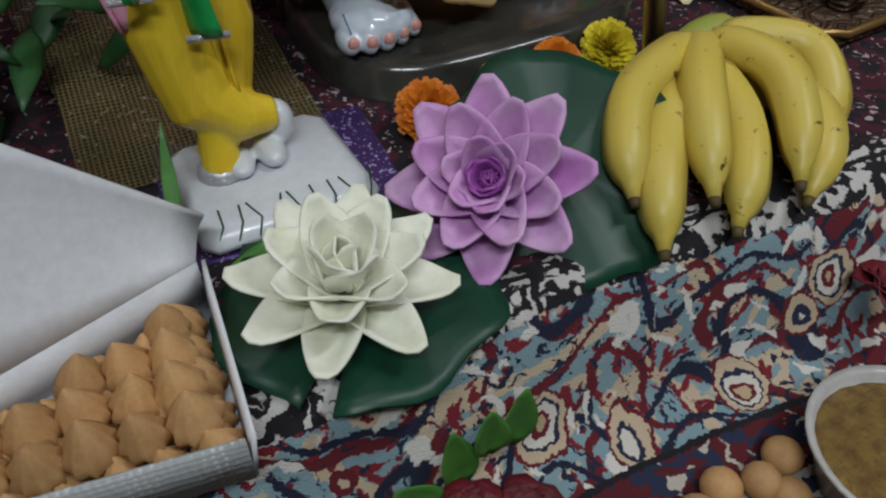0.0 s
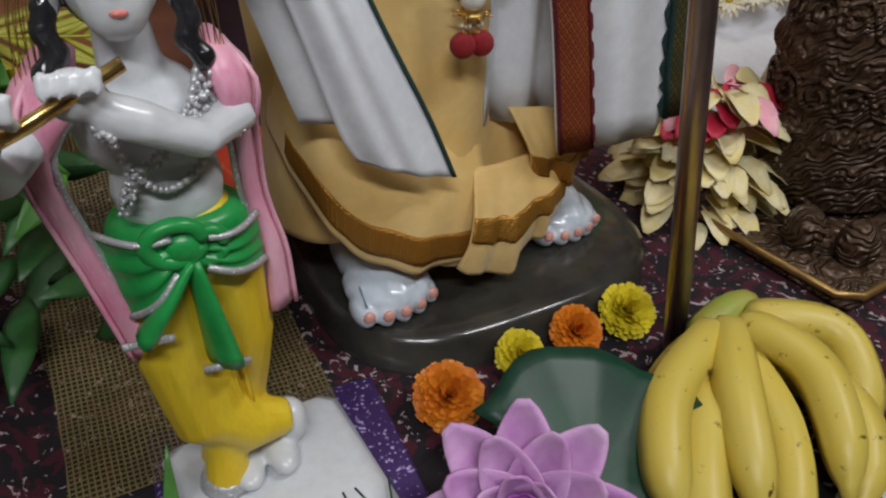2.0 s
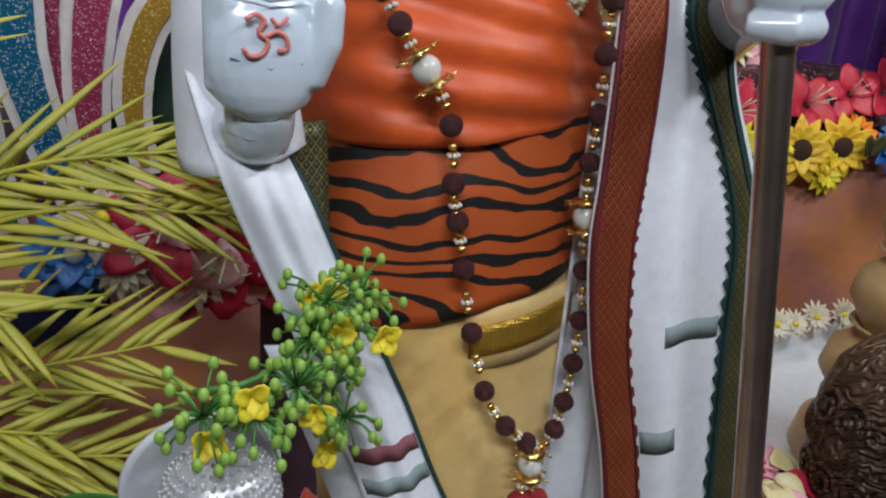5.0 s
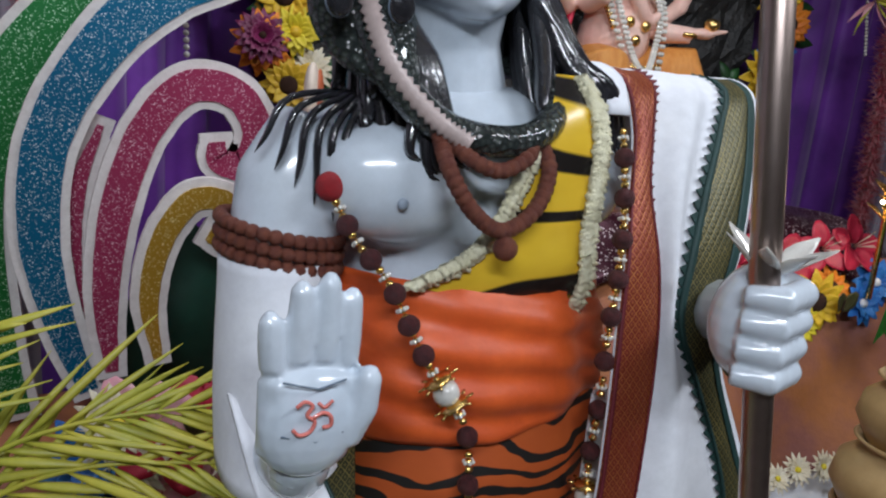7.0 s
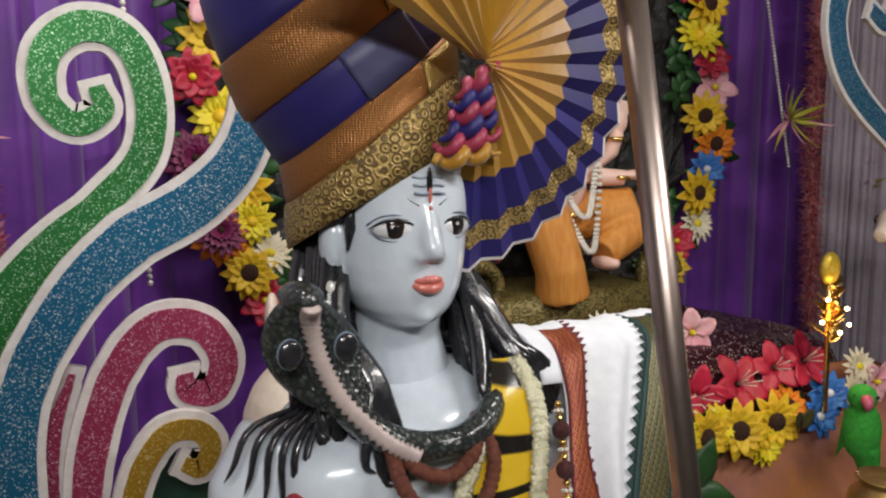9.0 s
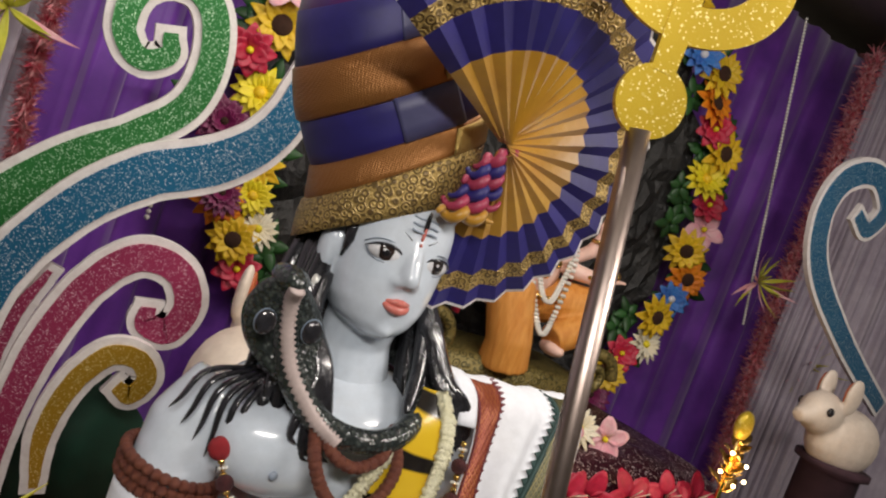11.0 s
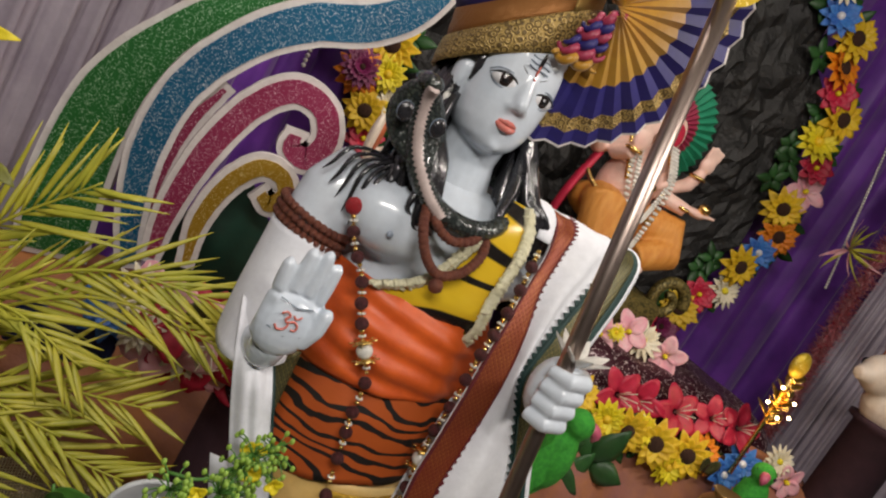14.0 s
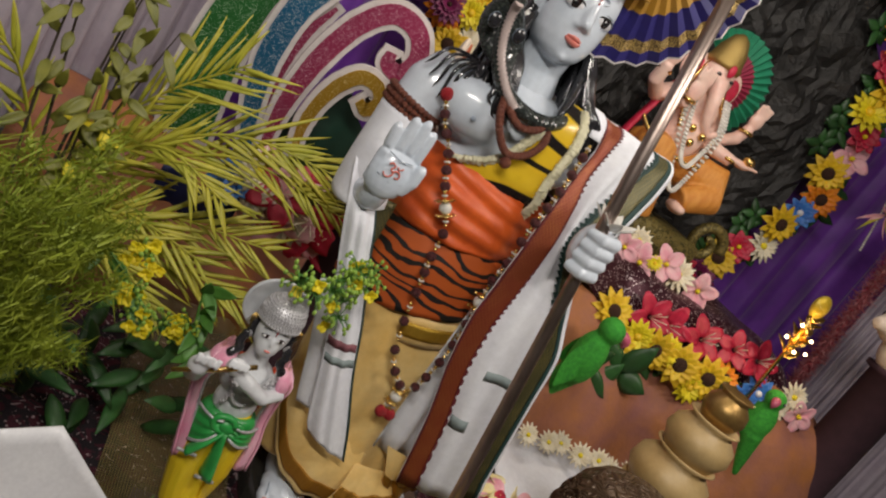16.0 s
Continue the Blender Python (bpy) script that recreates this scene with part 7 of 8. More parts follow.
def seated_statue():
    b = Build()
    c = Vector((1.33, 2.06, 1.6))

    def flesh(t, m):
        o = c
        t.ball(o + Vector((0, -0.03, 0.36)), (0.135, 0.12, 0.14), m, n=20)
        t.ball(o + Vector((0, -0.01, 0.5)), (0.14, 0.09, 0.1), m, n=20)
        t.ball(o + Vector((-0.02, -0.03, 0.66)), (0.085, 0.08, 0.09), m, n=20)
        for s in (-1, 1):
            t.ball(o + Vector((-0.02 + 0.115 * s, 0.0, 0.655)), (0.065, 0.015, 0.085), m, n=16)
        t.tube(curve_pts([o + Vector(q) for q in ((-0.02, -0.09, 0.65), (-0.015, -0.13, 0.57), (0.01, -0.14, 0.48), (0.06, -0.14, 0.43), (0.095, -0.15, 0.46))], 16), [0.04 - 0.0018 * i for i in range(16)], m, 12)
        # four arms
        t.tube([o + Vector(q) for q in ((-0.12, 0, 0.52), (-0.22, -0.02, 0.46), (-0.3, -0.09, 0.5), (-0.31, -0.12, 0.58))], [0.045, 0.042, 0.035, 0.03], m, 12)
        t.ball(o + Vector((-0.31, -0.13, 0.63)), (0.042, 0.018, 0.055), m)
        t.tube([o + Vector(q) for q in ((-0.1, 0, 0.54), (-0.16, -0.08, 0.47), (-0.14, -0.15, 0.5))], [0.045, 0.04, 0.032], m, 12)
        t.ball(o + Vector((-0.14, -0.165, 0.56)), (0.045, 0.018, 0.06), m)
        t.tube([o + Vector(q) for q in ((0.12, 0, 0.52), (0.2, -0.02, 0.44), (0.24, -0.08, 0.5), (0.255, -0.1, 0.57))], [0.045, 0.042, 0.032, 0.026], m, 12)
        t.ball(o + Vector((0.26, -0.1, 0.61)), (0.04, 0.022, 0.045), m)
        for k in range(4):
            t.tube([o + Vector((0.232 + 0.019 * k, -0.105, 0.64)), o + Vector((0.23 + 0.022 * k, -0.112, 0.7 - 0.006 * abs(k - 1)))], [0.011, 0.008], m, 8)
            t.tube([o + Vector((0.3, -0.2 + 0.02 * k, 0.415)), o + Vector((0.36 - 0.006 * k, -0.21 + 0.022 * k, 0.425))], [0.011, 0.008], m, 8)
            t.tube([o + Vector((-0.345 + 0.021 * k, -0.135, 0.66)), o + Vector((-0.35 + 0.024 * k, -0.14, 0.73 - 0.006 * abs(k - 1)))], [0.012, 0.009], m, 8)
            t.tube([o + Vector((-0.175 + 0.022 * k, -0.17, 0.6)), o + Vector((-0.18 + 0.025 * k, -0.175, 0.67 - 0.006 * abs(k - 1)))], [0.012, 0.009], m, 8)
        t.tube([o + Vector(q) for q in ((0.12, -0.02, 0.48), (0.16, -0.1, 0.4), (0.24, -0.16, 0.4))], [0.045, 0.04, 0.03], m, 12)
        t.ball(o + Vector((0.28, -0.17, 0.41)), (0.055, 0.035, 0.02), m)
        t.ball(o + Vector((0.12, -0.2, 0.09)), (0.04, 0.07, 0.03), m)

    b.blob(flesh, M_GPINK, 0.0075, 4)

    def cloth(t, m):
        t.ball(c + Vector((0, 0, 0.24)), (0.2, 0.15, 0.1), m, n=20)
        t.tube([c + Vector(q) for q in ((0.08, -0.05, 0.25), (0.27, -0.13, 0.27), (0.26, -0.17, 0.2), (0.1, -0.2, 0.12))], [0.1, 0.095, 0.08, 0.06], m, 16)
        t.tube([c + Vector(q) for q in ((-0.08, -0.05, 0.25), (-0.14, -0.17, 0.26), (-0.1, -0.21, 0.08), (-0.08, -0.2, -0.02))], [0.1, 0.095, 0.09, 0.1], m, 16)

    b.blob(cloth, M_GORANGE, 0.008, 3)
    # pearl ropes
    for pts in (((-0.09, -0.06, 0.6), (-0.08, -0.14, 0.45), (-0.03, -0.18, 0.3), (0.02, -0.19, 0.26), (0.06, -0.17, 0.32), (0.1, -0.13, 0.46), (0.08, -0.06, 0.6)), ((-0.1, -0.06, 0.6), (-0.11, -0.13, 0.45), (-0.05, -0.2, 0.24), (0.0, -0.24, 0.14), (0.06, -0.2, 0.22), (0.13, -0.12, 0.45), (0.1, -0.06, 0.6))):
        for d in (0, 0.012):
            for p in curve_pts([c + Vector(q) + Vector((d, -0.008, 0)) for q in pts], 60):
                b.ball(p, 0.0085, M_PEARL, None, 6, 4)
    for p in curve_pts([c + Vector(q) for q in ((-0.22, -0.02, 0.36), (-0.19, -0.14, 0.3), (0, -0.19, 0.27), (0.19, -0.13, 0.3))], 40):
        b.ball(p, 0.011, M_GOLD, None, 6, 4)
    for s in (-1, 1):
        for p in curve_pts([c + Vector(q) for q in ((0.06 * s - 0.02, -0.02, 0.72), (0.1 * s - 0.02, -0.04, 0.6), (0.12 * s, -0.1, 0.5), (0.1 * s, -0.15, 0.4))], 26):
            b.ball(p, 0.012, M_GOLD, None, 6, 4)
        b.tube(curve_pts([c + Vector(q) for q in ((0.14 * s, 0.02, 0.55), (0.2 * s, -0.02, 0.4), (0.24 * s, -0.03, 0.25), (0.25 * s, -0.02, 0.1))], 12), 0.03, M_REDFL, 8, 0.5)
    b.ball(c + Vector((-0.02, -0.118, 0.71)), (0.02, 0.008, 0.03), M_REDFL, None, 10, 6)
    for q in ((0.0, -0.155, 0.36), (-0.03, -0.15, 0.42), (0.04, -0.15, 0.41)):
        b.ball(c + Vector(q), (0.02, 0.012, 0.02), M_GOLD, None, 10, 6)
    # crown, earrings, armlets
    b.lathe([(0.085, 0.71), (0.09, 0.73), (0.08, 0.75), (0.07, 0.8), (0.04, 0.86), (0.01, 0.88)], M_GOLDBAND, c + Vector((-0.02, -0.02, 0)), 20)
    for q in ((-0.3, -0.1, 0.55), (0.25, -0.095, 0.545), (-0.14, -0.15, 0.505), (0.23, -0.15, 0.4)):
        b.lathe([(0.036, -0.008), (0.04, 0), (0.036, 0.008)], M_GOLD, c + Vector(q), 14)
    # red cheek paint and a small axe head in the raised fingers
    for s in (-1, 1):
        b.ball(c + Vector((-0.02 + 0.118 * s, -0.014, 0.65)), (0.045, 0.006, 0.06), M_REDFL, None, 14, 8)
        b.ball(c + Vector((-0.02 + 0.04 * s, -0.103, 0.675)), (0.014, 0.006, 0.008), M_BLACK, None, 10, 6)
    b.ball(c + Vector((0.3, -0.19, 0.44)), (0.03, 0.03, 0.024), M_GOLD, None, 10, 6)
    pivot = Vector((1.38, 2.06, 2.34))
    for v in b.bm.verts:
        v.co = pivot + (v.co - pivot) * 0.8
    thing("elephant_headed_statue", b, "seated pink elephant-headed statue in orange pleated silk with pearl ropes", "statue")


seated_statue()


def small_fan(c, r, mats, label):
    top = thing("pleated_fan", c, label, "fan")
    for nm, mt, r0, r1 in (("fan_heart", mats[0], 0.01, r * 0.62), ("fan_rim", mats[1], r * 0.62, r)):
        b = Build()
        b.sheet([[c + Vector((q * math.cos(a), (0.012 if i % 2 else -0.012) * q / r, q * math.sin(a))) for i, a in enumerate([math.radians(-100 + 250 * j / 50) for j in range(51)])] for q in (r0, r1)], mt)
        for f in b.bm.faces:
            f.smooth = False
        part(nm, b, top, "", 0.0015)


small_fan(Vector((1.44, 2.15, 2.3)), 0.2, (M_PINKSILK, M_GREENSILK), "sheer green and magenta pleated fan behind the elephant-headed statue")

M_THRONE = scrollwork("olive_gold_throne_paint", (0.32, 0.25, 0.08), (0.05, 0.05, 0.015), 40, 0.4)
throne = thing("throne", Vector((1.35, 2.05, 1.6)), "olive and gold painted throne with curled arms", "throne")
b = Build()
b.box((1.35, 2.06, 1.665), (0.62, 0.34, 0.15), M_THRONE, None, 0.02)
part("seat_block", b, throne)
for k in (-1, 1):
    b = Build()
    b.tube(curve_pts([Vector((1.35 + k * (0.33 + (0.085 - 0.0042 * i) * math.cos(i * 0.55)), 1.94, 1.76 + (0.085 - 0.0042 * i) * math.sin(i * 0.55))) for i in range(16)], 50), [0.024 - 0.0002 * i for i in range(50)], M_THRONE, 10)
    part("curled_arm", b, throne, "curled olive gold arm")

# throne ledge under it: sparkling maroon cloth
M_MAROONSP = glitter("maroon_sequin_cloth", (0.06, 0.008, 0.02), (0.035, 0.005, 0.012), 260, (0.7, 0.6, 0.6))
b = Build()
g = []
for i in range(22):
    u = i / 21
    row = []
    for j in range(60):
        v = j / 59
        x = 1.0 + 1.2 * v
        y = 2.3 - 0.62 * min(u / 0.6, 1) - 0.1 * max(0, (u - 0.6) / 0.4)
        z = 1.60 + 0.05 * wob(x * 5, y * 5, 1) - 0.02 * (x - 1.3) - 0.16 * max(0, (u - 0.55) / 0.45) - 0.35 * max(0, v - 0.8)
        row.append(Vector((x, y + 0.015 * wob(x * 9, u * 3, 4), z)))
    g.append(row)
b.sheet(g, M_MAROONSP)
thing("sequin_cloth", b, "dark maroon sequin cloth over the raised seat", "cloth", thick=0.006)

# ---- painted mound of the stage ----
M_MOUND = plain("orange_painted_cloth", (0.42, 0.16, 0.05), (0.3, 0.12, 0.1), rough=0.7, scale=5, bump=0.3, dist=0.01)
b = Build()
g = []
for i in range(26):
    u = i / 25
    row = []
    for j in range(110):
        v = j / 109
        x = -0.55 + 2.95 * v
        ridge = 1.27 + 0.2 * max(0, min(1, (x - 0.6) / 0.5)) + 0.03 * wob(x * 4, 0, 2)
        y = 1.36 + 0.36 * u ** 1.3 + 0.07 * wob(x * 4, u * 3, 6) + 0.06 * math.sin(x * 5)
        z = TOP - 0.01 + (ridge - TOP) * math.sin(math.pi / 2 * min(1, u * 1.05)) ** 0.8 + 0.035 * wob(x * 7, u * 6, 3) * math.sin(math.pi * u)
        row.append(Vector((x, y, z)))
    g.append(row)
b.sheet(g, M_MOUND)
thing("painted_mound", b, "orange and brown painted cloth mound behind the statues", "mound", thick=0.006)

# flowers heaped along the ledge and mound
for kd, p, s in (("P", (1.33, 1.72, 1.6), 1.1), ("P", (1.44, 1.74, 1.64), 1.15), ("C", (1.52, 1.75, 1.63), 1.2), ("P", (1.62, 1.73, 1.62), 1.1), ("P", (1.24, 1.72, 1.62), 1.0), ("Y", (1.37, 1.70, 1.63), 0.5), ("C", (1.3, 1.76, 1.66), 1.0),
                 ("S", (1.25, 1.56, 1.440), 1.23), ("H", (1.4, 1.58, 1.480), 1.02), ("H", (1.5, 1.6, 1.480), 1.02), ("H", (1.64, 1.58, 1.500), 0.98), ("H", (1.88, 1.55, 1.540), 0.98), ("H", (1.78, 1.57, 1.530), 0.90),
                 ("S", (1.33, 1.53, 1.350), 1.15), ("S", (1.46, 1.53, 1.400), 1.15), ("S", (1.58, 1.52, 1.400), 1.19), ("S", (1.7, 1.5, 1.410), 1.15), ("Y", (1.38, 1.54, 1.410), 1.07), ("Y", (1.53, 1.54, 1.420), 0.98), ("Y", (1.66, 1.5, 1.350), 1.07), ("O", (1.78, 1.52, 1.430), 1.07), ("C", (1.24, 1.5, 1.300), 0.98), ("B", (1.93, 1.5, 1.450), 1.23), ("B", (1.86, 1.48, 1.400), 1.15), ("C", (2.04, 1.5, 1.430), 1.15), ("C", (2.1, 1.52, 1.500), 1.07), ("P", (2.16, 1.5, 1.450), 0.98),
                 ("P", (0.04, 1.36, 1.33), 1.5), ("P", (0.1, 1.36, 1.31), 1.6), ("R", (0.14, 1.37, 1.36), 1.2), ("P", (0.19, 1.36, 1.31), 1.5), ("C", (0.0, 1.36, 1.36), 1.2), ("R", (0.1, 1.36, 1.25), 1.2), ("B", (-0.04, 1.36, 1.31), 1.3), ("P", (0.24, 1.37, 1.35), 1.3), ("H", (0.075, 1.335, 1.345), 1.0), ("H", (0.17, 1.335, 1.31), 1.05), ("C", (0.12, 1.335, 1.285), 1.3), ("H", (0.215, 1.335, 1.27), 0.9), ("C", (0.02, 1.335, 1.3), 1.1), ("C", (0.17, 1.36, 1.26), 1.1)):
    put(kd, p, (-0.25, -1, 0.3), s)
for i in range(15):
    put("L", (1.2 + 0.75 * frnd.random(), 1.57 + 0.03 * frnd.random(), 1.32 + 0.12 * frnd.random()), (-0.2, -1, 0.3), 1.35)
for x, z, s in ((1.22, 1.26, 2.0), (1.36, 1.28, 2.2), (1.31, 1.2, 1.8)):
    put("L", (x, 1.48, z), (-0.2, -1, -0.1), s)

M_NAVY = plain("navy_blue_cloth", (0.012, 0.02, 0.09), (0.02, 0.03, 0.13), rough=0.6)
b = Build()
b.sheet([[Vector((-0.2 + 0.2 * v, 1.36 + 0.02 * math.sin(v * 9), 1.17 + 0.09 * u + 0.012 * wob(u * 5, v * 5, 2))) for v in [j / 15 for j in range(16)]] for u in [i / 9 for i in range(10)]], M_NAVY)
thing("navy_cloth", b, "folded navy blue cloth on the painted mound", "cloth", thick=0.008)


def butterfly(p, s):
    top = thing("butterfly", p, "dark green and gold artificial butterfly on a flower", "butterfly", "butterflies")
    for k in (-1, 1):
        b = Build()
        b.petal(p, (0.55 * k, -0.25, 0.8), (0, -1, 0.2), 0.05 * s, 0.036 * s, M_GREENBORDER, 0.1, -0.2, 6)
        part("wing", b, top, "patterned green wing", 0.001)
    b = Build()
    b.tube([p - Vector((0, 0.004, 0.012 * s)), p + Vector((0, -0.008, 0.025 * s))], [0.003, 0.002], M_BROWNEYE, 6)
    part("body", b, top)


butterfly(Vector((0.118, 1.3, 1.365)), 1.15)
butterfly(Vector((0.19, 1.3, 1.378)), 1.15)
butterfly(Vector((1.74, 1.45, 1.4)), 1.2)

# ---- parrots ----
M_PARROT = plain("green_feather", (0.045, 0.4, 0.035), (0.02, 0.26, 0.025), rough=0.75, scale=90, bump=0.7, dist=0.004)
M_BEAK = plain("pink_beak", (0.6, 0.12, 0.2), rough=0.4)


def parrot(p, s, turn):
    b = Build()

    def body(t, m):
        t.ball((0, 0, 0.09), (0.04, 0.045, 0.075), m, n=16)
        t.ball((0.008, -0.004, 0.175), (0.032, 0.034, 0.032), m, n=16)
        t.tube([(0, 0.01, 0.05), (-0.02, 0.03, -0.03), (-0.035, 0.05, -0.1)], [0.035, 0.022, 0.008], m, 10)

    b.blob(body, M_PARROT, 0.005, 3)
    for k in (-1, 1):
        b.petal((0.0, 0.036 * k - 0.003, 0.14), (-0.25, 0.05 * k, -1), (0, k, 0), 0.14, 0.06, M_PARROT, -0.2, 0.4, 6)
        b.ball((0.026, 0.024 * k, 0.182), 0.005, M_BLACK, None, 8, 6)
    b.tube(curve_pts([(0.034, 0, 0.178), (0.05, 0, 0.17), (0.05, 0, 0.152)], 7), [0.014, 0.014, 0.013, 0.012, 0.01, 0.006, 0.002], M_BEAK, 10)
    b.bm.transform(Matrix.Translation(p) @ Matrix.Rotation(turn, 4, "Z") @ Matrix.Scale(s, 4))
    thing("toy_parrot", b, "green feathered toy parrot with pink beak perched on the mound", "toy bird", "toy parrots")


parrot((1.13, 1.36, 1.2), 1.35, -0.35)
parrot((1.84, 1.34, 1.31), 1.1, -2.4)

# ---- lamp of gold leaves with small bright bulbs ----
M_BULB, bnt, bp = nodes_of("warm_bulb")
bp.inputs["Emission Color"].default_value, bp.inputs["Emission Strength"].default_value = (1.0, 0.75, 0.4, 1), 14.0
lampo = thing("gold_lamp", Vector((1.86, 1.46, 1.6)), "small gold leaf lamp with lit warm bulbs", "lamp")
for k in range(14):
    a = k * 2.4
    z = 1.62 + 0.012 * k
    b = Build()
    b.petal((1.85, 1.46, z), (math.cos(a), math.sin(a) * 0.6, 0.7), (0, -0.4, 1), 0.075 - 0.002 * k, 0.04, M_GOLD, 0.2, 0.1, 5)
    part("leaf", b, lampo, "gold leaf", 0.001)
b = Build()
b.ball((1.83, 1.45, 1.83), (0.036, 0.02, 0.045), M_GOLDGLIT, None, 14, 10)
part("finial", b, lampo, "gold glitter finial")
b = Build()
b.tube([(1.86, 1.46, 1.42), (1.85, 1.46, 1.7), (1.83, 1.45, 1.8)], 0.008, M_GOLD, 8)
part("stem", b, lampo)
for q in ((1.8, 1.43, 1.75), (1.87, 1.42, 1.72), (1.83, 1.41, 1.66), (1.9, 1.43, 1.67), (1.78, 1.43, 1.69)):
    b = Build()
    b.ball(q, 0.0055, M_BULB, None, 8, 6)
    part("bulb", b, lampo, "lit warm bulb")
ld = bpy.data.lights.new("bulb_glow", "POINT")
ld.energy, ld.color, ld.shadow_soft_size = 1.2, (1.0, 0.7, 0.35), 0.05
new("bulb_glow", ld).location = (1.83, 1.38, 1.72)

# ---- mice ----
M_MOUSE = plain("cream_mouse_paint", (0.74, 0.64, 0.54), (0.66, 0.55, 0.45), rough=0.5, scale=12)
M_RUST = plain("rust_ear_paint", (0.5, 0.12, 0.04), rough=0.5)


def mouse(p, s, turn, label):
    b = Build()

    def body(t, m):
        t.ball((0, 0, 0.1), (0.15, 0.09, 0.11), m, n=18)
        t.ball((0.15, -0.01, 0.17), (0.085, 0.06, 0.07), m, n=18)
        t.tube([(0.2, -0.01, 0.16), (0.26, -0.01, 0.145)], [0.045, 0.02], m, 12)
        for k in (-1, 1):
            t.ball((0.11, 0.045 * k, 0.25), (0.04, 0.014, 0.06), m)

    b.blob(body, M_MOUSE, 0.007, 4)
    for k in (-1, 1):
        b.ball((0.115, 0.045 * k - 0.012, 0.25), (0.026, 0.008, 0.045), M_RUST, None, 12, 8)
        b.ball((0.19, 0.05 * k - 0.008, 0.185), (0.014, 0.01, 0.014), M_BLACK, None, 10, 8)
    b.bm.transform(Matrix.Translation(p) @ Matrix.Rotation(turn, 4, "Z") @ Matrix.Scale(s, 4))
    thing("mouse_figure", b, label, "figure", "mouse figures")


mouse((2.42, 1.5, 1.74), 1.05, math.pi, "cream painted mouse figure with rust red ears beside the lamp")
mouse((0.3, 1.34, 1.62), 0.95, 1.2, "cream painted mouse figure with rust red ears behind the large statue")
for p, hh, r in (((2.42, 1.5, 0), 1.77, 0.12), ((0.3, 1.34, 0), 1.66, 0.1)):
    b = Build()
    b.lathe([(r, TOP), (r, TOP + 0.02), (r * 0.8, TOP + 0.04), (r * 0.8, hh - 0.03), (r, hh - 0.02), (r, hh)], M_CLOTHDARK, p, 24)
    thing("pedestal", b, "round dark cloth-covered pedestal carrying a mouse figure", "pedestal", "pedestals")

# ---- stacked pots, carved seat, cloth box at the right ----
M_POT = plain("cream_clay", (0.5, 0.36, 0.17), (0.42, 0.28, 0.11), rough=0.45, scale=10, bump=0.1)
M_BRASS = plain("old_brass", (0.4, 0.25, 0.08), (0.25, 0.14, 0.05), rough=0.35, metal=0.7, scale=20, bump=0.2)
pz = TOP
for k, (r, h) in enumerate(((0.155, 0.19), (0.135, 0.16), (0.115, 0.15), (0.095, 0.13), (0.062, 0.1))):
    b = Build()
    prof = [(0.45 * r, 0), (0.75 * r, 0.06 * h), (r, 0.4 * h), (0.93 * r, 0.68 * h), (0.66 * r, 0.86 * h), (0.62 * r, 0.92 * h), (0.78 * r, h), (0.74 * r, h + 0.004), (0.58 * r, 0.93 * h)]
    b.lathe(prof, M_POT if k < 4 else M_BRASS, (1.27, 0.95, pz), 36, None, True)
    thing("clay_pot", b, "cream clay pot in a stack of pots" if k < 4 else "small brass pot on top of the clay pots", "pot", "stacked pots")
    pz += h * 0.93

def carved_material():
    m, nt, p = nodes_of("carved_dark_bronze")
    co = coords(nt)
    w = nd(nt, "TexWave", Scale=30.0, Distortion=16.0, Detail=1.0)
    w.wave_type = "RINGS"
    n = nd(nt, "TexNoise", Scale=30.0, Detail=4.0)
    for q in (w, n):
        nt.links.new(co, q.inputs["Vector"])
    nt.links.new(mix(nt, n.outputs[0], (0.065, 0.038, 0.022), (0.13, 0.08, 0.046)), p.inputs["Base Color"])
    p.inputs["Roughness"].default_value, p.inputs["Metallic"].default_value = 0.38, 0.3
    bumped(nt, p, w.outputs["Fac"], 1.0, 0.006)
    return m


M_BRONZE = carved_material()


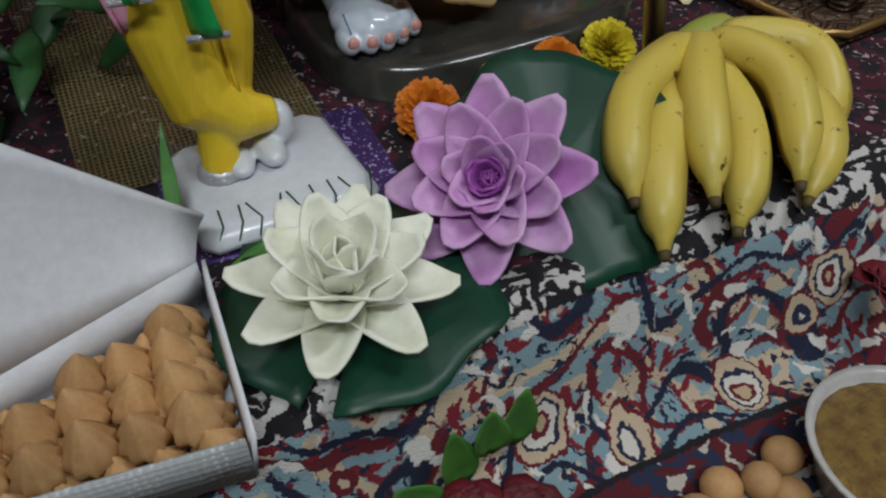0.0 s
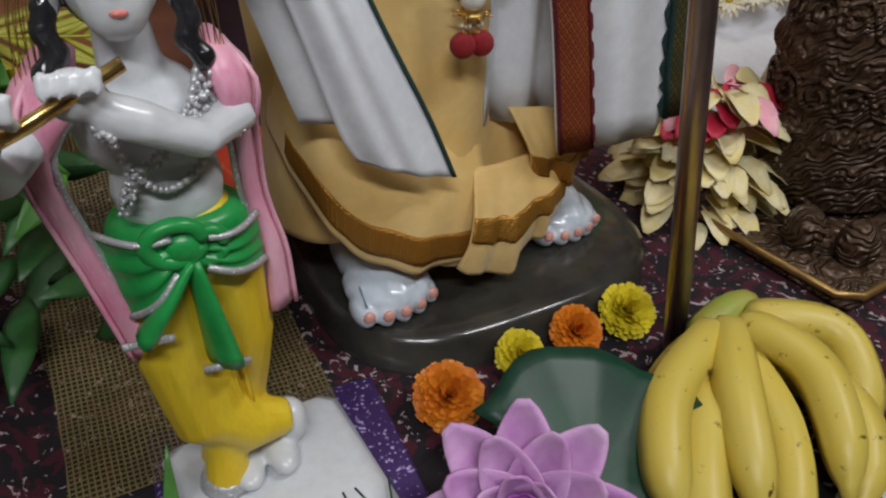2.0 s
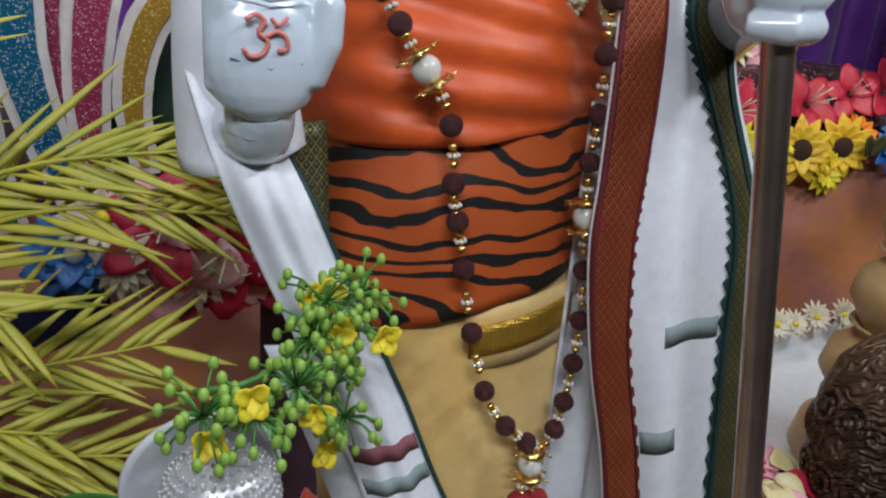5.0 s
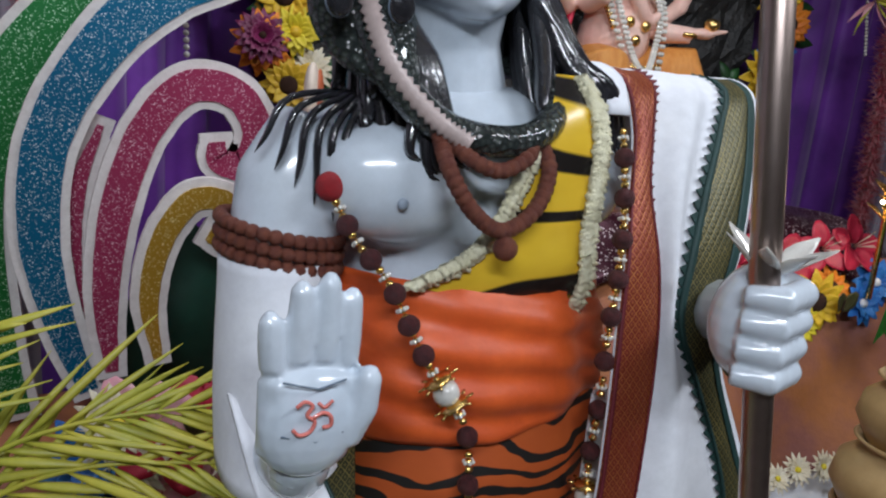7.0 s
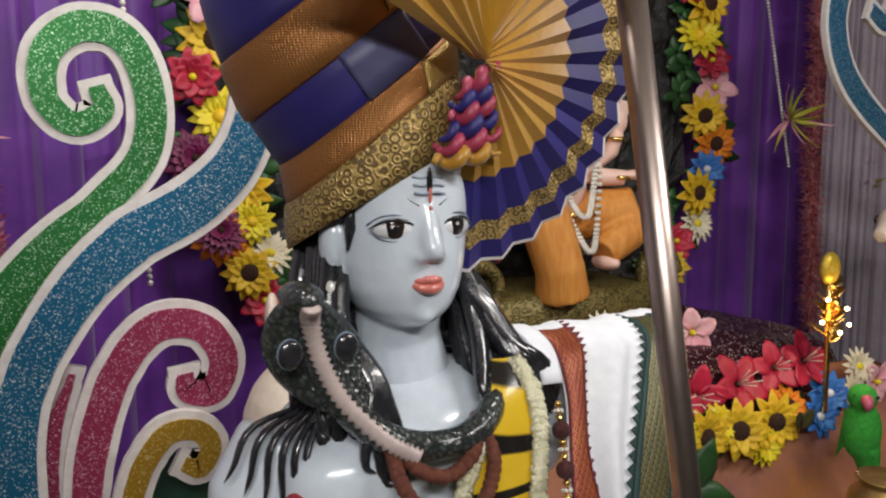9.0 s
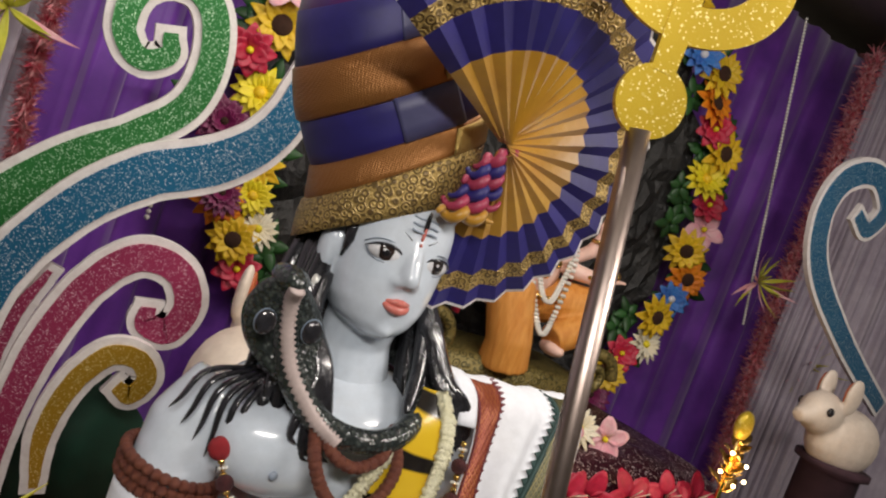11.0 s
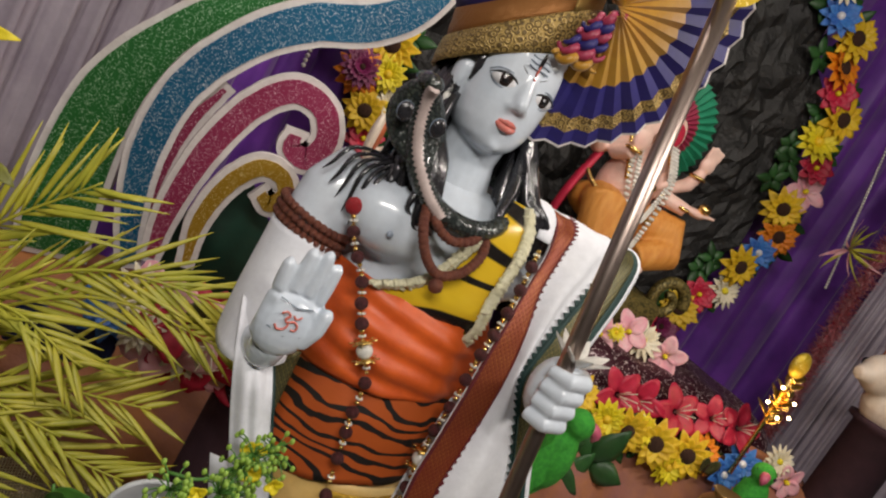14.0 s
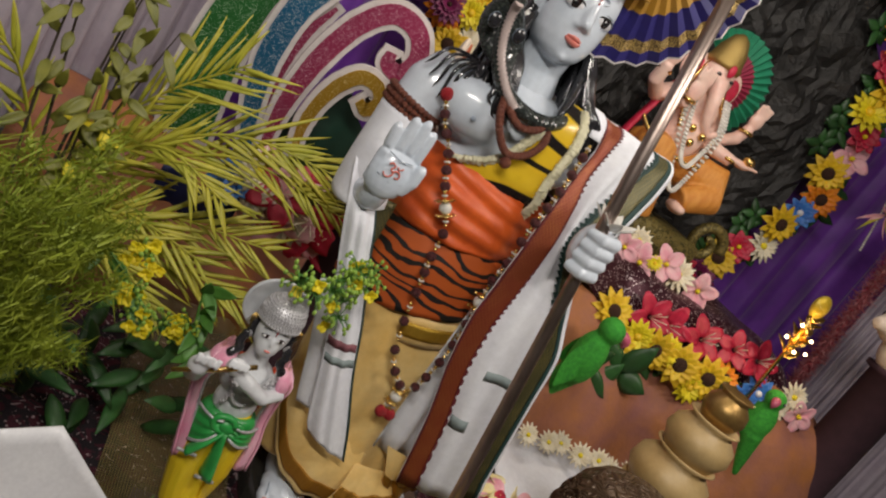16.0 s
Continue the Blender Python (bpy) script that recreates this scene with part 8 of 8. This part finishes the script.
def carved_seat():
    top = thing("carved_seat", (0.95, 0.68, TOP), "dark carved bronze domed seat with scrolled bands on a tray", "carving")
    b = Build()
    C = Vector((1.075, 0.8, 0))
    oval = Matrix.Diagonal((1, 0.72, 1))
    prof = [(0.12, 0.895), (0.145, 0.91), (0.15, 0.96), (0.156, 1.0), (0.162, 1.06), (0.168, 1.12), (0.166, 1.18), (0.15, 1.23), (0.115, 1.265), (0.06, 1.283), (0.01, 1.288)]
    b.lathe(prof, M_BRONZE, C, 48, oval)
    part("dome_body", b, top)

    def rad_at(z):
        return float(np.interp(z, [q[1] for q in prof], [q[0] for q in prof]))

    for zz, nn in ((0.97, 64), (1.025, 64), (1.135, 60)):
        b = Build()
        b.rings([[C + oval @ Vector(((rad_at(zz + dz) + e * (1 - 0.75 * (j % 2))) * math.cos(math.pi * j / nn), (rad_at(zz + dz) + e * (1 - 0.75 * (j % 2))) * math.sin(math.pi * j / nn), zz + dz)) for j in range(2 * nn)] for dz, e in ((-0.016, 0.001), (-0.009, 0.007), (0.0, 0.0095), (0.009, 0.007), (0.016, 0.001))], M_BRONZE, True, False)
        part("reeded_band", b, top, "reeded bronze band")
    for row, zz in enumerate((1.08, 1.185)):
        for k in range(9):
            a = math.pi * (0.85 + 0.115 * k + 0.05 * row)
            b = Build()
            pts = []
            for i in range(16):
                r, w = 0.03 - 0.0016 * i, i * 0.7
                z = zz + r * math.sin(w)
                aa = a + r * math.cos(w) / 0.15
                pts.append(C + oval @ Vector(((rad_at(z) + 0.002) * math.cos(aa), (rad_at(z) + 0.002) * math.sin(aa), z)))
            b.tube(curve_pts(pts, 48), 0.0042, M_BRONZE, 6)
            part("scroll", b, top, "raised scroll")
    b = Build()
    t = Euler((0, 0, math.radians(6))).to_matrix()
    b.box((1.0, 0.74, TOP + 0.012), (0.37, 0.3, 0.02), M_BRONZE, t, 0.008)
    part("tray", b, top)
    b = Build()
    b.tube([Vector((1.0, 0.74, TOP + 0.025)) + t @ Vector(q) for q in ((-0.17, 0.15, 0), (-0.185, 0.13, 0), (-0.188, 0, 0), (-0.185, -0.13, 0), (-0.16, -0.15, 0), (0.16, -0.15, 0))], 0.006, M_BRASS, 8)
    part("tray_rim", b, top, "worn bright rim")
    for x, y in ((0.885, 0.7), (0.92, 0.64)):
        b = Build()
        b.ball((x, y, TOP + 0.048), (0.03, 0.028, 0.036), M_BRONZE, None, 14, 10)
        b.ball((x, y - 0.022, TOP + 0.05), (0.014, 0.01, 0.02), M_BRONZE, None, 10, 8)
        part("foot_boss", b, top, "small bossed bronze figure foot")


carved_seat()

# loose petals beside the staff
M_PETALY = plain("pale_yellow_petal", (0.8, 0.66, 0.26), (0.8, 0.74, 0.5), rough=0.55, scale=30, piece=0.1)
heap = thing("petal_heap", (0.855, 0.88, TOP), "heap of pale yellow and pink cloth petals", "petals")
rr = random.Random(12)
for k in range(150):
    u = rr.random()
    a = rr.random() * 6.28
    rad = 0.105 * math.sqrt(rr.random()) * (1 - 0.55 * u)
    p = Vector((0.855 + rad * math.cos(a), 0.88 + rad * math.sin(a), TOP + 0.012 + 0.19 * u))
    d = Vector((math.cos(a) + 0.3 * rr.random(), math.sin(a) - 0.3, 0.5 * rr.random() - 0.35))
    b = Build()
    b.petal(p, d, (d.x * 0.3, -0.5, 1), 0.05 + 0.025 * rr.random(), 0.042, M_PETALY if u < 0.72 else (M_REDFL, M_PINKFL, M_PETALY)[k % 3], 0.25, 0.0, 5, -0.2)
    part("petal", b, heap, "", 0.0008)

# white cloth-covered box with maroon edging
b = Build()
g = []
for i in range(20):
    u = i / 19
    row = []
    for j in range(40):
        v = j / 39
        x = 1.02 + 0.75 * v
        y = 1.0 + 0.3 * min(1, u * 1.6)
        z = TOP + 0.02 + 0.12 * max(0, (u - 0.25) / 0.75) + 0.012 * wob(x * 6, u * 5, 3)
        row.append(Vector((x, y + 0.06 * u, z)))
    g.append(row)
b.sheet(g, M_SHAWL)
cl = thing("white_cloth", b, "white cotton cloth with maroon edging spread before the mound", "cloth", thick=0.004)
for a in (0, 18):
    b = Build()
    b.sheet([[p + Vector((0, -0.004, 0.004)) for p in r] for r in g[a:a + 2]], M_MAROON)
    part("maroon_edging", b, cl, "maroon edging", 0.003)
for k in range(9):
    put("C", (1.1 + 0.07 * k + 0.03 * frnd.random(), 1.31 + 0.03 * frnd.random(), TOP + 0.15 + 0.02 * frnd.random()), (-0.2, -1, 0.6), 0.75)


# ---- plants at the left ----
def frond(base, tip, rise, n, ln, wd, mat, label, top):
    """A palm frond: arched rib with paired narrow leaflets."""
    base, tip = Vector(base), Vector(tip)
    mid = base.lerp(tip, 0.5) + Vector((0, 0, rise))
    line = curve_pts([base, mid, tip], n)
    b = Build()
    b.tube(line, [0.004 * (1 - 0.8 * i / (n - 1)) + 0.0008 for i in range(n)], mat, 6)
    rib = part("rib", b, top)
    rr = random.Random(int(abs(tip.x) * 999) + n)
    for i in range(3, n - 1):
        d = (line[i + 1] - line[i - 1]).normalized()
        side = d.cross(Vector((0.2, -0.75, 0.65))).normalized()
        for s in (-1, 1):
            if rr.random() < 0.16:
                continue
            dd = d * 1.0 + side * s * (0.4 + 0.2 * rr.random()) + Vector((rr.random() - 0.5, rr.random() - 0.5, rr.random() - 0.6)) * 0.25
            b = Build()
            u = i / (n - 1)
            b.petal(line[i], dd, (0.2, -0.8, 0.6), ln * (0.55 + 0.6 * math.sin(math.pi * (0.15 + 0.8 * u))) * (0.6 + 0.65 * rr.random()), wd * (0.8 + 0.5 * rr.random()), mat, -0.2, 0.5, 5, -0.32 * rr.random())
            part("leaflet", b, top, "", 0.0006)


palm = thing("palm_plant", (-0.42, 1.14, TOP), "potted palm with yellow green arching fronds", "plant")
for root, end, rise, n, ln in (((-0.4, 1.14, 1.22), (0.12, 1.05, 1.53), 0.1, 28, 0.14), ((-0.4, 1.14, 1.18), (0.16, 1.02, 1.46), 0.12, 28, 0.13), ((-0.42, 1.14, 1.2), (-0.16, 1.06, 1.64), 0.05, 22, 0.15),
                                ((-0.42, 1.1, 1.12), (-0.06, 0.98, 1.25), 0.06, 20, 0.12), ((-0.42, 1.14, 1.2), (-0.62, 0.95, 1.5), 0.08, 18, 0.14), ((-0.42, 1.1, 1.18), (-0.08, 0.94, 1.4), 0.12, 22, 0.12),
                                ((-0.41, 1.12, 1.1), (0.05, 1.0, 1.33), 0.05, 28, 0.14), ((-0.4, 1.1, 1.06), (0.06, 0.98, 1.2), 0.06, 26, 0.13), ((-0.42, 1.08, 1.1), (-0.1, 0.92, 1.14), 0.07, 22, 0.13)):
    frond(root, end, rise, n, ln, 0.009, M_PALM, "", palm)
b = Build()
b.lathe([(0.07, TOP), (0.085, TOP + 0.02), (0.105, TOP + 0.16), (0.115, TOP + 0.165), (0.112, TOP + 0.18), (0.095, TOP + 0.17), (0.09, TOP + 0.15)], M_MOUND, (-0.43, 1.15, 0), 24)
part("pot", b, palm, "brown pot")
for k, q in enumerate(((-0.4, 1.14, 1.19), (-0.42, 1.14, 1.21), (-0.42, 1.1, 1.13))):
    b = Build()
    b.tube([(-0.43 + 0.01 * k, 1.15, TOP + 0.15), q], 0.006, M_TWIG, 7)
    part("stalk", b, palm)


def feather_bush():
    """Feathery bush: many plumes of needle leaves."""
    top = thing("feathery_bush", (-0.4, 0.62, TOP), "dense feathery green foliage plant", "plant")
    rr = random.Random(21)
    for k in range(44):
        a, u = rr.random() * 6.28, rr.random()
        root = Vector((-0.37, 0.62, TOP + 0.06))
        end = Vector((-0.37 + (0.07 + 0.12 * rr.random()) * math.cos(a), 0.64 + (0.07 + 0.1 * rr.random()) * math.sin(a), 1.02 + 0.5 * u))
        line = curve_pts([root, root.lerp(end, 0.6) + Vector((0, 0, 0.07)), end], 22)
        b = Build()
        b.tube(line, 0.0015, M_BUSH, 4)
        kk = b.slot(M_BUSH)
        for i in range(4, 22):
            for q in range(24):
                d = Vector((rr.random() - 0.5, rr.random() - 0.5, rr.random() - 0.4)).normalized() * (0.02 + 0.025 * rr.random())
                p = line[i] + Vector((rr.random() - 0.5, rr.random() - 0.5, rr.random() - 0.5)) * 0.04
                s = d.cross(Vector((rr.random(), 1, rr.random()))).normalized() * 0.0016
                f = b.bm.faces.new([b.bm.verts.new(v) for v in (p - s, p + s, p + d)])
                f.material_index = kk
        part("plume", b, top)


feather_bush()

M_POD = plain("green_pod", (0.24, 0.4, 0.05), (0.3, 0.48, 0.08), rough=0.5, scale=40)


def cassia(name_pts, clusters, label, seed, yel=0.3, leafy=0):
    """Sprig with clusters of round green buds, some yellow petals, on thin stalks."""
    rr = random.Random(seed)
    top = thing("flower_sprig", Vector(name_pts[0]), label, "sprig", "flower sprigs")
    b = Build()
    b.tube(curve_pts(name_pts, 16), 0.0024, M_LEAFBRIGHT, 6)
    part("stalk", b, top)
    for c in clusters:
        c = Vector(c)
        b, buds, pet = Build(), Build(), Build()
        for k in range(26):
            d = Vector((rr.random() - 0.5, rr.random() - 0.5, rr.random() - 0.5)).normalized() * (0.014 + 0.022 * rr.random())
            b.tube([c, c + d * 0.6 + Vector((0, 0, 0.004)), c + d], 0.0009, M_LEAFBRIGHT, 4)
            if rr.random() > yel:
                buds.ball(c + d, (0.0035, 0.0035, 0.0048), M_POD, None, 8, 6)
            else:
                for q in range(4):
                    a = q * 1.6 + rr.random()
                    pet.petal(c + d, Vector((math.cos(a), -0.6, math.sin(a))), (0, -1, 0.2), 0.015, 0.012, M_LEMON, 0.3, -0.2, 4)
        part("stalk_cluster", b, top)
        if buds.mats:
            part("bud_cluster", buds, top, "round green buds")
        if pet.mats:
            part("blossom", pet, top, "bright yellow petals", 0.0006)
    for k in range(leafy):
        u = rr.random()
        p = Vector(name_pts[0]).lerp(Vector(name_pts[-1]), u)
        b = Build()
        b.petal(p, (rr.random() - 0.5, -0.4, rr.random() - 0.5), (0, -1, 0.3), 0.07, 0.024, M_LEAFBRIGHT, 0.1, 0.4, 5)
        part("leaf", b, top, "", 0.0006)


cassia([(0.04, 0.68, 1.446), (0.08, 0.67, 1.456), (0.13, 0.7, 1.476), (0.18, 0.74, 1.496)], [(0.04, 0.64, 1.451), (0.07, 0.63, 1.451), (0.1, 0.65, 1.456), (0.12, 0.68, 1.476), (0.13, 0.69, 1.496), (0.15, 0.7, 1.466), (0.165, 0.72, 1.486), (0.14, 0.69, 1.431), (0.15, 0.7, 1.396)], "sprig of green buds and yellow flowers laid over the small statue", 3, 0.05)
cassia([(-0.3, 0.86, 1.3), (-0.2, 0.78, 1.27), (-0.12, 0.75, 1.22)], [(-0.17, 0.76, 1.25), (-0.14, 0.74, 1.22), (-0.18, 0.76, 1.32)], "sprig of yellow flowers and buds among the leaves", 5, 0.3, 5)
cassia([(-0.06, 0.8, 1.3), (-0.04, 0.78, 1.22), (0.0, 0.78, 1.15)], [(-0.05, 0.78, 1.22), (-0.09, 0.78, 1.2)], "sprig of yellow flowers and leaves behind the small statue", 7, 0.3, 10)

# thin yellow-leaved tree behind
tree = thing("branch_plant", (-0.42, 0.95, TOP), "thin dark twigs with sparse yellow green leaves", "plant")
rr = random.Random(31)
for k in range(8):
    root = Vector((-0.42 + 0.06 * rr.random(), 0.98, 1.1))
    end = Vector((-0.5 + 0.28 * rr.random(), 0.86 + 0.14 * rr.random(), 1.45 + 0.5 * rr.random()))
    line = curve_pts([root, root.lerp(end, 0.5) + Vector((0.04 * (rr.random() - 0.5), 0, 0.02)), end], 14)
    b = Build()
    b.tube(line, [0.004 * (1 - 0.7 * i / 13) for i in range(14)], M_TWIG, 6)
    part("twig", b, tree)
    for i in range(5, 14):
        for q in range(1):
            b = Build()
            b.petal(line[i], (rr.random() - 0.4, -0.3, rr.random() - 0.5), (0.2, -1, 0.4), 0.045 + 0.03 * rr.random(), 0.02, M_TREELEAF if rr.random() < 0.85 else M_LEMON, 0.1, 0.4, 4, -0.2)
            part("leaf", b, tree, "", 0.0006)
b = Build()
b.lathe([(0.05, TOP), (0.06, TOP + 0.02), (0.07, TOP + 0.2), (0.075, TOP + 0.21), (0.06, TOP + 0.22), (0.05, TOP + 0.2)], M_BRONZE, (-0.4, 0.98, 0), 20)
part("pot", b, tree, "dark pot")
b = Build()
b.tube([(-0.4, 0.98, TOP + 0.19), (-0.4, 0.98, 1.12)], 0.006, M_TWIG, 8)
part("trunk", b, tree)

# broad leaves low behind the small statue
low = thing("leaf_cluster", (-0.1, 0.9, TOP), "cluster of dark green broad leaves on the rug", "leaves")
for k in range(34):
    p = Vector((-0.3 + 0.34 * rr.random(), 0.8 + 0.22 * rr.random(), TOP + 0.02 + 0.22 * rr.random()))
    b = Build()
    b.petal(p, (rr.random() - 0.5, -0.5, rr.random() - 0.2), (0.1, -0.6, 0.8), 0.09 + 0.06 * rr.random(), 0.035, M_LEAF, -0.15, 0.4, 6, -0.3)
    part("leaf", b, low, "", 0.0008)

# ---- small offerings on the lower step ----
M_CLEAR = plain("pale_plastic", (0.6, 0.58, 0.55), rough=0.2, bump=0.03)
M_MIX = plain("yellow_savoury_mix", (0.4, 0.26, 0.06), (0.22, 0.11, 0.03), rough=0.6, scale=70, bump=1.0, dist=0.006)
bowl = thing("sweet_bowl", (0.515, 0.14, STEP), "clear plastic bowl filled with yellow savoury mix", "bowl")
b = Build()
b.lathe([(0.05, STEP + 0.004), (0.062, STEP + 0.01), (0.082, STEP + 0.065), (0.088, STEP + 0.068), (0.088, STEP + 0.072), (0.08, STEP + 0.068), (0.06, STEP + 0.012)], M_CLEAR, (0.515, 0.14, 0), 36)
part("shell", b, bowl, "pale plastic shell")
b = Build()
g = [[Vector((0.515 + 0.0775 * u * math.cos(a), 0.14 + 0.0775 * u * math.sin(a), STEP + 0.058 + 0.012 * (1 - u * u) + 0.004 * wob(u * 20 * math.cos(a), u * 20 * math.sin(a), 3))) for a in [2 * math.pi * j / 40 for j in range(41)]] for u in [0.02 + 0.98 * i / 16 for i in range(17)]]
b.sheet(g, M_MIX)
part("filling", b, bowl, "yellow savoury mix", 0.003)

ladoo = Build()
ladoo.ball((0, 0, 0.016), (0.019, 0.019, 0.0165), M_MODAK, None, 14, 10)
ladoo = ladoo.mesh("round_sweet")
for k in range(9):
    ob = tagged(new("round_sweet", ladoo), "round brown sweet on the lower step", "sweet", "round sweets")
    ob.matrix_world = Matrix.Translation((0.3 + 0.036 * (k % 5) + 0.012 * (k // 5), 0.2 - 0.034 * (k // 5) - 0.012 * (k % 2), STEP + 0.006))


def rose(p, s, label):
    top = thing("rose", Vector(p), label, "flower", "roses")
    rr = random.Random(int(p[0] * 1000))
    for n, ln, wd, lift in ((6, 0.036, 0.036, 0.5), (5, 0.03, 0.03, 0.85), (4, 0.024, 0.024, 1.15), (3, 0.018, 0.016, 1.35)):
        for k in range(n):
            a = 6.28 * k / n + rr.random()
            d = Vector((math.cos(a) * math.cos(lift), math.sin(a) * math.cos(lift), math.sin(lift)))
            up = Vector((-math.cos(a) * math.sin(lift), -math.sin(a) * math.sin(lift), math.cos(lift)))
            b = Build()
            b.petal(Vector(p) + Vector((0, 0, 0.005)), d, up, ln * s, wd * s, M_ROSE, 0.5, -0.3, 5, -0.2)
            part("petal", b, top, "", 0.0008)


rose((0.2, 0.25, STEP + 0.02), 1.0, "dark red rose lying on the lower step")
rose((0.155, 0.262, STEP + 0.03), 1.0, "dark red rose among leaves on the step")
rose((0.64, 0.275, STEP + 0.07), 1.1, "dark red rose resting at the rug's fold")
for k, (p, d, ln) in enumerate((((0.165, 0.3, STEP + 0.03), (-0.1, 0.15, 0.9), 0.075), ((0.215, 0.305, STEP + 0.05), (0.15, 0.1, 1), 0.075), ((0.14, 0.29, STEP + 0.03), (-0.5, 0.1, 0.5), 0.06), ((0.19, 0.3, STEP + 0.06), (0.0, 0.1, 1), 0.06), ((0.12, 0.285, STEP + 0.02), (-0.8, 0.0, 0.3), 0.07))):
    b = Build()
    b.petal(p, d, (0, -1, 0.5), ln, 0.035, M_LEAFBRIGHT, 0.2, 0.3, 7, 0.1)
    thing("rose_leaf", b, "bright green leaf among the roses", "leaf", "rose leaves", thick=0.001)
b = Build()
for k in range(110):
    x = -0.2 + 0.22 * rr.random()
    y = 0.235 + 0.05 * rr.random()
    b.petal((x, y, STEP + 0.005 + 0.02 * rr.random()), (rr.random() - 0.5, -0.1, 0.35 * rr.random()), (0, -0.3, 1), 0.07 + 0.05 * rr.random(), 0.004, M_LEAF, 0.1, 0.8, 4, 0.2)
thing("grass_offering", b, "bundle of green offering grass before the sweet box", "grass", kind="stuff")
for k, (p, d) in enumerate((((0.03, 0.505, TOP + 0.012), (0.75, 0.25, 0.05)), ((0.005, 0.56, TOP + 0.015), (0.1, 0.4, 0.5)))):
    b = Build()
    b.petal(p, d, (0, -0.4, 1), 0.11, 0.014, M_LEAFBRIGHT, 0.1, 0.6, 7, 0.1)
    thing("grass_blade", b, "green leaf blade lying by the statue's base", "leaf", "grass blades", thick=0.001)
